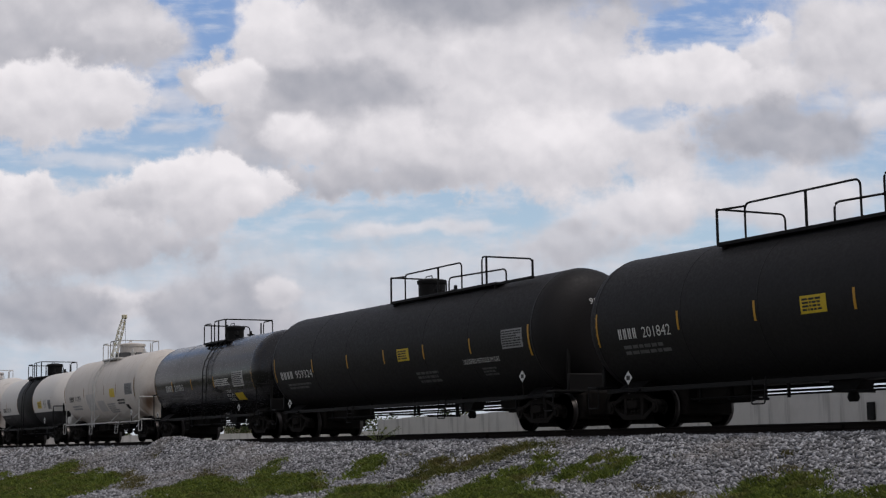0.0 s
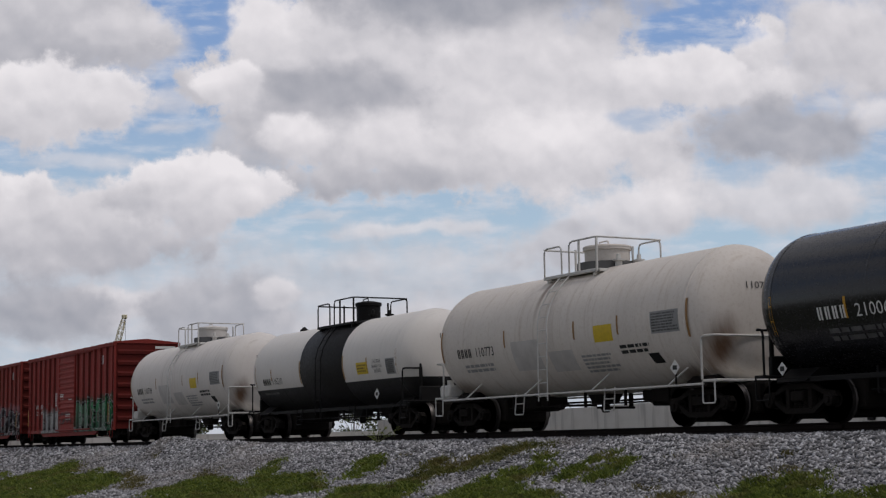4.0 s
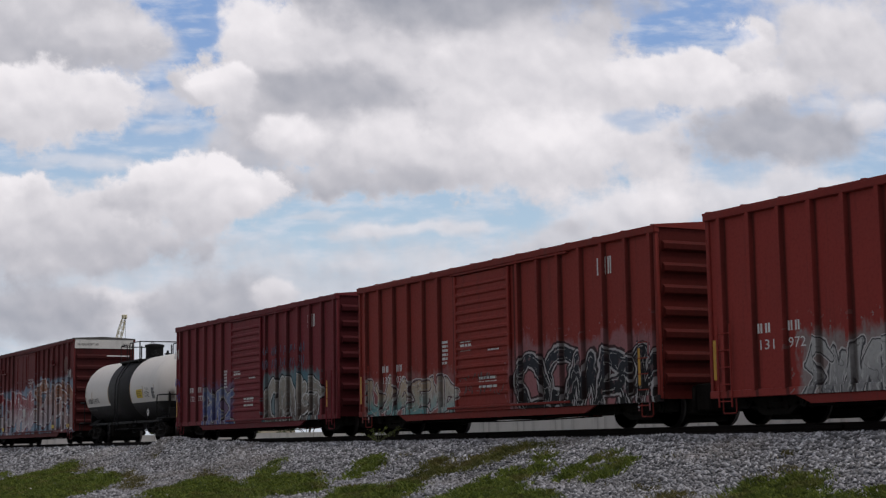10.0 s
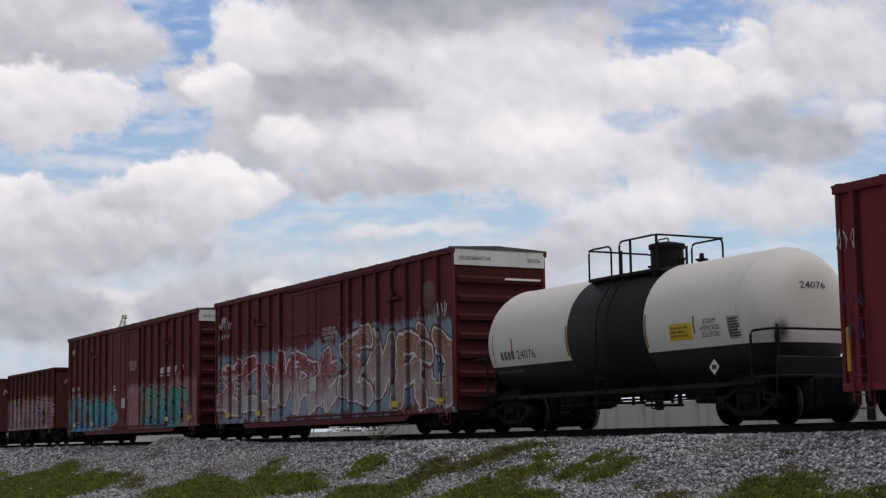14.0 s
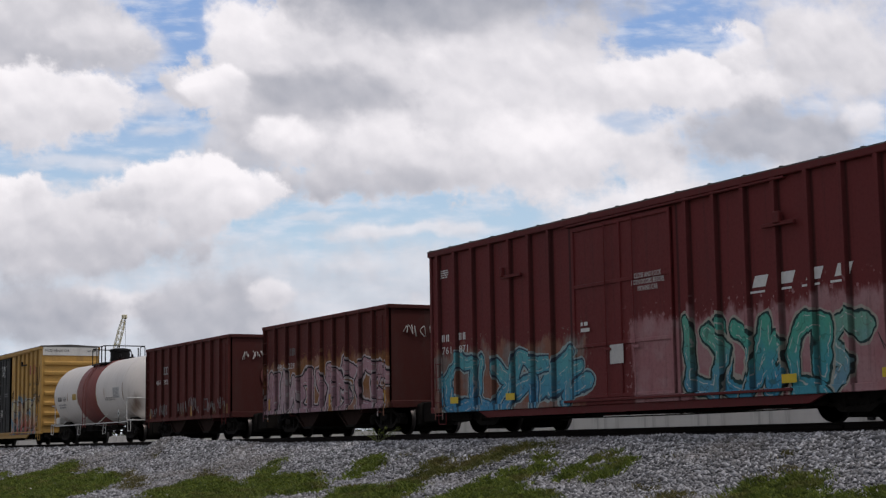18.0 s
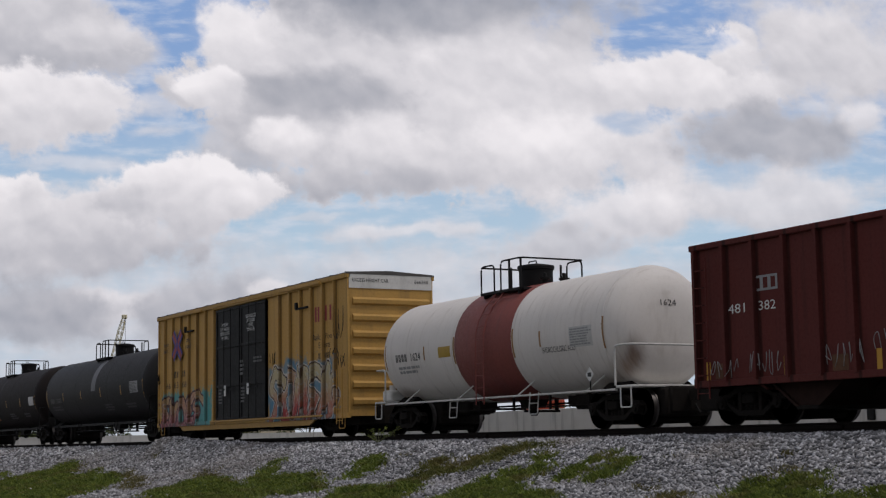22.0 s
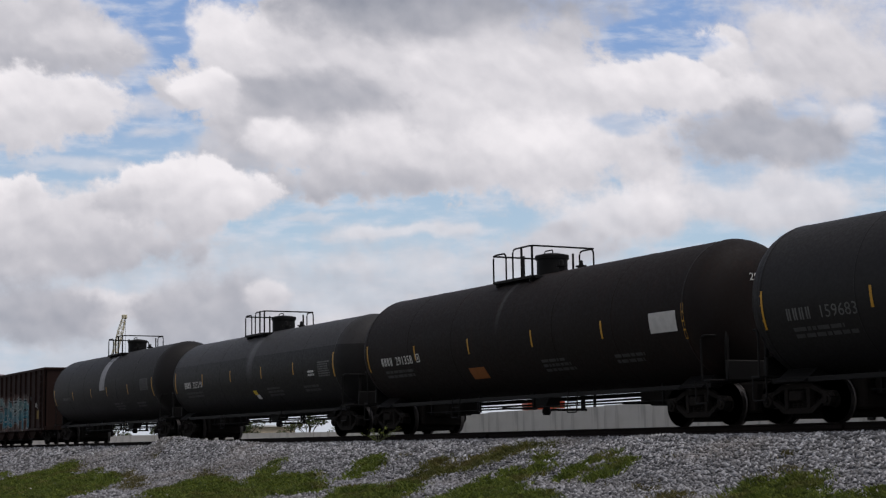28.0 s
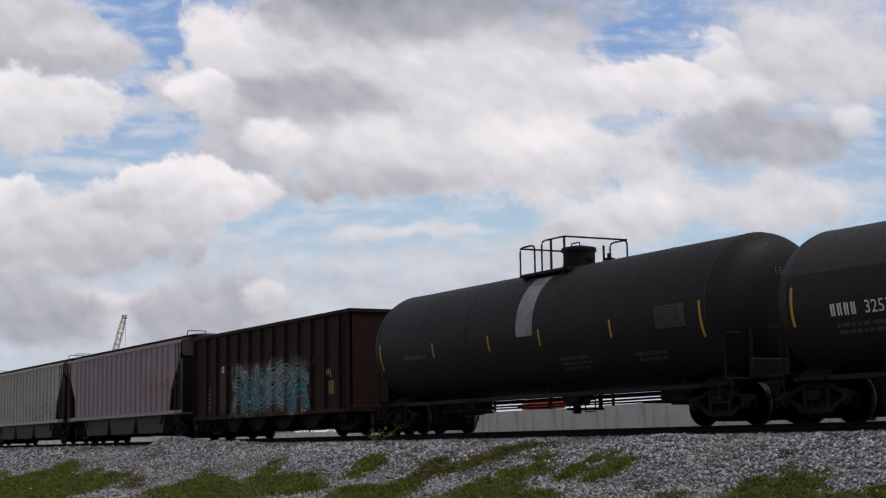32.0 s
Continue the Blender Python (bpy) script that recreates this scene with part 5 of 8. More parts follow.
    part("hand_brake", Form().turned([(-0.02, 0.25), (0.0, 0.28), (0.02, 0.25), (0.0, 0.22), (-0.02, 0.25)], "x", (-half - 0.2, 0.8, z1 - 1.6), 20).tube([(-half, 0.8, z1 - 1.6), (-half - 0.2, 0.8, z1 - 1.6)], 0.03), trim, car)
    for s in (-1, 1):
        part("truck_gear", Form().box(*sorted((s * (half - bc_in - 2.6), s * (half - 0.25))), -1.05, 1.05, 0.34, z0 + 0.06, 0.04), STEEL_DARK, car)
    running_gear(car, (-half + bc_in, half - bc_in), coupled)
    return car, Skin(car, 1.5)


WH, GY, BK = (0.62, 0.62, 0.60), (0.20, 0.20, 0.20), (0.02, 0.02, 0.022)


def red_box_cars():
    black, pale = (0.012, 0.012, 0.013), (0.55, 0.54, 0.52)
    zones = {7: [(1.5, 7.5, 0.36, 2.05, 3, 1.05, (0.015, 0.09, 0.045), (0.03, 0.24, 0.09), black, (0.05, 0.03, 0.02), (0.4, 0.42, 0.4)),
                 (-4.85, -1.7, 0.36, 1.6, 5, 0.62, (0.22, 0.22, 0.22), (0.42, 0.42, 0.41), (0.08, 0.08, 0.085), (0.25, 0.22, 0.21), pale)],
             8: [(1.5, 7.7, 0.36, 2.05, 9, 1.3, black, (0.03, 0.035, 0.045), (0.42, 0.40, 0.40), (0.34, 0.15, 0.16), black),
                 (-7.2, -1.7, 0.36, 1.6, 7, 0.85, (0.12, 0.30, 0.30), (0.46, 0.36, 0.26), (0.10, 0.06, 0.07), (0.28, 0.10, 0.10), pale)],
             9: [(1.7, 6.2, 0.36, 2.1, 12, 1.05, (0.13, 0.10, 0.085), (0.34, 0.31, 0.26), (0.56, 0.56, 0.54), (0.07, 0.20, 0.24), black),
                 (-4.75, -1.5, 0.36, 1.95, 15, 0.85, (0.06, 0.08, 0.26), (0.16, 0.20, 0.34), (0.50, 0.48, 0.42), (0.14, 0.08, 0.16), black)]}
    for k, u, number, tone, label in ((7, -117.12, "131972", OXIDE, "red ribbed box car with green graffiti, closed door"), (8, -134.52, "132030", (0.27, 0.040, 0.031), "red ribbed box car with black and pale graffiti"),
                                      (9, -151.73, "132773", (0.20, 0.031, 0.038), "dull crimson box car with blue and white graffiti")):
        posts = [-7.3 + i * 0.94 for i in range(6)] + [1.75 + i * 0.97 for i in range(7)]
        mat = paint("red box car paint", tone, 0.6, dirt=0.38, zones=zones[k], spec=0.15, faded=0.3, grime=(0.05, 0.025, 0.02), edge_shade=[p + 0.1 for p in posts] + [1.5, -1.75])
        trim = paint("red trim paint", tuple(c * 0.8 for c in tone), 0.62, dirt=0.4, spec=0.15)
        # end colour darkened for the shade between cars, with grime streaks on top
        car, skin = box_car(u, 7.8, 0.62, 4.56, mat, label, posts, (-1.6, 1.35), "ribbed", trim=trim, end_mat=paint("shaded grimy red end paint", tuple(c * 0.36 for c in tone), 0.7, dirt=0.6, spec=0.1, grime=(0.02, 0.012, 0.011)))
        skin.mark(5.35, 3.66, 0.42, LETTER_WHITE, 3, 0.68)
        skin.mark(-6.26, 1.86, 0.2, LETTER_WHITE, 2, 0.48)
        skin.mark(-5.32, 1.86, 0.2, LETTER_WHITE, 2, 0.42)
        skin.text(number[:3], -6.26, 1.52, 0.21, LETTER_WHITE, 0.52, "car_number")
        skin.text(number[3:], -5.32, 1.52, 0.21, LETTER_WHITE, 0.52, "car_number")
        skin.bars(-2.45, -2.1, 1.9, 2.6, 6, LETTER_WHITE, seed=k)
        skin.w = 1.6
        for x in (-7.6, 7.05):
            skin.patch("reflective_stripe", x, x + 0.1, 0.95, 1.8, YELLOW_TAPE, "yellow reflective stripe")
        skin.w = 1.56
        skin.bars(-1.3, -0.6, 2.2, 2.55, 3, LETTER_WHITE, seed=k + 3)
        skin.bars(0.2, 0.9, 2.15, 2.22, 1, LETTER_WHITE, seed=k + 4)
        skin.bars(-0.3, 0.7, 1.15, 1.5, 3, LETTER_WHITE, seed=k + 5)
        if k == 9:
            skin.scribble(-7.7, -7.2, 3.2, 3.7, LETTER_WHITE, 13)
            skin.scribble(-7.6, -7.0, 2.1, 2.5, LETTER_BLUE, 14)
            skin.scribble(-7.5, -7.0, 1.5, 1.9, LETTER_BLUE, 15)
            spray = plain("faded blue spray", (0.12, 0.14, 0.20), 0.7)
            for q in range(5):
                skin.scribble(1.75 + q * 0.8, 2.25 + q * 0.8, 2.3, 2.75, spray, 16 + q)
                skin.scribble(1.75 + q * 0.8, 2.25 + q * 0.8, 2.8, 3.2, spray, 116 + q)
        else:
            skin.scribble(-1.0, 1.2, 0.95, 1.25, LETTER_DIM, 18 + k)
            skin.scribble(-1.2, 0.6, 1.35, 1.6, LETTER_DIM, 28 + k)
        part("end_print", Form().box(7.91, 7.92, 0.35, 1.3, 4.28, 4.40), LETTER_WHITE, car, "white print along the roof edge")


red_box_cars()


def brown_box_cars():
    pale, black = (0.60, 0.60, 0.60), (0.02, 0.02, 0.025)
    za = [(-8.9, 1.6, 0.7, 2.9, 21, 1.75, (0.50, 0.47, 0.49), (0.30, 0.05, 0.055), (0.70, 0.69, 0.69), (0.25, 0.39, 0.50), (0.28, 0.07, 0.08)),
          (1.9, 9.2, 0.8, 3.2, 24, 1.82, (0.42, 0.36, 0.38), (0.34, 0.15, 0.09), (0.70, 0.69, 0.69), (0.25, 0.39, 0.50), (0.16, 0.04, 0.045))]
    zb = [(-8.9, -1.7, 0.40, 2.1, 31, 1.6, (0.06, 0.26, 0.44), (0.10, 0.36, 0.40), (0.04, 0.08, 0.12), (0.26, 0.12, 0.08), (0.30, 0.42, 0.42)),
          (0.6, 9.2, 0.6, 2.3, 38, 40.0, (0.38, 0.17, 0.19), (0.50, 0.36, 0.36), (0.44, 0.22, 0.24), (0.36, 0.17, 0.18), (0.44, 0.22, 0.24)),
          (2.3, 7.9, 0.42, 2.3, 35, 1.15, (0.05, 0.26, 0.40), (0.08, 0.36, 0.27), (0.02, 0.05, 0.05), None, (0.36, 0.36, 0.30))]
    for k, u, number, zones, label in ((11, -184.28, "781576", za, "maroon box car covered in red and white graffiti"), (12, -205.07, "761871", zb, "maroon box car with turquoise and blue graffiti")):
        posts = [-8.9 + i * 0.98 for i in range(7)] + [2.6 + i * 0.98 for i in range(7)]
        mat = paint("maroon box car paint", MAROON, 0.62, dirt=0.4, zones=zones, spec=0.15, faded=0.35, grime=(0.045, 0.022, 0.02), edge_shade=[p + 0.1 for p in posts] + [2.2, -2.15])
        trim = paint("maroon trim paint", tuple(c * 0.85 for c in MAROON), 0.62, dirt=0.4, spec=0.15)
        # ends carry the shade between coupled cars in their colour, plus grime
        car, skin = box_car(u, 9.4, 0.62, 5.18, mat, label, posts, (-2.0, 2.05), "plug", white_end=True, trim=trim, bc_in=2.3, roof_mat=ROOF_GREY, end_mat=paint("shaded grimy maroon end paint", (0.06, 0.012, 0.012), 0.7, dirt=0.6, spec=0.1, grime=(0.015, 0.01, 0.01)))
        skin.mark(-8.8, 2.55, 0.2, LETTER_WHITE, 2, 0.5)
        skin.mark(-7.82, 2.55, 0.2, LETTER_WHITE, 2, 0.45)
        skin.text(number[:3], -8.8, 2.2, 0.21, LETTER_WHITE, 0.55, "car_number")
        skin.text(number[3:], -7.82, 2.2, 0.21, LETTER_WHITE, 0.5, "car_number")
        skin.bars(-8.8, -8.3, 4.35, 4.6, 4, LETTER_WHITE, seed=k)
        if k == 12:
            for q in range(4):
                skin.patch("owner_mark", 4.7 + q * 0.82, 5.12 + q * 0.82, 2.82, 3.06, LETTER_WHITE, "slanted white block of an owner's mark", slant=0.45)
                skin.patch("owner_mark", 4.58 + q * 0.82, 5.1 + q * 0.82, 2.7, 2.745, LETTER_WHITE)
            skin.scribble(8.3, 9.1, 1.3, 1.7, LETTER_BLACK, 4)
        else:
            skin.scribble(-8.9, -7.5, 4.0, 4.5, LETTER_WHITE, 5)
            skin.scribble(-8.9, -7.7, 3.7, 3.95, LETTER_WHITE, 6)
            skin.scribble(8.5, 9.2, 3.2, 3.7, LETTER_WHITE, 7)
            part("pale_disc", Form().turned([(-1.512, 0.02), (-1.512, 0.42), (-1.505, 0.43)], "y", (7.9, 0, 3.95), 24), plain("dusty overpaint", (0.17, 0.09, 0.08), 0.8), car, "round patch of dusty overpaint")
        skin.w = 1.59
        skin.text("CLOSE AND LOCK\nBOTH DOORS BEFORE\nMOVING CAR", 0.55, 3.42, 0.12, LETTER_WHITE, 1.25, "door_notice")
        skin.bars(-1.6, -1.2, 2.3, 2.6, 2, LETTER_WHITE, seed=k + 3)
        skin.patch("tack_board", -0.4, 0.15, 1.5, 1.95, PANEL_LIGHT)
        for x in (-8.2, 8.4, -5.2, 5.6):
            skin.patch("reflective_stripe", x, x + 0.45, 0.8, 0.98, SIGN_YELLOW, "yellow reflective patch")
        part("top_rail_box", Form().box(-5.3, -4.3, -1.64, -1.56, 4.0, 4.08, 0.01).box(-5.3, -5.15, -1.68, -1.56, 4.05, 4.3, 0.02), trim, car)
        part("top_rail_box", Form().box(5.2, 6.2, -1.64, -1.56, 4.0, 4.08, 0.01).box(5.6, 5.8, -1.68, -1.56, 4.05, 4.3, 0.02), trim, car)
        pts, faces = letters("EXCESS HEIGHT CAR", 0.15, 1.05)
        part("end_notice", Form().add([(9.44, -1.35 + a, 4.85 + b) for a, b, _ in pts], faces), LETTER_BLACK, car, sharp=180)
        pts, faces = letters(number, 0.15, 0.45)
        part("end_number", Form().add([(9.44, 0.9 + a, 4.85 + b) for a, b, _ in pts], faces), LETTER_BLACK, car, sharp=180)
        part("end_print", Form().box(9.515, 9.52, 0.1, 1.3, 4.30, 4.36), LETTER_WHITE, car)
        part("end_print", Form().box(9.515, 9.52, 0.3, 1.2, 3.1, 3.15), LETTER_WHITE, car)


brown_box_cars()


def yellow_box_car():
    zones = [(-8.7, -3.1, 0.55, 1.75, 43, 40.0, (0.02, 0.3, 0.3), (0.03, 0.30, 0.36), (0.02, 0.3, 0.3), (0.015, 0.36, 0.38)),
             (-8.9, -4.2, 0.36, 1.8, 41, 0.95, (0.44, 0.13, 0.17), (0.52, 0.34, 0.16), (0.03, 0.008, 0.02), None, (0.10, 0.02, 0.06)),
             (2.8, 8.2, 0.36, 2.4, 44, 1.12, (0.40, 0.035, 0.035), (0.50, 0.42, 0.24), (0.05, 0.03, 0.03), (0.01, 0.20, 0.36), (0.60, 0.56, 0.5))]
    posts = [-8.5 + i * 0.97 for i in range(7)] + [3.75 + i * 0.92 for i in range(6)]
    mat = paint("yellow box car paint", YELLOW, 0.6, grime=(0.16, 0.09, 0.03), dirt=0.35, zones=zones, faded=0.15, edge_shade=[p + 0.1 for p in posts], stains=(((-6.0, -1.5, 0.6), (4.0, 0.5, 0.3), 0.5), ((6.0, -1.5, 0.6), (3.5, 0.5, 0.3), 0.5)))
    trim = paint("yellow trim paint", tuple(c * 0.85 for c in YELLOW), 0.62, dirt=0.35)
    blackdoor = paint("black door paint", (0.014, 0.0135, 0.0135), 0.55, dirt=0.35, grime=(0.035, 0.033, 0.03), spec=0.15)
    car, skin = box_car(-267.3, 9.37, 0.62, 5.18, mat, "yellow box car with black double doors and graffiti", posts, (-2.4, 2.65), "double", white_end=True, trim=trim, door_mat=blackdoor, bc_in=2.3, roof_mat=ROOF_GREY, door_label="black steel door with lock rods")
    # crossed bars: red arms edged in blue
    for lift, d, col in ((-1.600, 0.15, LETTER_BLUE), (-1.604, 0.075, LETTER_RED)):
        for a, b in (((-7.32, 3.36), (-6.28, 4.36)), ((-7.32, 4.36), (-6.28, 3.36))):
            sx = 1 if b[1] > a[1] else -1
            y = lift - (0.002 if sx < 0 else 0.0)
            part("cross_bar", Form().add([(a[0] - d, y, a[1] + sx * d), (a[0] + d, y, a[1] - sx * d), (b[0] + d, y, b[1] - sx * d), (b[0] - d, y, b[1] + sx * d)], [(0, 1, 2, 3)]), col, car, sharp=180)
    part("cross_heart", Form().prism([(-6.9, 3.86), (-6.8, 3.56), (-6.7, 3.86), (-6.8, 4.16)], -1.612, -1.608), LETTER_BLUE, car)
    skin.w = 1.598
    skin.text("next\nload", -8.45, 3.86, 0.2, LETTER_BLACK, 0.6, "slogan", 0.15)
    skin.text("any\nroad", -5.75, 3.92, 0.2, LETTER_BLACK, 0.6, "slogan", 0.15)
    skin.w = 1.5
    skin.mark(-7.4, 2.55, 0.26, LETTER_BLACK, 2, 0.55)
    skin.mark(-6.6, 2.55, 0.26, LETTER_BLACK, 2, 0.6)
    for pair, x in (("66", -8.38), ("63", -7.42), ("68", -6.45)):
        skin.text(pair, x, 2.12, 0.26, LETTER_BLACK, 0.52, "car_number")
    skin.mark(6.7, 3.78, 0.5, LETTER_RED, 3, 1.75)
    skin.text("Railcar Pooling", 6.55, 3.18, 0.2, LETTER_BLACK, 2.0, "slogan")
    skin.text("Experts", 7.0, 2.9, 0.2, LETTER_BLACK, 0.95, "slogan")
    skin.mark(7.0, 2.55, 0.18, LETTER_BLACK, 6, 0.95)
    skin.scribble(8.35, 9.2, 3.0, 4.2, LETTER_BLACK, 8)
    skin.scribble(8.0, 8.8, 2.55, 2.85, LETTER_BLACK, 9)
    skin.scribble(8.7, 9.25, 2.1, 2.6, LETTER_BLACK, 10)
    skin.scribble(3.0, 3.6, 2.5, 3.0, STEEL_DARK, 11)
    skin.scribble(-9.2, -8.9, 2.2, 2.8, STEEL_DARK, 12)
    skin.w = 1.64
    skin.text("IMPORTANT\nCLOSE THIS DOOR\nBEFORE CLOSING\nMAIN DOOR", -1.75, 4.22, 0.13, LETTER_WHITE, 1.0, "door_notice")
    skin.text("CLOSE AND LOCK\nBOTH DOORS\nBEFORE\nMOVING CAR", 0.85, 4.38, 0.13, LETTER_WHITE, 1.0, "door_notice")
    for x in (-1.35, 0.95):
        skin.patch("white_tag", x, x + 0.2, 1.6, 2.0, LETTER_WHITE)
        skin.bars(x - 0.55, x - 0.15, 1.3, 1.9, 5, LETTER_DIM, seed=int(x * 10) + 50)
    skin.bars(1.6, 2.5, 2.7, 2.95, 2, LETTER_DIM, seed=61)
    skin.bars(0.3, 0.7, 2.3, 2.9, 4, LETTER_DIM, seed=62)
    for a, b in ((-6.6, -3.9), (4.6, 7.4)):
        part("top_rail_box", Form().box(a, b, -1.66, -1.56, 5.0, 5.1, 0.015), trim, car)
        part("bracket", Form().box(a + 0.7, a + 1.7, -1.62, -1.55, 4.30, 4.37, 0.01).box(a + 0.75, a + 0.92, -1.66, -1.55, 4.33, 4.55, 0.02), STEEL_BLACK, car)
    pts, faces = letters("EXCESS HEIGHT CAR", 0.17, 1.3)
    part("end_notice", Form().add([(9.41, -1.4 + a, 4.90 + b) for a, b, _ in pts], faces), LETTER_BLACK, car, sharp=180)
    pts, faces = letters("666368", 0.17, 0.5)
    part("end_number", Form().add([(9.41, 0.85 + a, 4.90 + b) for a, b, _ in pts], faces), LETTER_BLACK, car, sharp=180)


yellow_box_car()


# ---- hoppers ----
# chute colour holds the shadow under the car as well as grime
HOPPER_FOOT = plain("shaded grimy hopper steel", (0.032, 0.017, 0.014), 0.85, 0, 0.5, 4, 0.1)


def open_hopper(u, half, z0, z1, mat, label, posts, chutes, coupled, bc, slope=0.0, bare=None):
    car = new_car("hopper_car", u, label, "hopper car")
    bare = bare or mat
    w = 1.5
    for s in (-1, 1):
        part("side_wall", Form().box(-half, half, *sorted((s * (w - 0.05), s * w)), z0, z1 - 0.02, 0.004), mat, car)
        part("top_chord", Form().box(-half - 0.05, half + 0.05, *sorted((s * (w - 0.08), s * (w + 0.09))), z1 - 0.10, z1 + 0.03, 0.02), mat, car)
        part("side_sill", Form().box(-half, half, *sorted((s * (w - 0.06), s * (w + 0.06))), z0 - 0.05, z0 + 0.10, 0.012), mat, car)
    for x in posts:
        for s in (-1, 1):
            poly = [(x - 0.06, s * w), (x - 0.045, s * (w + 0.10)), (x + 0.045, s * (w + 0.10)), (x + 0.06, s * w)]
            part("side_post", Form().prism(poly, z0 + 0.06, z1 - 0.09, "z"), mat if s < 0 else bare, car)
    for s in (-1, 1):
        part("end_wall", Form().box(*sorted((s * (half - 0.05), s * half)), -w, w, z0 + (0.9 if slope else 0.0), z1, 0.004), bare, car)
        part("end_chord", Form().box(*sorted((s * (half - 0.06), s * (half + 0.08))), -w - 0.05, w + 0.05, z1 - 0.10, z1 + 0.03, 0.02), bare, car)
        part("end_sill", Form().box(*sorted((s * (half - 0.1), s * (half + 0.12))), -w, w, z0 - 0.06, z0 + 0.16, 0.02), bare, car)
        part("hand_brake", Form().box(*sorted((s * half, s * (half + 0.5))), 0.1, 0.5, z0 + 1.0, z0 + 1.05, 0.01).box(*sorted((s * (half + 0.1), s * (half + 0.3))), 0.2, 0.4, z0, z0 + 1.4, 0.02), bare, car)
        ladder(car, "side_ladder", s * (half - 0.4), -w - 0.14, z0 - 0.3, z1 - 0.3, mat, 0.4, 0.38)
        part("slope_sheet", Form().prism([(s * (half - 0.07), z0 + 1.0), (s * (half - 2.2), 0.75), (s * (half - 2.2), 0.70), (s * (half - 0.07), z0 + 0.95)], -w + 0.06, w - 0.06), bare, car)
    for x in chutes:
        part("chute", Form().prism([(x - 1.1, z0 + 0.02), (x + 1.1, z0 + 0.02), (x + 0.3, 0.34), (x - 0.3, 0.34)], -1.25, 1.25), HOPPER_FOOT, car, "dark sloped discharge chute")
        part("chute_gate", Form().box(x - 0.32, x + 0.32, -1.3, 1.3, 0.27, 0.35, 0.01), STEEL_DARK, car)
        part("chute_rib", Form().prism([(x - 1.12, z0 + 0.02), (x - 1.02, z0 + 0.02), (x - 0.24, 0.34), (x - 0.34, 0.34)], -1.32, -1.25), HOPPER_FOOT, car)
    part("centre_sill", Form().box(-coupled + 0.8, coupled - 0.8, -0.2, 0.2, 0.62, 0.95, 0.02), STEEL_DARK, car)
    part("load", Form().add([(x, y, z1 - 0.5 + 0.18 * math.cos(y) + 0.08 * noise.noise((x, y, u))) for x in np.linspace(-half + 0.06, half - 0.06, 18) for y in np.linspace(-w + 0.06, w - 0.06, 8)], [(i * 8 + j, i * 8 + j + 1, i * 8 + j + 9, i * 8 + j + 8) for i in range(17) for j in range(7)]), plain("dark crushed load", (0.06, 0.05, 0.045), 0.95, 0, 0.6, 12), car)
    running_gear(car, (-bc, bc), coupled)
    return car, Skin(car, 1.5)


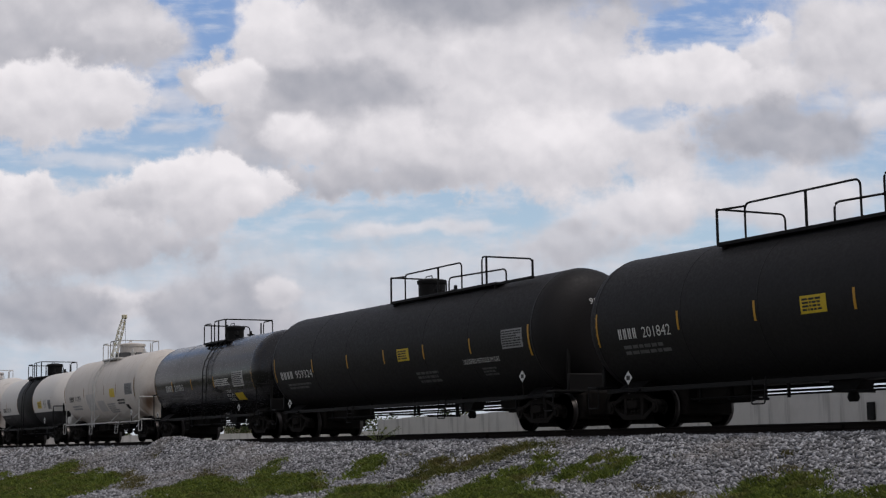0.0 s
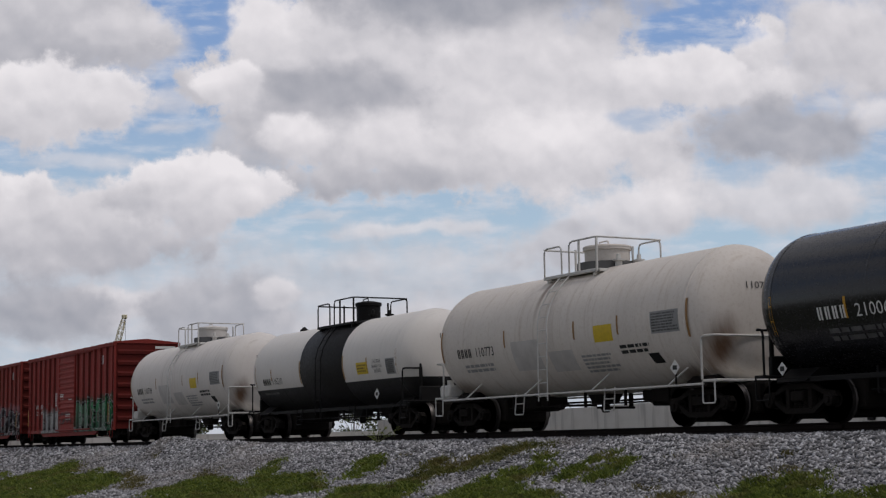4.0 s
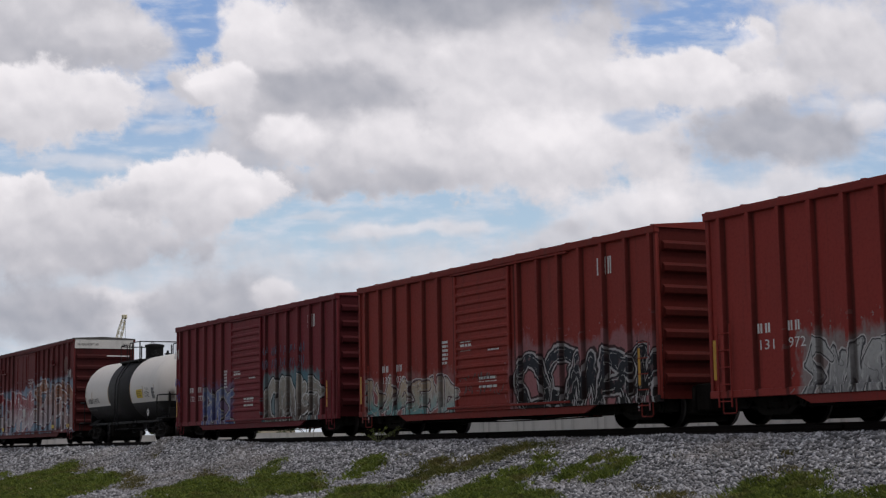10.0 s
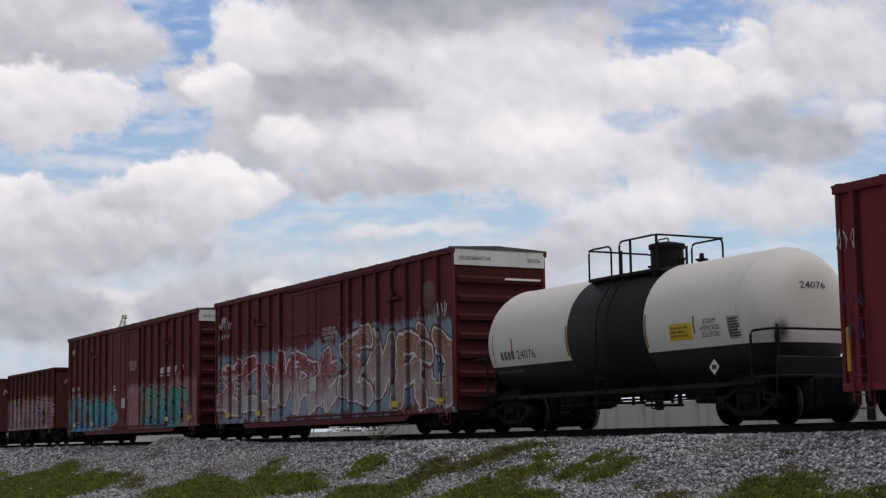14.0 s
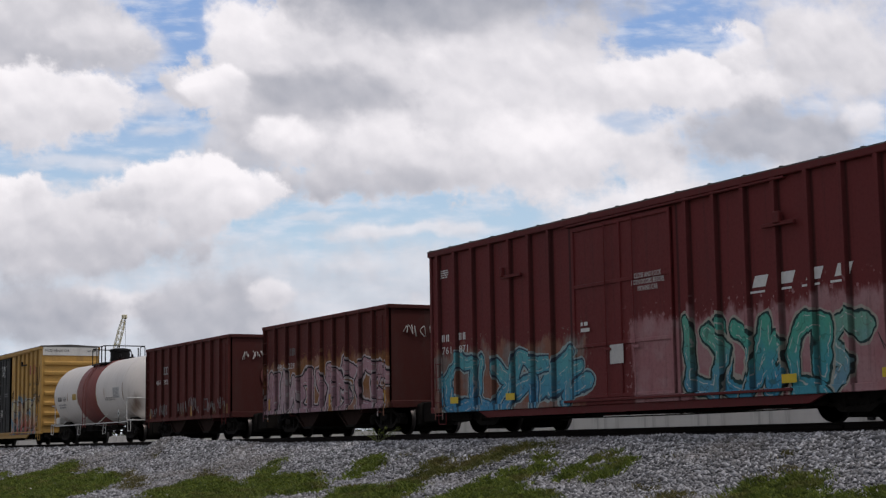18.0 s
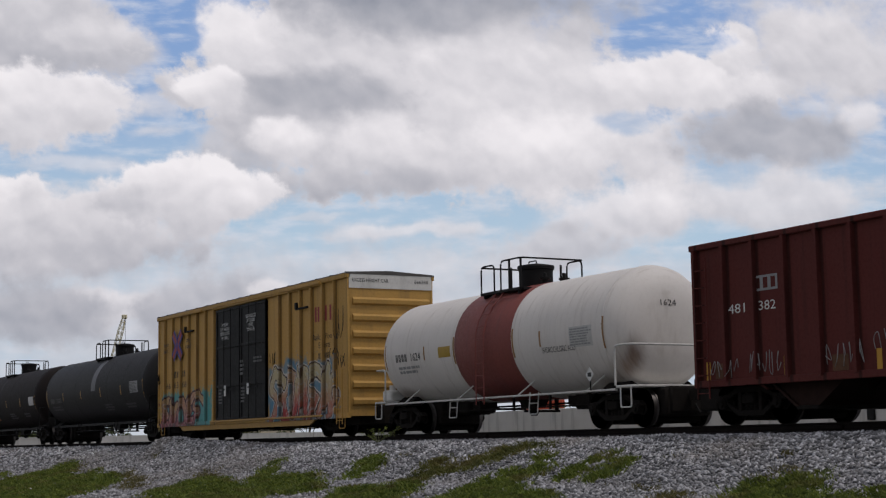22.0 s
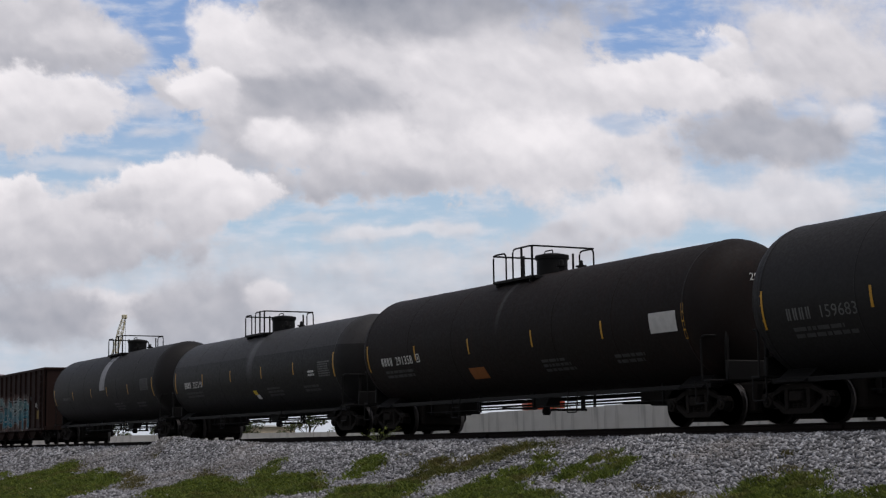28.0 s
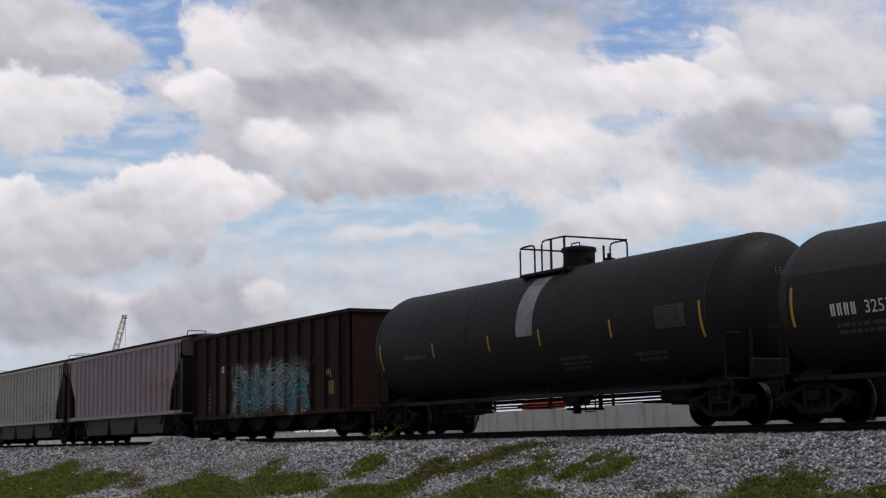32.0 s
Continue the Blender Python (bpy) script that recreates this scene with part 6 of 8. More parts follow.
def brown_hoppers():
    pink = [(-4.7, 4.9, 0.6, 2.35, 51, 1.2, (0.33, 0.20, 0.24), (0.42, 0.25, 0.28), (0.035, 0.03, 0.035), (0.28, 0.13, 0.05), (0.52, 0.48, 0.48))]
    pale = []
    for k, u, number, zones, label in ((13, -222.09, "229", pink, "brown open hopper car with pink graffiti"), (14, -235.3, "382", pale, "brown open hopper car with faint chalky scrawls")):
        mat = paint("brown hopper paint", (0.11, 0.025, 0.021), 0.65, dirt=0.35, rust=0.15, zones=zones, spec=0.15, edge_shade=[-4.75 + i * 0.97 for i in range(11)], grime=(0.03, 0.012, 0.01))
        # no graffiti; side colour darkened to put the ends' shade into the paint
        bare = paint("shaded brown hopper paint", (0.065, 0.016, 0.0135), 0.65, dirt=0.4, rust=0.2, spec=0.15)
        car, skin = open_hopper(u, 4.95, 0.86, 3.9, mat, label, [-4.85 + i * 0.97 for i in range(11)], (-1.7, 1.7), 6.45, 3.75, bare=bare)
        skin.text("481", -3.8, 2.34, 0.2, LETTER_WHITE, 0.55, "car_number")
        skin.text(number, -2.83, 2.34, 0.2, LETTER_WHITE, 0.55, "car_number")
        if k == 13:
            skin.mark(-2.7, 2.78, 0.26, LETTER_DIM, 3, 0.62)
        else:
            skin.patch("owner_panel", -2.95, -2.2, 2.74, 3.06, PANEL_GREY, "pale grey owner's panel")
            for q in range(3):
                skin.patch("owner_mark", -2.88 + q * 0.24, -2.74 + q * 0.24, 2.79, 3.01, mat, lift=0.012)
            for x, w in ((-4.3, 0.5), (-0.7, 0.45), (2.75, 0.6), (4.1, 0.4)):
                skin.patch("chalk_patch", x, x + w, 0.98, 1.3, plain("faded chalky paint", (0.13, 0.06, 0.03), 0.8, 0, 0.7, 5), "faded orange chalky paint")
            for q, (a, b, c, d) in enumerate(((-4.4, -3.4, 0.98, 1.4), (-3.1, -2.0, 0.95, 1.5), (-0.8, 0.3, 1.0, 1.55), (0.5, 1.7, 0.98, 1.7), (2.6, 3.6, 1.0, 1.45), (3.7, 4.6, 1.1, 1.6))):
                skin.scribble(a, b, c, d, PANEL_GREY, 60 + q)
        skin.patch("stencil_panel", 2.0, 2.45, 1.15, 1.6, LETTER_DIM)
        skin.patch("stencil_panel", 2.06, 2.39, 1.2, 1.55, mat, lift=0.008)
        for x in (-4.6, -2.1, 0.5, 4.5):
            skin.patch("reflective_stripe", x, x + 0.14, 0.95, 1.35, YELLOW_TAPE, "yellow reflective stripe")
        part("end_print", Form().box(5.006, 5.010, -0.1, 0.45, 3.15, 3.24), LETTER_DIM, car)
        part("end_print", Form().box(5.006, 5.010, -0.1, 0.45, 2.97, 3.04), LETTER_DIM, car)
        rnd = random.Random(k)
        tag = Form()
        for q in range(5):
            y0 = -1.15 + q * 0.2
            tag.tube(bent([(5.03, y0 + rnd.uniform(0, 0.24), 2.95 + 0.36 * v) for v in rnd.choice(((0, 1, 0.5, 0), (1, 0.1, 0.6, 1), (0.4, 1, 0.2, 0.6), (1, 0.5, 0, 0.9)))], 0.09, 4), 0.014, 5)
        part("end_tag", tag, PANEL_LIGHT, car, "pale sprayed scribble", sharp=180)
        if k == 14:
            part("overpaint_disc", Form().turned([(4.99, 0.02), (5.004, 0.02), (5.004, 0.52), (4.99, 0.53)], "x", (0, 0.2, 2.35), 28), plain("dusty red overpaint", (0.15, 0.045, 0.04), 0.8, 0, 0.6, 3), car, "round patch of dusty red paint")
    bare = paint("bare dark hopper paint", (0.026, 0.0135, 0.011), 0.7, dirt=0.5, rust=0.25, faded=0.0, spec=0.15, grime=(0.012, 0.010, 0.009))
    mat = paint("dark hopper paint", (0.026, 0.0135, 0.011), 0.7, dirt=0.5, rust=0.25, faded=0.0, spec=0.15, grime=(0.012, 0.010, 0.009), zones=[(-3.0, 3.6, 0.98, 2.5, 61, 0.9, (0.04, 0.17, 0.22), (0.14, 0.22, 0.22), (0.03, 0.03, 0.03), (0.10, 0.06, 0.05), (0.30, 0.32, 0.32))])
    car, skin = open_hopper(-358.85, 7.22, 0.8, 4.0, mat, "dark rusty open hopper car with turquoise letters", [-7.1, *(-5.78 + i * 1.11 for i in range(12)), 7.1], (-3.6, -1.2, 1.2, 3.6), 8.2, 5.9, bare=bare)
    skin.bars(-5.62, -5.4, 1.0, 1.95, 6, LETTER_DIM, seed=4)
    rusty = plain("rusty red panel paint", (0.065, 0.022, 0.016), 0.75, 0, 0.6, 3)
    skin.patch("repainted_panel", -4.5, -3.72, 0.98, 2.72, rusty, "rusty red repainted panel")
    skin.patch("stencil_panel", -4.86, -4.74, 2.5, 2.76, LETTER_WHITE, lift=0.010)
    skin.patch("stencil_panel", -4.2, -3.98, 2.5, 2.74, LETTER_WHITE, lift=0.010)
    skin.patch("stencil_panel", -4.14, -4.04, 2.56, 2.68, rusty, lift=0.014)
    skin.patch("yellow_tag", 5.5, 5.9, 1.35, 1.8, plain("dull yellow spray paint", (0.22, 0.15, 0.03), 0.7, 0, 0.7, 4), "dull yellow sprayed tag")
    skin.scribble(5.5, 5.92, 1.85, 2.2, PANEL_LIGHT, 9)
    skin.scribble(4.4, 4.75, 2.3, 2.6, LETTER_FAINT, 12)
    for x in (-2.0, -0.85, 0.25):
        skin.bars(x, x + 0.55, 2.4, 2.46, 1, PANEL_LIGHT, seed=3)


brown_hoppers()


def covered_hopper(u, tone, label, zones):
    half, w, z0, z1 = 8.35, 1.52, 1.2, 4.05
    mat = paint("grey hopper paint", tone, 0.6, dirt=0.45, rust=0.25, zones=zones, grime=(0.16, 0.11, 0.09))
    dark = paint("dark hopper steel", (0.04, 0.03, 0.028), 0.7, dirt=0.4)
    car = new_car("covered_hopper_car", u, label, "hopper car")
    for s in (-1, 1):
        y0, y1 = sorted((s * (w - 0.05), s * w))
        part("side_wall", Form().prism([(-half + 1.45, z0), (half - 1.45, z0), (half - 1.2, z0 + 0.9), (half, z1 - 0.5), (half, z1), (-half, z1), (-half, z1 - 0.5), (-half + 1.2, z0 + 0.9)], y0, y1), mat, car)
        part("side_sill", Form().box(-half, half, *sorted((s * (w - 0.08), s * (w + 0.05))), z0 - 0.12, z0 + 0.04, 0.015), mat, car)
        part("top_chord", Form().box(-half, half, *sorted((s * (w - 0.08), s * (w + 0.06))), z1 - 0.1, z1 + 0.02, 0.015), mat, car)
        part("corner_post", Form().box(-half, -half + 0.1, *sorted((s * (w - 0.1), s * w)), z0, z1 - 0.5, 0.01), dark, car)
        part("corner_post", Form().box(half - 0.1, half, *sorted((s * (w - 0.1), s * w)), z0, z1 - 0.5, 0.01), dark, car)
    for i in range(20):
        x = -half + 1.55 + i * (2 * half - 3.1) / 19
        for s in (-1, 1):
            poly = [(x - 0.06, s * w), (x - 0.04, s * (w + 0.08)), (x + 0.04, s * (w + 0.08)), (x + 0.06, s * w)]
            part("side_post", Form().prism(poly, z0 + 0.04, z1 - 0.1, "z"), mat, car)
    part("roof", Form().prism([(-w, z1), (w, z1), (0.75, z1 + 0.28), (-0.75, z1 + 0.28)], -half, half, "x"), dark, car)
    part("roof_walk", Form().box(-half - 0.25, half + 0.25, -1.05, -0.75, z1 + 0.22, z1 + 0.27, 0.01), dark, car)
    for i in range(4):
        x = -half + 2.1 + i * (2 * half - 4.2) / 3
        part("hatch_cover", Form().box(x - 1.3, x + 1.3, -0.32, 0.32, z1 + 0.28, z1 + 0.40, 0.04), mat, car)
    for s in (-1, 1):
        part("end_slope", Form().prism([(s * half, z1 - 0.6), (s * (half - 3.0), 0.75), (s * (half - 2.9), 0.7), (s * half, z1 - 0.7)], -w + 0.08, w - 0.08), dark, car)
        part("end_wall", Form().box(*sorted((s * (half - 0.04), s * half)), -w, w, z1 - 0.7, z1, 0.005), dark, car)
        part("end_platform", Form().box(*sorted((s * (half - 1.8), s * (half + 0.1))), -w, w, z0 - 0.14, z0 - 0.06, 0.01), dark, car)
        part("shear_plate_rib", Form().tube([(s * (half - 0.3), -0.6, z0), (s * (half - 0.3), -0.6, z1 - 0.7)], 0.04, 6).tube([(s * (half - 0.3), 0.6, z0), (s * (half - 0.3), 0.6, z1 - 0.7)], 0.04, 6), dark, car)
        ladder(car, "side_ladder", s * (half - 0.3), -w - 0.06, z0 - 0.5, z1 - 0.1, dark, 0.4, 0.38)
        part("roof_handrail", Form().tube(bent([(s * (half - 0.1), -1.2, z1 + 0.05), (s * (half - 0.1), -1.2, z1 + 0.42), (s * (half - 0.1), -0.4, z1 + 0.42), (s * (half - 0.1), -0.4, z1 + 0.25)], 0.08), 0.02, 6), dark, car)
    for x in (-4.0, 0.0, 4.0):
        part("chute", Form().prism([(x - 1.98, z0 - 0.1), (x + 1.98, z0 - 0.1), (x + 1.6, 0.35), (x - 1.6, 0.35)], -1.35, 1.35), dark, car, "dark sloped discharge chute")
        part("chute_gate", Form().box(x - 0.45, x + 0.45, -1.2, 1.2, 0.25, 0.36, 0.01), STEEL_DARK, car)
    part("centre_sill", Form().box(-9.0, 9.0, -0.2, 0.2, 0.62, 0.95, 0.02), STEEL_DARK, car)
    running_gear(car, (-6.9, 6.9), 8.9)
    return car


covered_hopper(-376.1, (0.33, 0.27, 0.29), "pinkish grey covered hopper car, paint worn red", [(3.6, 7.9, 1.9, 3.0, 71, 1.4, (0.30, 0.17, 0.18), (0.33, 0.25, 0.27), (0.31, 0.20, 0.21), None)])
covered_hopper(-393.9, (0.42, 0.40, 0.36), "pale grey covered hopper car with faded paint", [(1.0, 7.0, 1.3, 2.4, 75, 1.3, (0.36, 0.34, 0.22), (0.38, 0.36, 0.34), (0.25, 0.27, 0.33), None)])
# ---- beyond the track ----
def spot(right, ahead, z=0.0):
    """A place given by its distance to the right of and ahead of the eye."""
    p = EYE + SIDE * right + AHEAD * ahead
    return Vector((p.x, p.y, z))


def concrete(name, tone, dark, scale=1.2):
    n = Nodes(name)
    at = n.coord()
    xyz = n.split(at)
    blot = n.noise(at, scale, 5, 0.6)
    run = n.noise(n.join(n.math("MULTIPLY", xyz[0], 3.0), n.math("MULTIPLY", xyz[1], 3.0), n.math("MULTIPLY", xyz[2], 0.3)), 1.0, 4, 0.6)
    c = n.mix(n.band(blot, 0.35, 0.7, 0, 0.5), tone, dark)
    c = n.mix(n.band(run, 0.52, 0.72, 0, 0.45), c, tuple(v * 0.5 for v in dark))
    n.bump(n.noise(at, 20, 4), 0.2, 0.01)
    return n.done(c, 0.85, 0, 0.3)


CONCRETE = concrete("weathered concrete", (0.62, 0.605, 0.57), (0.50, 0.485, 0.45))


def concrete_wall():
    a, b = spot(13.6, 48), spot(6.2, 66.5)
    way = (b - a).normalized()
    start, length = a - way * 26, 26 + 49.0
    angle = math.degrees(math.atan2(way.y, way.x))
    wall = thing("concrete_wall", pose(start.x, start.y, -0.95, 0, 0, angle), "weathered pale concrete panel wall along the far side", "wall", kind="structure")
    count = int(length / 4.06)
    slab = Form().box(0.004, 4.056, -0.09, 0.09, 0.0, 2.12, 0.006).mesh("panel", CONCRETE)
    for i in range(count):
        hang("panel", slab, wall, at=(i * 4.06, 0, 0.02 * math.sin(i * 2.1)))
    box = Form().box(-0.18, 0.18, -0.04, 0.04, -0.28, 0.28, 0.02).mesh("junction_box", STEEL_BLACK)
    p = spot(13.35, 48.7)
    k = (p - start).dot(way)
    hang("junction_box", box, wall, "small dark box on the wall", at=(k, 0.14, 1.45))


concrete_wall()


def leaf_mat(name, a, b):
    n = Nodes(name)
    isl = n.nt.nodes.new("ShaderNodeNewGeometry").outputs["Random Per Island"]
    c = n.mix(isl, a, b)
    c = n.mix(n.band(n.noise(n.coord(), 3.2, 3), 0.42, 0.66, 0, 0.65), c, tuple(v * 0.5 for v in a))
    c = n.mix(n.band(n.noise(n.coord(), 1.1, 3), 0.48, 0.7, 0, 0.6), c, (0.16, 0.125, 0.045))
    return n.done(c, 0.65, 0, 0.25)


GRASS = leaf_mat("grass", (0.06, 0.098, 0.014), (0.22, 0.262, 0.04))
OLIVE = leaf_mat("olive grass", (0.07, 0.085, 0.018), (0.18, 0.17, 0.045))
DRY = leaf_mat("dry grass", (0.09, 0.085, 0.027), (0.20, 0.17, 0.065))
LEAF = leaf_mat("shrub leaves", (0.035, 0.06, 0.018), (0.10, 0.125, 0.045))


def leaves_mesh(name, blobs, count, size, mat, seed):
    rnd = np.random.RandomState(seed)
    v, f = [], []
    for k in range(count):
        cx, cy, cz, rx, ry, rz = blobs[rnd.randint(len(blobs))]
        d = rnd.normal(size=3)
        d *= (0.5 + 0.5 * rnd.rand()) / np.linalg.norm(d)
        p = np.array([cx + d[0] * rx, cy + d[1] * ry, cz + d[2] * rz])
        a, b = rnd.normal(size=3), rnd.normal(size=3)
        a *= size / np.linalg.norm(a)
        b *= size * 0.45 / np.linalg.norm(b)
        i = len(v)
        v += [tuple(p - a), tuple(p + b), tuple(p + a), tuple(p - b)]
        f.append((i, i + 1, i + 2, i + 3))
    me = bpy.data.meshes.new(name)
    me.from_pydata(v, [], f)
    me.materials.append(mat)
    return me


def shrubs():
    wood = plain("brown stems", (0.09, 0.07, 0.05), 0.9)
    rnd = random.Random(4)
    for i, (r, a, h, w) in enumerate([(-2.2, 98, 2.0, 2.6), (0.6, 92, 2.3, 2.4), (3.0, 90, 2.1, 3.0), (5.8, 88, 2.4, 2.6), (-9.5, 150, 2.2, 5.0), (8.8, 84, 2.0, 2.5), (-30, 170, 2.4, 6.0), (-22, 175, 2.0, 5.0)]):
        p = spot(r, a, -0.95)
        sh = thing("shrub", pose(p.x, p.y, p.z), "low straggly green shrub behind the concrete wall", "shrub", "shrubs by the wall")
        st = Form()
        blobs = []
        for k in range(7):
            x, y, z = rnd.uniform(-w / 2, w / 2), rnd.uniform(-0.8, 0.8), h * rnd.uniform(0.5, 1.0)
            st.tube([(x * 0.3, y * 0.3, 0), (x * 0.7, y * 0.7, z * 0.5), (x, y, z)], 0.03, 5)
            blobs.append((x, y, z, w * 0.2, 0.5, h * 0.22))
        part("stem", st, wood, sh)
        hang("crown", leaves_mesh("crown", blobs, 420, 0.11, LEAF, 20 + i), sh)


shrubs()


def far_trees():
    """A broken belt of small trees beyond the road."""
    bark = plain("grey brown bark", (0.085, 0.07, 0.055), 0.9)
    rnd = random.Random(12)
    for i in range(17):
        p = spot(-56 + i * 4.1 + rnd.uniform(-1.2, 1.2), 186 + rnd.uniform(-14, 14), -0.95)
        h = rnd.uniform(3.2, 4.6)
        tree = thing("tree", pose(p.x, p.y, p.z), "small dark green tree in the belt beyond the road", "tree", "trees beyond the road")
        limbs, blobs = Form().tube([(0, 0, 0), (0.05, 0, h * 0.4), (0.0, 0.1, h * 0.8)], 0.09, 6), []
        for k in range(8):
            a, r = k * 2.4 + rnd.uniform(-0.4, 0.4), rnd.uniform(0.5, 1.9)
            tip = (math.cos(a) * r, math.sin(a) * r, h * rnd.uniform(0.45, 0.95))
            limbs.tube([(0.03, 0, h * 0.3), (tip[0] * 0.5, tip[1] * 0.5, tip[2] * 0.75), tip], 0.035, 5)
            blobs.append((*tip, 0.85, 0.85, 0.55))
        part("trunk", limbs, bark, tree)
        hang("crown", leaves_mesh("crown", blobs, 620, 0.19, LEAF, 60 + i), tree)


far_trees()


def low_building():
    """A beige shed far beyond the road."""
    p = spot(-25.5, 215, -1.0)
    b = thing("low_building", pose(p.x, p.y, p.z, 0, 0, 118), "low beige shed with a flat roof beyond the road", "building")
    wall = concrete("beige render", (0.52, 0.45, 0.34), (0.42, 0.36, 0.28))
    part("wall", Form().box(-4.0, 4.0, -3.0, 3.0, 0.0, 3.3, 0.03), wall, b)
    part("roof", Form().box(-4.3, 4.3, -3.3, 3.3, 3.3, 3.55, 0.04), PALE_END, b)
    for x in (-2.6, 0.0, 2.6):
        w = part("window", Form().box(x - 0.6, x + 0.6, -3.03, -2.98, 1.3, 2.4, 0.01), STEEL_DARK, b)
        part("frame", Form().box(x - 0.7, x + 0.7, -3.06, -3.0, 1.2, 1.3, 0.01).box(x - 0.7, x + 0.7, -3.06, -3.0, 2.4, 2.5, 0.01), PALE_END, w)


low_building()


def crane():
    yellow = plain("pale yellow crane paint", (0.66, 0.60, 0.42), 0.6, 0, 0.2, 2)
    base = spot(-67.6, 300, -1.0)
    c = thing("crawler_crane", pose(base.x, base.y, base.z), "pale yellow lattice boom crane standing far off", "crane")
    top = spot(-61.7, 300, 24.9) - base
    foot = Vector((0.0, 0.0, 2.4))
    way = (top - foot).normalized()
    a = way.cross(Vector((0, 1, 0))).normalized()
    b = way.cross(a)
    length = (top - foot).length
    corner = [(-1, -1), (1, -1), (1, 1), (-1, 1)]

    def at(k, s):
        w = 0.44 if 0.08 < s < 0.9 else (0.44 * s / 0.08 if s <= 0.08 else 0.44 * (1.15 - s) / 0.25)
        i, j = corner[k]
        return foot + way * (length * s) + (a * i + b * j) * max(w, 0.12)

    for k in range(4):
        part("boom_chord", Form().tube([at(k, s) for s in (0, 0.08, 0.3, 0.6, 0.9, 1.0)], 0.065, 6), yellow, c)
    for k in range(4):
        lace = Form()
        n = 20
        for i in range(n):
            s0, s1 = 0.08 + 0.9 * i / n, 0.08 + 0.9 * (i + 1) / n
            lace.tube([at(k, s0), at((k + 1) % 4, s1)], 0.035, 4)
            lace.tube([at((k + 1) % 4, s0), at(k, s1)], 0.04, 4)
        part("lacing", lace, yellow, c)
    part("boom_head", Form().box(top.x - 0.45, top.x + 0.45, top.y - 0.4, top.y + 0.5, top.z - 0.3, top.z + 0.5, 0.1), yellow, c)
    part("hoist_rope", Form().tube([top + Vector((0.9, 0, 0)), (top.x + 0.9, top.y, 6.0)], 0.03, 4), STEEL_BLACK, c)
    part("hook_block", Form().box(top.x + 0.6, top.x + 1.2, top.y - 0.2, top.y + 0.2, 5.2, 6.0, 0.08), yellow, c)
    part("cabin", Form().box(-3.2, 1.2, -1.5, 1.5, 1.3, 3.6, 0.15), yellow, c)
    for y in (-1.9, 1.9):
        part("crawler_track", Form().box(-3.0, 3.0, y - 0.45, y + 0.45, 0.0, 1.1, 0.3), STEEL_DARK, c)
    part("turntable", Form().turned([(1.0, 1.2), (1.35, 1.2)], "z", (0, 0, 0), 20), STEEL_DARK, c)


crane()


def orange_container():
    p = spot(6.4, 103, -0.95)
    m = plain("orange red container paint", (0.50, 0.075, 0.03), 0.55, 0, 0.25, 2)
    c = thing("shipping_container", pose(p.x, p.y, p.z, 0, 0, 61.6), "orange-red steel container standing behind the wall", "container")
    part("body", Form().box(-1.2, 1.2, -3.0, 3.0, 0.1, 3.35, 0.05), m, c)
    rib = Form().box(-0.05, 0.05, -0.03, 0.0, 0.2, 3.25, 0.01).mesh("corrugation", m)
    for i in range(9):
        hang("corrugation", rib, c, at=(-1.0 + i * 0.25, -3.0, 0))
    for x in (-1.1, 1.1):
        part("skid", Form().box(x - 0.1, x + 0.1, -2.9, 2.9, 0.0, 0.12, 0.01), STEEL_DARK, c)


orange_container()


def road_barrier():
    """Low concrete barrier and road beyond, left of the wall's end."""
    ra, rb = spot(-60, 128, -0.93), spot(0, 112, -0.93)
    way = (rb - ra).normalized()
    ang = math.degrees(math.atan2(way.y, way.x))
    mid = (ra + rb) / 2
    n = Nodes("worn asphalt")
    c = n.mix(n.noise(n.coord(), 6, 5), (0.04, 0.04, 0.042), (0.075, 0.073, 0.07))
    asphalt = n.done(c, 0.9, 0, 0.2)
    rd = thing("road", pose(mid.x, mid.y, -0.9, 0, 0, ang), "grey asphalt road beyond the railway", "road", kind="structure")
    part("carriageway", Form().box(-140, 140, -4.0, 4.0, -0.12, 0.02), asphalt, rd)
    for y in (-3.7, 3.7):
        part("edge_line", Form().box(-140, 140, y - 0.06, y + 0.06, 0.024, 0.028), LETTER_WHITE, rd)
    seg = Form().prism([(-0.3, 0.0), (0.3, 0.0), (0.14, 0.3), (0.09, 1.62), (-0.09, 1.62), (-0.14, 0.3)], 0.02, 2.98, "x").mesh("barrier_block", CONCRETE)
    for i in range(22):
        p = ra + way * (i * 3.0) - Vector((-way.y, way.x, 0)) * 5.2
        b = new("road_barrier", seg)
        b.matrix_world = pose(p.x, p.y, -0.97, 0, 0, ang)
        tagged(b, "pale concrete road barrier block beside the road", "barrier", "barrier blocks")
    return mid, way, ang


ROAD_MID, ROAD_WAY, ROAD_ANGLE = road_barrier()
GLASS_DARK = plain("tinted car glass", (0.02, 0.022, 0.025), 0.12, 0, 0.1)
moving_cars = []


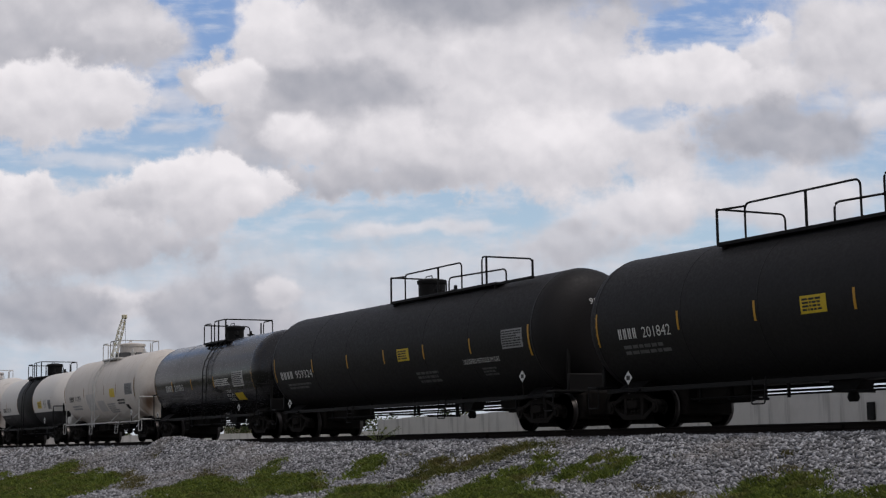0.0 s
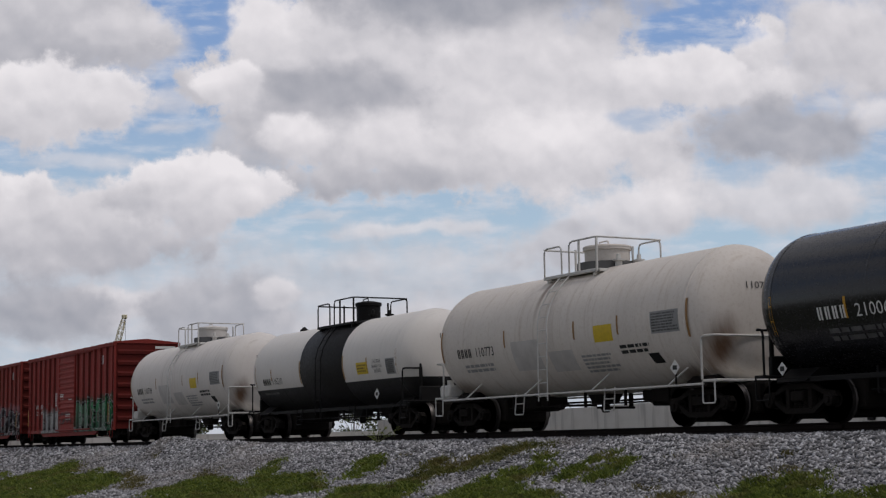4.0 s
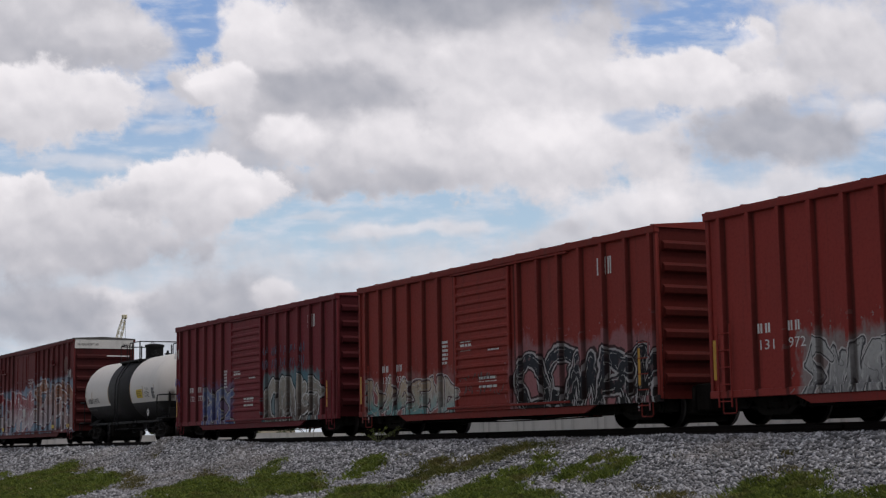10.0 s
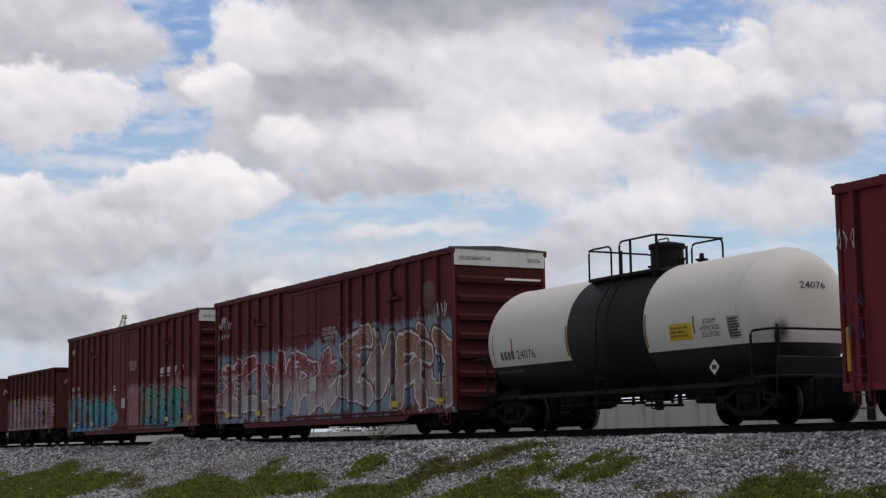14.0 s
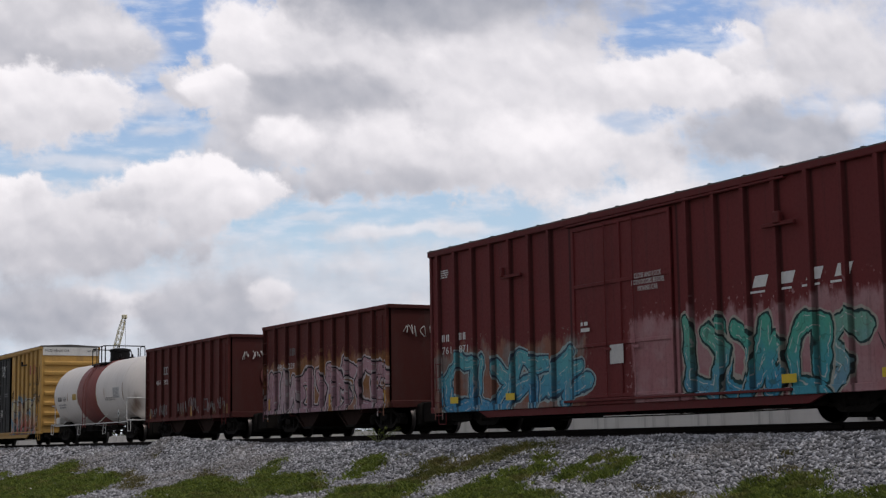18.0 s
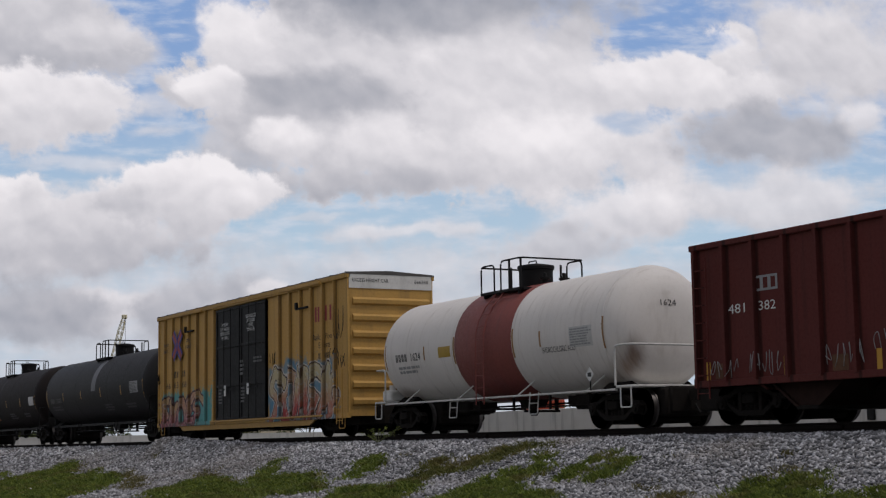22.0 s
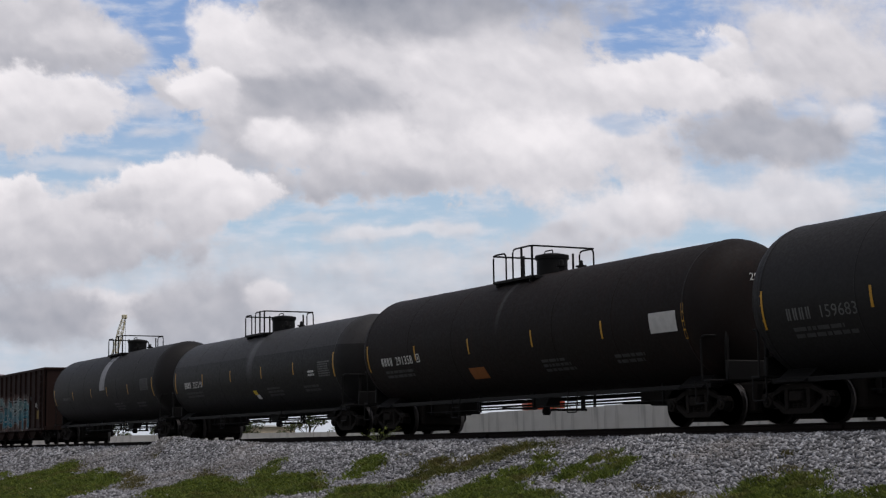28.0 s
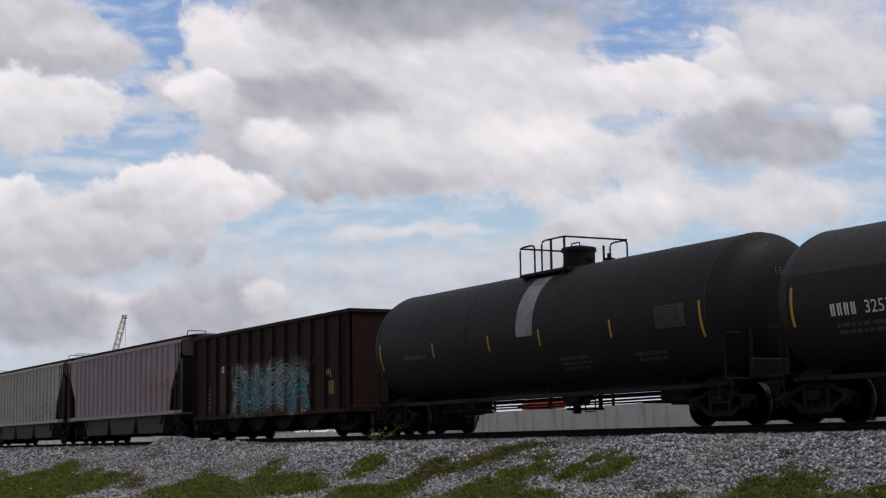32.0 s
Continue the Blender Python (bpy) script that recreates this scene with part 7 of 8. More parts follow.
def road_car(paint_mat, label, kind="sedan"):
    car = thing("car", pose(0, 0, 0), label, "car", "traffic on the road")
    if kind == "sedan":
        body = [(-2.3, 0.35), (2.3, 0.32), (2.35, 0.6), (2.2, 0.85), (1.2, 0.98), (-1.6, 1.0), (-2.3, 0.95), (-2.35, 0.6)]
        cab = [(-1.9, 0.98), (1.15, 0.97), (0.45, 1.42), (-1.15, 1.45)]
    elif kind == "suv":
        body = [(-2.4, 0.45), (2.35, 0.42), (2.4, 0.8), (2.25, 1.1), (1.2, 1.18), (-2.4, 1.18), (-2.45, 0.7)]
        cab = [(-2.35, 1.17), (1.1, 1.17), (0.5, 1.75), (-2.1, 1.8)]
    else:
        body = [(-2.9, 0.5), (2.8, 0.48), (2.85, 0.9), (2.7, 1.15), (1.5, 1.25), (-2.9, 1.2)]
        cab = [(-0.6, 1.2), (1.4, 1.24), (0.9, 1.9), (-0.4, 1.92)]
    part("body", Form().prism(body, -0.92, 0.92), paint_mat, car)
    part("cabin", Form().prism(cab, -0.78, 0.78), GLASS_DARK, car, "dark windows")
    top = [(x * 0.96, z) for x, z in cab[2:]]
    part("roof", Form().box(min(t[0] for t in top) - 0.05, max(t[0] for t in top) + 0.05, -0.76, 0.76, max(z for _, z in cab) - 0.02, max(z for _, z in cab) + 0.04, 0.02), paint_mat, car)
    part("bumper", Form().box(2.25, 2.45, -0.88, 0.88, 0.35, 0.58, 0.04).box(-2.45, -2.25, -0.88, 0.88, 0.38, 0.6, 0.04), STEEL_BLACK, car)
    for y in (-0.65, 0.65):
        part("headlight", Form().box(2.2, 2.38, y - 0.18, y + 0.18, 0.66, 0.8, 0.03), PANEL_LIGHT, car, "clear headlight")
    for x in (-1.45, 1.45):
        for y in (-0.85, 0.85):
            wh = part("wheel", Form().turned([(-0.11, 0.2), (-0.11, 0.31), (-0.08, 0.34), (0.08, 0.34), (0.11, 0.31), (0.11, 0.2)], "y", seg=18), STEEL_BLACK, car, at=(x, y, 0.34))
            part("rim", Form().turned([(-0.115, 0.19), (-0.10, 0.05), (0.10, 0.05), (0.115, 0.19)], "y", seg=14), PANEL_GREY, wh)
    return car


CAR_WHITE = plain("white car paint", (0.66, 0.66, 0.65), 0.25, 0, 0.05)
CAR_GREY = plain("silver car paint", (0.36, 0.37, 0.38), 0.3, 0.4, 0.05)
for start, lane, kind, mat, label in ((-1.0, 1.6, "sedan", CAR_GREY, "silver saloon car driving on the road"), (3.4, 1.6, "pickup", CAR_WHITE, "white pickup truck driving on the road"), (9.0, 1.6, "suv", CAR_WHITE, "white estate car driving on the road"),
                                      (14.6, 1.6, "sedan", CAR_WHITE, "white saloon car driving on the road"), (20.3, 1.6, "suv", CAR_GREY, "silver estate car driving on the road"), (25.2, 1.6, "pickup", CAR_WHITE, "white pickup truck driving on the road"),
                                      (28.6, 1.6, "suv", CAR_WHITE, "white estate car driving on the road"), (30.4, 1.6, "sedan", CAR_WHITE, "white saloon car driving on the road")):
    moving_cars.append((road_car(mat, label, kind), start, lane))


# ---- airliner ----
def airliner():
    blue = plain("violet blue aircraft paint", (0.045, 0.035, 0.26), 0.35, 0, 0.08, 0.5)
    red = plain("red aircraft paint", (0.50, 0.03, 0.025), 0.35, 0, 0.08, 0.5)
    yellow = plain("orange yellow aircraft paint", (0.62, 0.30, 0.02), 0.35, 0, 0.08, 0.5)
    grey = plain("pale grey aircraft paint", (0.45, 0.45, 0.47), 0.4, 0, 0.1, 0.5)
    air = thing("airliner", pose(0, 0, 0), "violet-blue jet airliner with red and yellow tail, coming in to land", "airplane")
    prof = [(-19.0, 0.1), (-18.2, 0.42), (-15.5, 0.95), (-12.0, 1.55), (-8.5, 1.9), (-6.0, 1.98), (12.5, 1.98), (15.5, 1.75), (17.6, 1.2), (18.7, 0.6), (19.1, 0.05)]
    f = Form()
    f.turned(prof, "x", (0, 0, 0), 28)
    for i, (x, y, z) in enumerate(f.v):
        f.v[i] = (x, y, z + (0.0 if x > -6 else (-6 - x) * 0.085))
    part("fuselage", f, blue, air)
    fin = [(-16.3, 1.7), (-10.6, 1.9), (-16.9, 7.85), (-17.95, 7.85)]
    part("tail_fin", Form().prism(fin, -0.16, 0.16), red, air, "red tail fin with a yellow leading edge")
    part("fin_edge", Form().prism([(-10.8, 1.95), (-9.2, 1.85), (-16.2, 7.9), (-16.95, 7.9)], -0.19, 0.19), yellow, air)
    part("fin_tip", Form().prism([(-16.2, 7.86), (-17.95, 7.86), (-18.0, 8.0), (-16.3, 8.0)], -0.17, 0.17), grey, air)
    # slanting colour bands round the tail, red behind yellow
    for a, b, col, lift in ((-17.6, -12.6, red, 0.05), (-12.7, -10.9, yellow, 0.06)):
        band = Form()
        rows = []
        for q in range(7):
            x = a + (b - a) * q / 6
            rows.append((x, np.interp(x, [-19.0, -18.2, -15.5, -12.0, -8.5, -6.0], [0.1, 0.42, 0.95, 1.55, 1.9, 1.98]) + lift))
        band.turned(rows, "x", (0, 0, 0), 28)
        for i, (x, y, z) in enumerate(band.v):
            slant = x - z * 0.75
            r = np.interp(slant, [-19.0, -18.2, -15.5, -12.0, -8.5, -6.0], [0.1, 0.42, 0.95, 1.55, 1.9, 1.98]) + lift
            k = r / max(math.hypot(y, z), 0.01)
            band.v[i] = (slant, y * k, z * k + max(0.0, (-6 - slant) * 0.085))
        part("tail_stripe", band, col, air)
    for s in (-1, 1):
        part("tailplane", Form().prism([(-17.6, s * 0.4), (-14.2, s * 0.6), (-16.6, s * 6.6), (-18.2, s * 6.6)], 1.25, 1.42, "z"), grey, air)
        wing = Form().add([(4.6, s * 1.6, -1.2), (-3.4, s * 1.6, -1.1), (-2.4, s * 16.6, 0.75), (-0.6, s * 16.6, 0.8), (4.6, s * 1.6, -0.75), (-3.4, s * 1.6, -0.95), (-2.4, s * 16.6, 0.85), (-0.6, s * 16.6, 0.95)],
                          [(0, 1, 2, 3), (7, 6, 5, 4), (0, 4, 5, 1), (1, 5, 6, 2), (2, 6, 7, 3), (3, 7, 4, 0)])
        part("wing", wing, grey, air)
        part("winglet", Form().prism([(-0.6, 0.8), (-2.4, 0.8), (-3.2, 3.4), (-2.5, 3.4)], s * 16.55, s * 16.75), red, air, "red upturned wing tip")
        part("engine", Form().turned([(-1.2, 0.5), (-0.4, 0.85), (1.2, 1.02), (2.4, 0.95), (2.55, 0.85), (1.6, 0.75)], "x", (2.6, s * 4.9, -1.95), 24), grey, air)
        part("engine_pylon", Form().prism([(1.0, -1.2), (4.4, -1.3), (2.8, -0.75), (0.0, -0.75)], s * 4.8, s * 5.0), grey, air)
        part("flap", Form().prism([(-3.2, -1.0), (-4.6, -1.6), (-4.7, -1.5), (-3.3, -0.85)], *sorted((s * 2.0, s * 9.0))), grey, air)
        pane = Form().box(-0.13, 0.13, *sorted((s * 1.90, s * 1.985)), 0.42, 0.78, 0.02).mesh("window", GLASS_DARK)
        for i in range(32):
            hang("window", pane, air, at=(-7.5 + i * 0.62, 0, 0))
        for x in (14.2, -9.0):
            part("cabin_door", Form().box(x - 0.42, x + 0.42, *sorted((s * (1.72 if x < 0 else 1.80), s * (1.90 if x < 0 else 1.94))), -0.5, 1.0, 0.03), grey, air)
        for k, (x, w) in enumerate(((2.2, 0.9), (3.4, 0.9), (4.6, 0.8), (5.7, 0.9), (6.9, 0.9))):
            part("owner_mark", Form().box(x, x + w * 0.75, *sorted((s * 1.82, s * 1.90)), 0.9, 1.5, 0.02), PANEL_LIGHT, air)
        part("main_gear", Form().box(-0.95, -0.75, *sorted((s * 2.75, s * 2.95)), -3.4, -1.0, 0.03).turned([(s * 2.5, 0.3), (s * 2.5, 0.55), (s * 3.2, 0.55), (s * 3.2, 0.3)], "y", (-0.85, 0, -3.4), 18), STEEL_DARK, air)
    part("nose_gear", Form().box(13.9, 14.1, -0.1, 0.1, -3.4, -1.5, 0.03).turned([(-0.25, 0.2), (-0.25, 0.36), (0.25, 0.36), (0.25, 0.2)], "y", (14, 0, -3.55), 16), STEEL_DARK, air)
    part("windscreen", Form().box(16.4, 17.5, -0.9, 0.9, 0.75, 1.15, 0.1), GLASS_DARK, air)
    return air


plane = airliner()


# ---- ballast and plants on the near bank ----
def near_surface(n_pts, seed, x0, x1, y0, y1):
    rnd = np.random.RandomState(seed)
    return rnd.uniform(x0, x1, n_pts), rnd.uniform(y0, y1, n_pts), rnd


def stone_material():
    n = Nodes("crushed grey stone")
    isl = n.nt.nodes.new("ShaderNodeNewGeometry").outputs["Random Per Island"]
    ramp = n.nt.nodes.new("ShaderNodeValToRGB")
    e = ramp.color_ramp.elements
    e[0].color, e[1].color = (0.055, 0.055, 0.06, 1), (0.62, 0.62, 0.645, 1)
    m = e.new(0.55)
    m.color = (0.25, 0.25, 0.257, 1)
    n.link(isl, ramp.inputs["Fac"])
    c = n.mix(n.band(n.noise(n.coord(), 0.35, 3), 0.5, 0.7, 0, 0.4), ramp.outputs["Color"], (0.24, 0.21, 0.18))
    # dirtier stone lower on the bank, where the fresh ballast ends
    low = n.math("MULTIPLY_ADD", n.math("SUBTRACT", n.noise(n.coord(), 0.6, 3), 0.5), 2.2, n.split(n.coord())[1])
    c = n.mix(n.band(low, -4.6, -2.9, 0.3, 0.0), c, (0.10, 0.097, 0.10))
    return n.done(c, 0.85, 0, 0.3)


# patches of growth on the bank, as rough outlines in plan
TURF, THIN, WITHERED = [], [], []
TURF.append(((-62.8, -8.2), (-67.9, -4.4), (-66.0, -4.3), (-60.3, -6.1), (-58.8, -6.0), (-60.6, -5.1), (-59.7, -5.2), (-55.4, -6.6), (-55.1, -6.0), (-50.7, -7.2), (-43.4, -11.1), (-41.1, -11.8), (-45.1, -12.4)))
TURF.append(((-70.4, -6.5), (-70.7, -6.2), (-65.2, -7.5), (-64.6, -7.8)))
TURF.append(((-36.6, -11.0), (-43.9, -8.3), (-44.2, -7.3), (-45.9, -6.0), (-43.6, -6.2), (-40.0, -6.9), (-33.6, -9.6)))
TURF.append(((-33.5, -9.5), (-41.5, -6.1), (-42.4, -5.1), (-39.5, -5.1), (-34.6, -7.1), (-35.1, -8.4)))
TURF.append(((-42.2, -6.0), (-45.2, -3.9), (-44.9, -3.8), (-41.2, -6.2)))
TURF.append(((-30.5, -8.9), (-34.4, -6.6), (-33.1, -6.5), (-31.8, -6.8), (-32.9, -6.0), (-33.2, -5.7), (-31.7, -6.1), (-28.8, -8.2)))
TURF.append(((-37.0, -5.4), (-37.9, -4.6), (-39.1, -3.9), (-39.1, -3.7), (-37.4, -4.1), (-36.9, -4.4), (-36.9, -4.8), (-36.4, -5.4)))
TURF.append(((-27.1, -8.3), (-27.9, -7.3), (-30.8, -4.8), (-29.7, -4.4), (-29.7, -4.1), (-30.5, -3.5), (-29.9, -3.6), (-28.6, -4.7), (-29.0, -5.2), (-26.6, -6.4), (-24.8, -7.6)))
TURF.append(((-24.7, -7.5), (-26.1, -6.5), (-25.7, -6.4), (-23.8, -7.5)))
TURF.append(((-27.2, -5.3), (-27.8, -4.6), (-28.0, -3.8), (-27.8, -3.5), (-27.4, -3.6), (-27.5, -3.9), (-27.1, -4.4), (-27.0, -4.9)))
TURF.append(((-26.5, -5.0), (-27.2, -3.9), (-26.5, -3.8), (-26.1, -4.1), (-26.2, -4.3), (-25.9, -4.7), (-26.0, -5.1)))
TURF.append(((-19.7, -6.8), (-21.5, -5.0), (-20.7, -4.4), (-20.2, -4.6), (-18.1, -6.5)))
TURF.append(((-17.9, -6.4), (-18.6, -5.6), (-18.4, -5.5), (-17.5, -6.4)))
TURF.append(((-17.2, -6.3), (-18.3, -5.1), (-18.1, -5.0), (-17.0, -6.1)))
THIN.append(((-31.8, -6.8), (-33.8, -5.3), (-33.8, -4.9), (-34.7, -4.2), (-34.8, -3.7), (-33.9, -4.0), (-33.3, -4.5), (-32.9, -4.3), (-33.3, -3.8), (-33.4, -3.3), (-31.7, -3.0), (-30.9, -2.8), (-30.9, -3.2), (-31.5, -3.5), (-32.0, -4.4), (-33.1, -5.0), (-32.6, -5.7), (-30.9, -6.8)))
WITHERED.append(((-23.6, -5.9), (-24.4, -5.1), (-23.8, -5.2), (-23.1, -5.8)))
WITHERED.append(((-21.3, -7.2), (-22.4, -6.1), (-22.1, -5.8), (-20.5, -7.1)))
WITHERED.append(((-22.2, -3.7), (-22.3, -3.4), (-22.1, -3.4), (-21.9, -3.5)))
WITHERED.append(((-25.6, -3.6), (-25.5, -3.5), (-25.0, -3.8), (-25.1, -3.9)))
WITHERED.append(((-21.7, -4.8), (-21.9, -4.3), (-21.0, -4.2), (-20.4, -4.5), (-21.3, -4.9)))
WITHERED.append(((-49.6, -7.5), (-56.1, -5.6), (-56.5, -5.1), (-49.2, -6.7), (-45.8, -8.0), (-46.0, -8.6)))
WITHERED.append(((-46.0, -6.2), (-47.9, -5.3), (-47.9, -4.8), (-44.0, -6.4)))
WITHERED.append(((-57.4, -3.8), (-56.8, -3.7), (-56.5, -4.0)))
WITHERED.append(((-37.4, -3.7), (-37.3, -3.5), (-36.8, -3.5), (-36.6, -3.7)))
WITHERED.append(((-25.5, -5.3), (-25.7, -5.1), (-25.2, -5.4)))
WITHERED.append(((-59.8, -6.2), (-65.7, -4.4), (-64.3, -4.6), (-60.2, -5.6)))


def inside(outline, xs, ys):
    """Which places lie within an outline."""
    hit = np.zeros(len(xs), bool)
    for (x0, y0), (x1, y1) in zip(outline, outline[1:] + outline[:1]):
        cut = (y0 > ys) != (y1 > ys)
        hit ^= cut & (xs < (x1 - x0) * (ys - y0) / ((y1 - y0) or 1e-9) + x0)
    return hit


def ballast():
    base = np.array([(1, 0, 0), (-1, 0, 0), (0, 1, 0), (0, -1, 0), (0, 0, 1), (0, 0, -1)], float)
    tri = np.array([(0, 2, 4), (2, 1, 4), (1, 3, 4), (3, 0, 4), (2, 0, 5), (1, 2, 5), (3, 1, 5), (0, 3, 5)])
    allv, allf, off = [], [], 0
    for i, (x0, x1, y0, y1, dens, size) in enumerate(((-32, -12, -7.6, -1.2, 270, 0.045), (-48, -32, -9.0, -1.2, 200, 0.05), (-70, -48, -8.5, -1.2, 120, 0.06), (-105, -70, -6.0, -1.3, 55, 0.085), (-62, -42, -4.6, -2.0, 120, 0.05), (-66, -36, -12.5, -8.5, 70, 0.06))):
        k = int((x1 - x0) * (y1 - y0) * dens)
        xs, ys, rnd = near_surface(k, 50 + i, x0, x1, y0, y1)
        # fewer stones down where soil and grass take over
        keep = rnd.rand(k) < np.clip((ys + 9.5) / 4.0, 0.7, 1.0)
        jx, jy = xs + rnd.normal(0, 0.12, k), ys + rnd.normal(0, 0.12, k)
        for outline in TURF + THIN:
            keep &= ~(inside(outline, jx, jy) & (rnd.rand(k) < 0.96))
        xs, ys = xs[keep], ys[keep]
        k = len(xs)
        zs = np.array([ground_z(x, y) for x, y in zip(xs, ys)])
        v = base[None] * rnd.uniform(0.6, 1.25, (k, 6, 1)) + rnd.normal(0, 0.22, (k, 6, 3))
        v *= (size * rnd.uniform(0.55, 1.35, (k, 1, 1))) * np.array([1.15, 1.15, 0.8])
        a = rnd.uniform(0, math.tau, k)
        c, s = np.cos(a)[:, None], np.sin(a)[:, None]
        x, y = v[:, :, 0] * c - v[:, :, 1] * s, v[:, :, 0] * s + v[:, :, 1] * c
        v = np.stack([x + xs[:, None], y + ys[:, None], v[:, :, 2] + zs[:, None] + size * 0.25], -1)
        allv.append(v.reshape(-1, 3))
        allf.append((tri[None] + (np.arange(k) * 6)[:, None, None] + off).reshape(-1, 3))
        off += k * 6
    v, f = np.concatenate(allv), np.concatenate(allf)
    me = bpy.data.meshes.new("ballast")
    me.vertices.add(len(v))
    me.vertices.foreach_set("co", v.ravel())
    me.loops.add(f.size)
    me.loops.foreach_set("vertex_index", f.ravel())
    me.polygons.add(len(f))
    me.polygons.foreach_set("loop_start", np.arange(0, f.size, 3))
    me.polygons.foreach_set("loop_total", np.full(len(f), 3))
    me.update(calc_edges=True)
    me.materials.append(stone_material())
    tagged(new("ballast", me), "loose grey crushed stone ballast on the bank", "gravel", kind="stuff")


ballast()


def blades(name, outlines, per_m2, height, width, bare, mat, seed, label):
    """Short grass scattered within outlines, thin at their ragged edges."""
    rnd = np.random.RandomState(seed)
    v, f = [], []
    for outline in outlines:
        ox, oy = np.array(outline).T
        x0, x1, y0, y1 = ox.min() - 0.3, ox.max() + 0.3, oy.min() - 0.3, oy.max() + 0.3
        k = int((x1 - x0) * (y1 - y0) * per_m2)
        xs, ys = rnd.uniform(x0, x1, k), rnd.uniform(y0, y1, k)
        reach = min(0.22, 0.07 * math.sqrt((x1 - x0) * (y1 - y0)))
        keep = inside(outline, xs + rnd.normal(0, reach, k), ys + rnd.normal(0, reach * 0.7, k))
        for px, py in zip(xs[keep], ys[keep]):
            clump = noise.noise((px * 2.4, py * 3.0, seed)) + 0.5 * noise.noise((px * 0.8, py * 1.1, seed + 3))
            if clump < bare + rnd.uniform(-0.2, 0.2):
                continue
            z = ground_z(px, py) - 0.01
            h = height * rnd.uniform(0.4, 1.1) * (0.75 + 0.7 * max(0.0, clump))
            b = rnd.uniform(0, math.tau)
            w = width * rnd.uniform(0.6, 1.5)
            lean = h * rnd.uniform(0.2, 1.1)
            c, s = math.cos(b), math.sin(b)
            e = rnd.uniform(0, math.tau)
            lx, ly = math.cos(e) * lean, math.sin(e) * lean
            i = len(v)
            v += [(px - c * w, py - s * w, z), (px + c * w, py + s * w, z), (px + lx * 0.4 + c * w * 0.7, py + ly * 0.4 + s * w * 0.7, z + h * 0.7), (px + lx, py + ly, z + h)]
            f += [(i, i + 1, i + 2), (i, i + 2, i + 3)]
    me = bpy.data.meshes.new(name)
    me.from_pydata(v, [], f)
    me.materials.append(mat)
    tagged(new(name, me), label, "grass", kind="stuff")


blades("grass", TURF[:4], 1500, 0.14, 0.016, -0.48, GRASS, 7, "short green grass in patches on the gravel bank")
blades("grass", TURF[4:9], 3000, 0.13, 0.012, -0.42, GRASS, 11, "low green grass in tongues up the bank")
blades("grass", TURF[9:], 4200, 0.13, 0.010, -0.36, GRASS, 8, "short green grass tufts among the stones")
blades("grass", THIN, 2600, 0.12, 0.010, -0.35, OLIVE, 12, "thin olive grass between the stones")
blades("grass", WITHERED, 1000, 0.12, 0.010, -0.15, DRY, 9, "dry yellowish grass among the stones")
blades("grass", [((-14.5, 16.4), (-2.5, 15.9), (-2.5, 17.1), (-14.5, 17.6))], 120, 0.45, 0.012, -0.5, DRY, 10, "tall dry grass at the foot of the wall")


def weed():
    x, y = -40.9, -2.5
    z = ground_z(x, y)
    w = thing("weed", pose(x, y, z), "straggly green weed growing at the edge of the ballast", "weed")
    rnd = random.Random(2)
    st, blobs = Form(), []
    for k in range(14):
        a = rnd.uniform(0, math.tau)
        r, h = rnd.uniform(0.15, 0.8), rnd.uniform(0.22, 0.5)
        p = (math.cos(a) * r * 1.6, math.sin(a) * r * 0.5, h)
        st.tube([(0, 0, 0), (p[0] * 0.5, p[1] * 0.5, h * 0.65), p], 0.007, 5)
        blobs.append((*p, 0.1, 0.08, 0.07))
        blobs.append((p[0] * 0.6, p[1] * 0.6, h * 0.65, 0.08, 0.06, 0.06))
    part("stem", st, plain("green stems", (0.10, 0.11, 0.04), 0.8), w)
    hang("leaf_cluster", leaves_mesh("leaf_cluster", blobs, 170, 0.035, GRASS, 5), w)


weed()
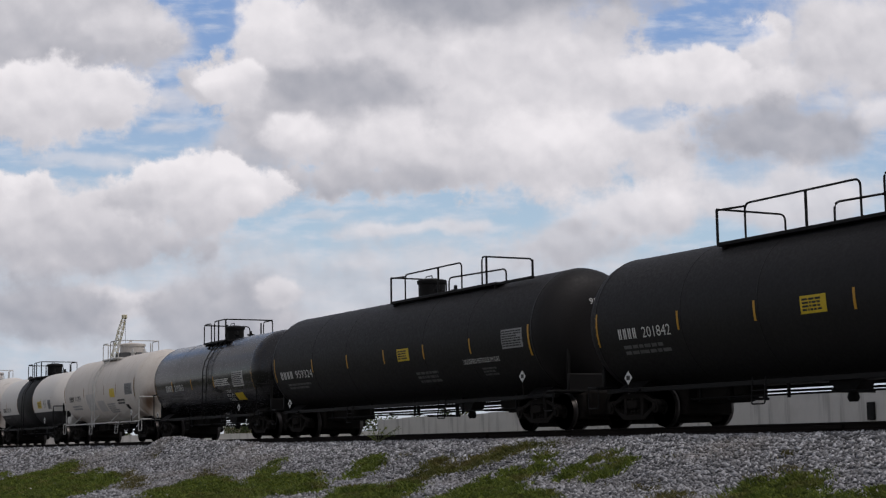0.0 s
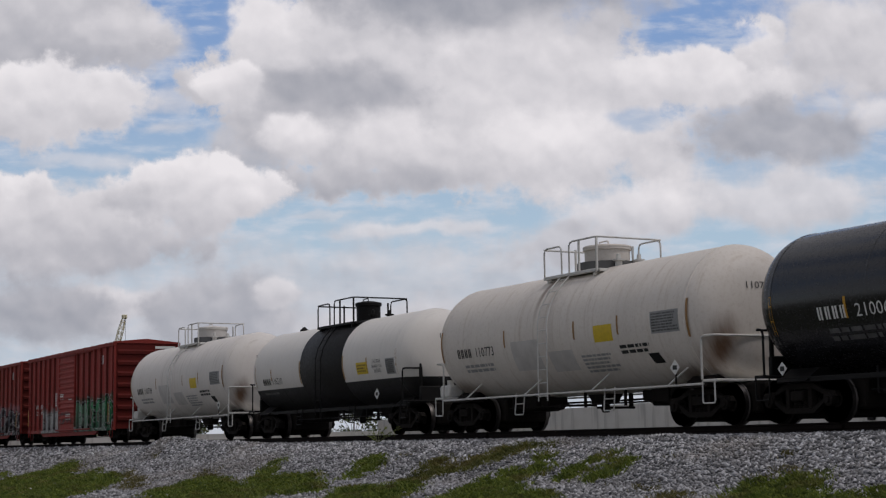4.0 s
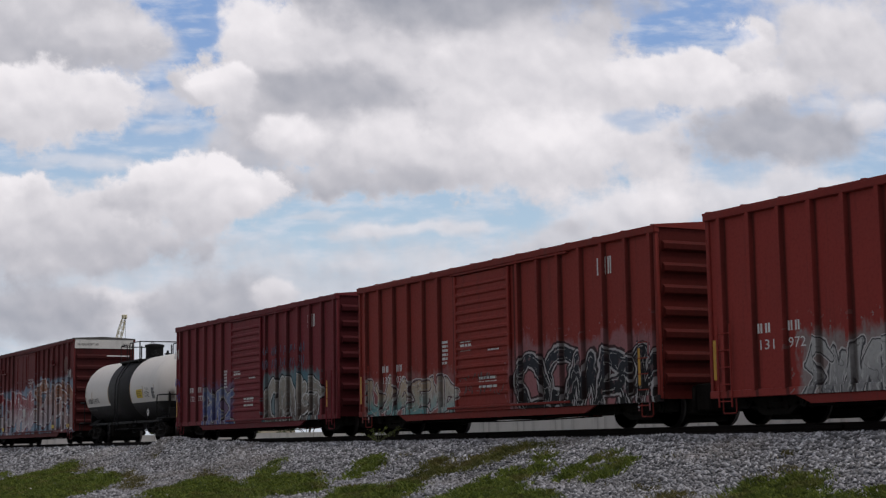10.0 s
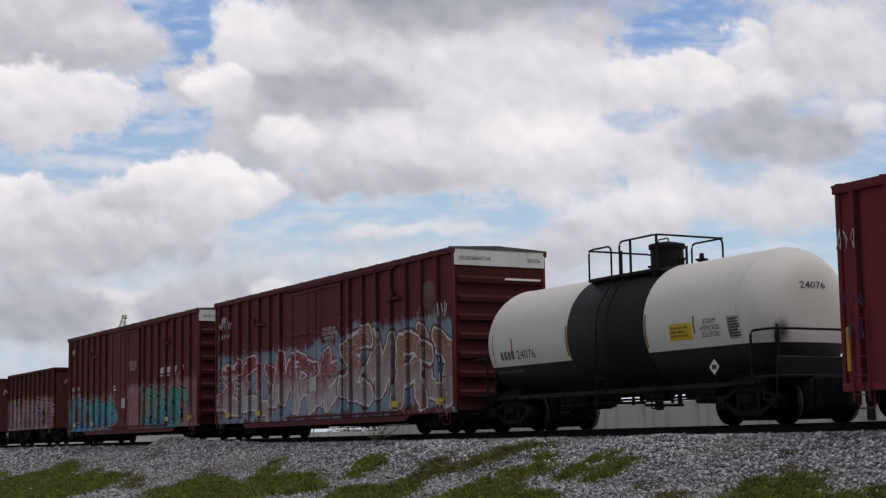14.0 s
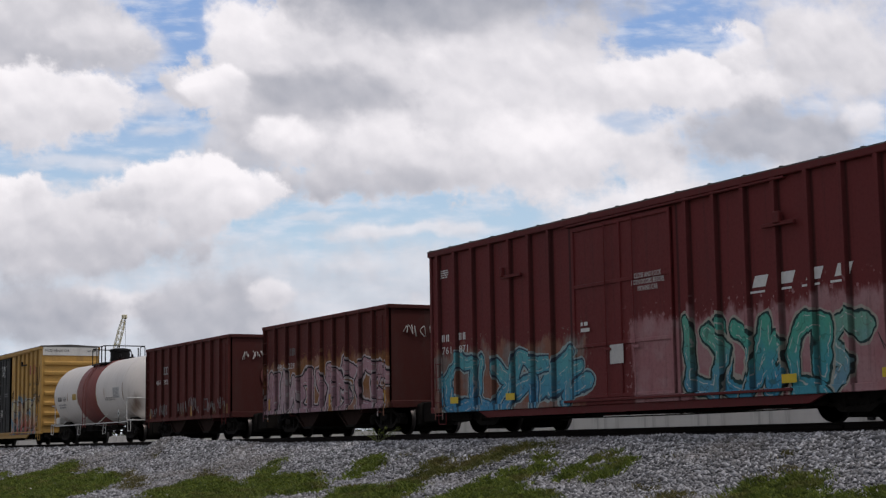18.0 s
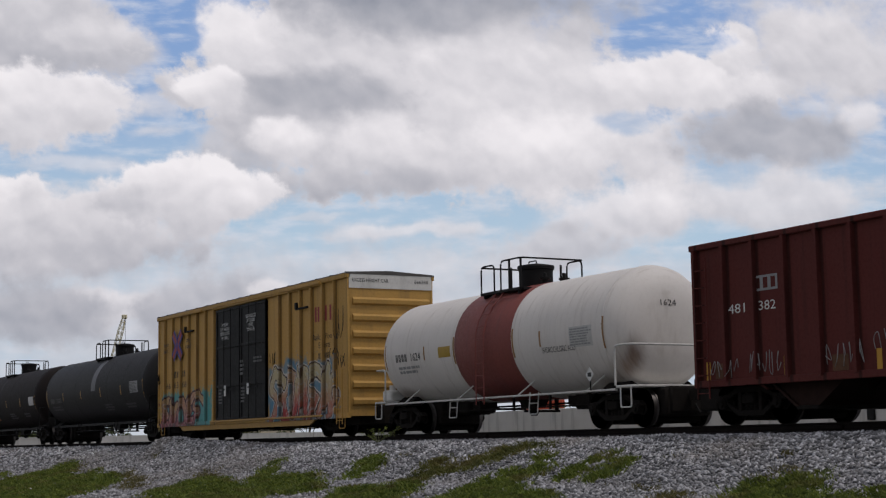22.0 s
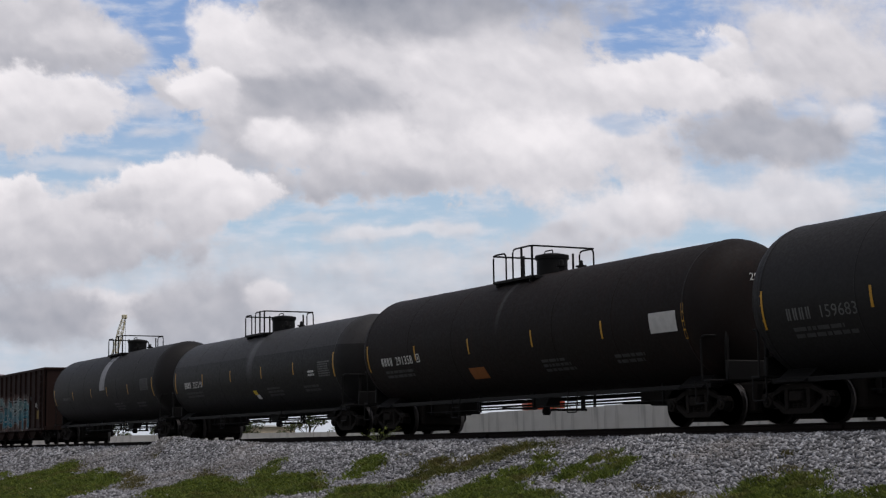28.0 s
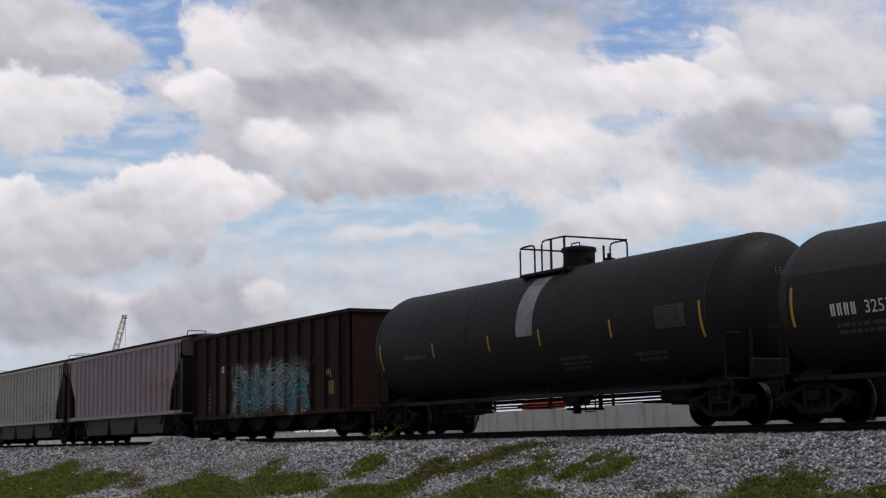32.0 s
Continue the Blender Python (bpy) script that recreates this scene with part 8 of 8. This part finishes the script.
# ---- movement ----
RUN = [(0.0, 0), (2.0, 19.71), (4.0, 39.41), (6.0, 59.09), (8.0, 78.75), (10.0, 98.21), (12.0, 117.57), (14.0, 136.79), (16.0, 155.98), (18.0, 175.08), (20.0, 194.12), (22.0, 213.06), (24.0, 231.86), (26.0, 250.6), (28.0, 269.51), (30.0, 288.25), (32.0, 306.82)]


def run_at(t):
    """How far the train has come: a smooth curve through the rows of RUN."""
    return float(np.polyval(RUN_POLY, t / 16 - 1))


RUN_POLY = np.polyfit([t / 16 - 1 for t, _ in RUN], [s for _, s in RUN], 5)


def motions():
    start = run_at(0)
    for car, u in cars:
        walk(car, [(t, pose(u + run_at(t) - start, 0, 0)) for t in range(0, 33, 2)])
    # wheels roll without slipping, a sixth of a turn or so from row to row
    times = [i / 15 for i in range(481)]
    turns = [math.degrees((run_at(t) - start) / WHEEL_R) for t in times]
    for ax in wheelsets:
        x, y, z = ax.location
        walk(ax, [(t, pose(x, y, z, 0, a, 0)) for t, a in zip(times, turns)])
    # the airliner glides in from the far side, sinks to the runway and rolls out
    heading = math.degrees(math.atan2(SIDE.y, SIDE.x))
    rows = []
    for t, r, z, nose in ((0.0, -385.0, 51.0, -3.0), (3.0, -164.6, 37.6, -3.0), (5.5, 19.0, 26.7, -3.0), (6.2, 70.2, 24.0, -3.0), (9.0, 272.0, 13.5, -3.5), (12.0, 478.0, 4.2, -4.0), (14.0, 600.0, 2.9, 0.0), (20.0, 850.0, 2.9, 0.0), (32.0, 1050.0, 2.9, 0.0)):
        p = spot(r, 246, z)
        rows.append((t, pose(p.x, p.y, p.z, 0, nose, heading)))
    walk(plane, rows)
    for car, start, lane in moving_cars:
        rows = []
        for t in (0.0, 8.0, 16.0, 24.0, 32.0):
            s = (t - start) * 7.5 - 22.0
            p = ROAD_MID + ROAD_WAY * s + Vector((-ROAD_WAY.y, ROAD_WAY.x, 0)) * lane
            rows.append((t, pose(p.x, p.y, -0.88, 0, 0, ROAD_ANGLE)))
        walk(car, rows)
    drift = SIDE * -33 + Vector((0, 0, -8))
    walk(clouds, [(t, pose(*(drift * (t / 32)))) for t in (0, 16, 32)])


motions()
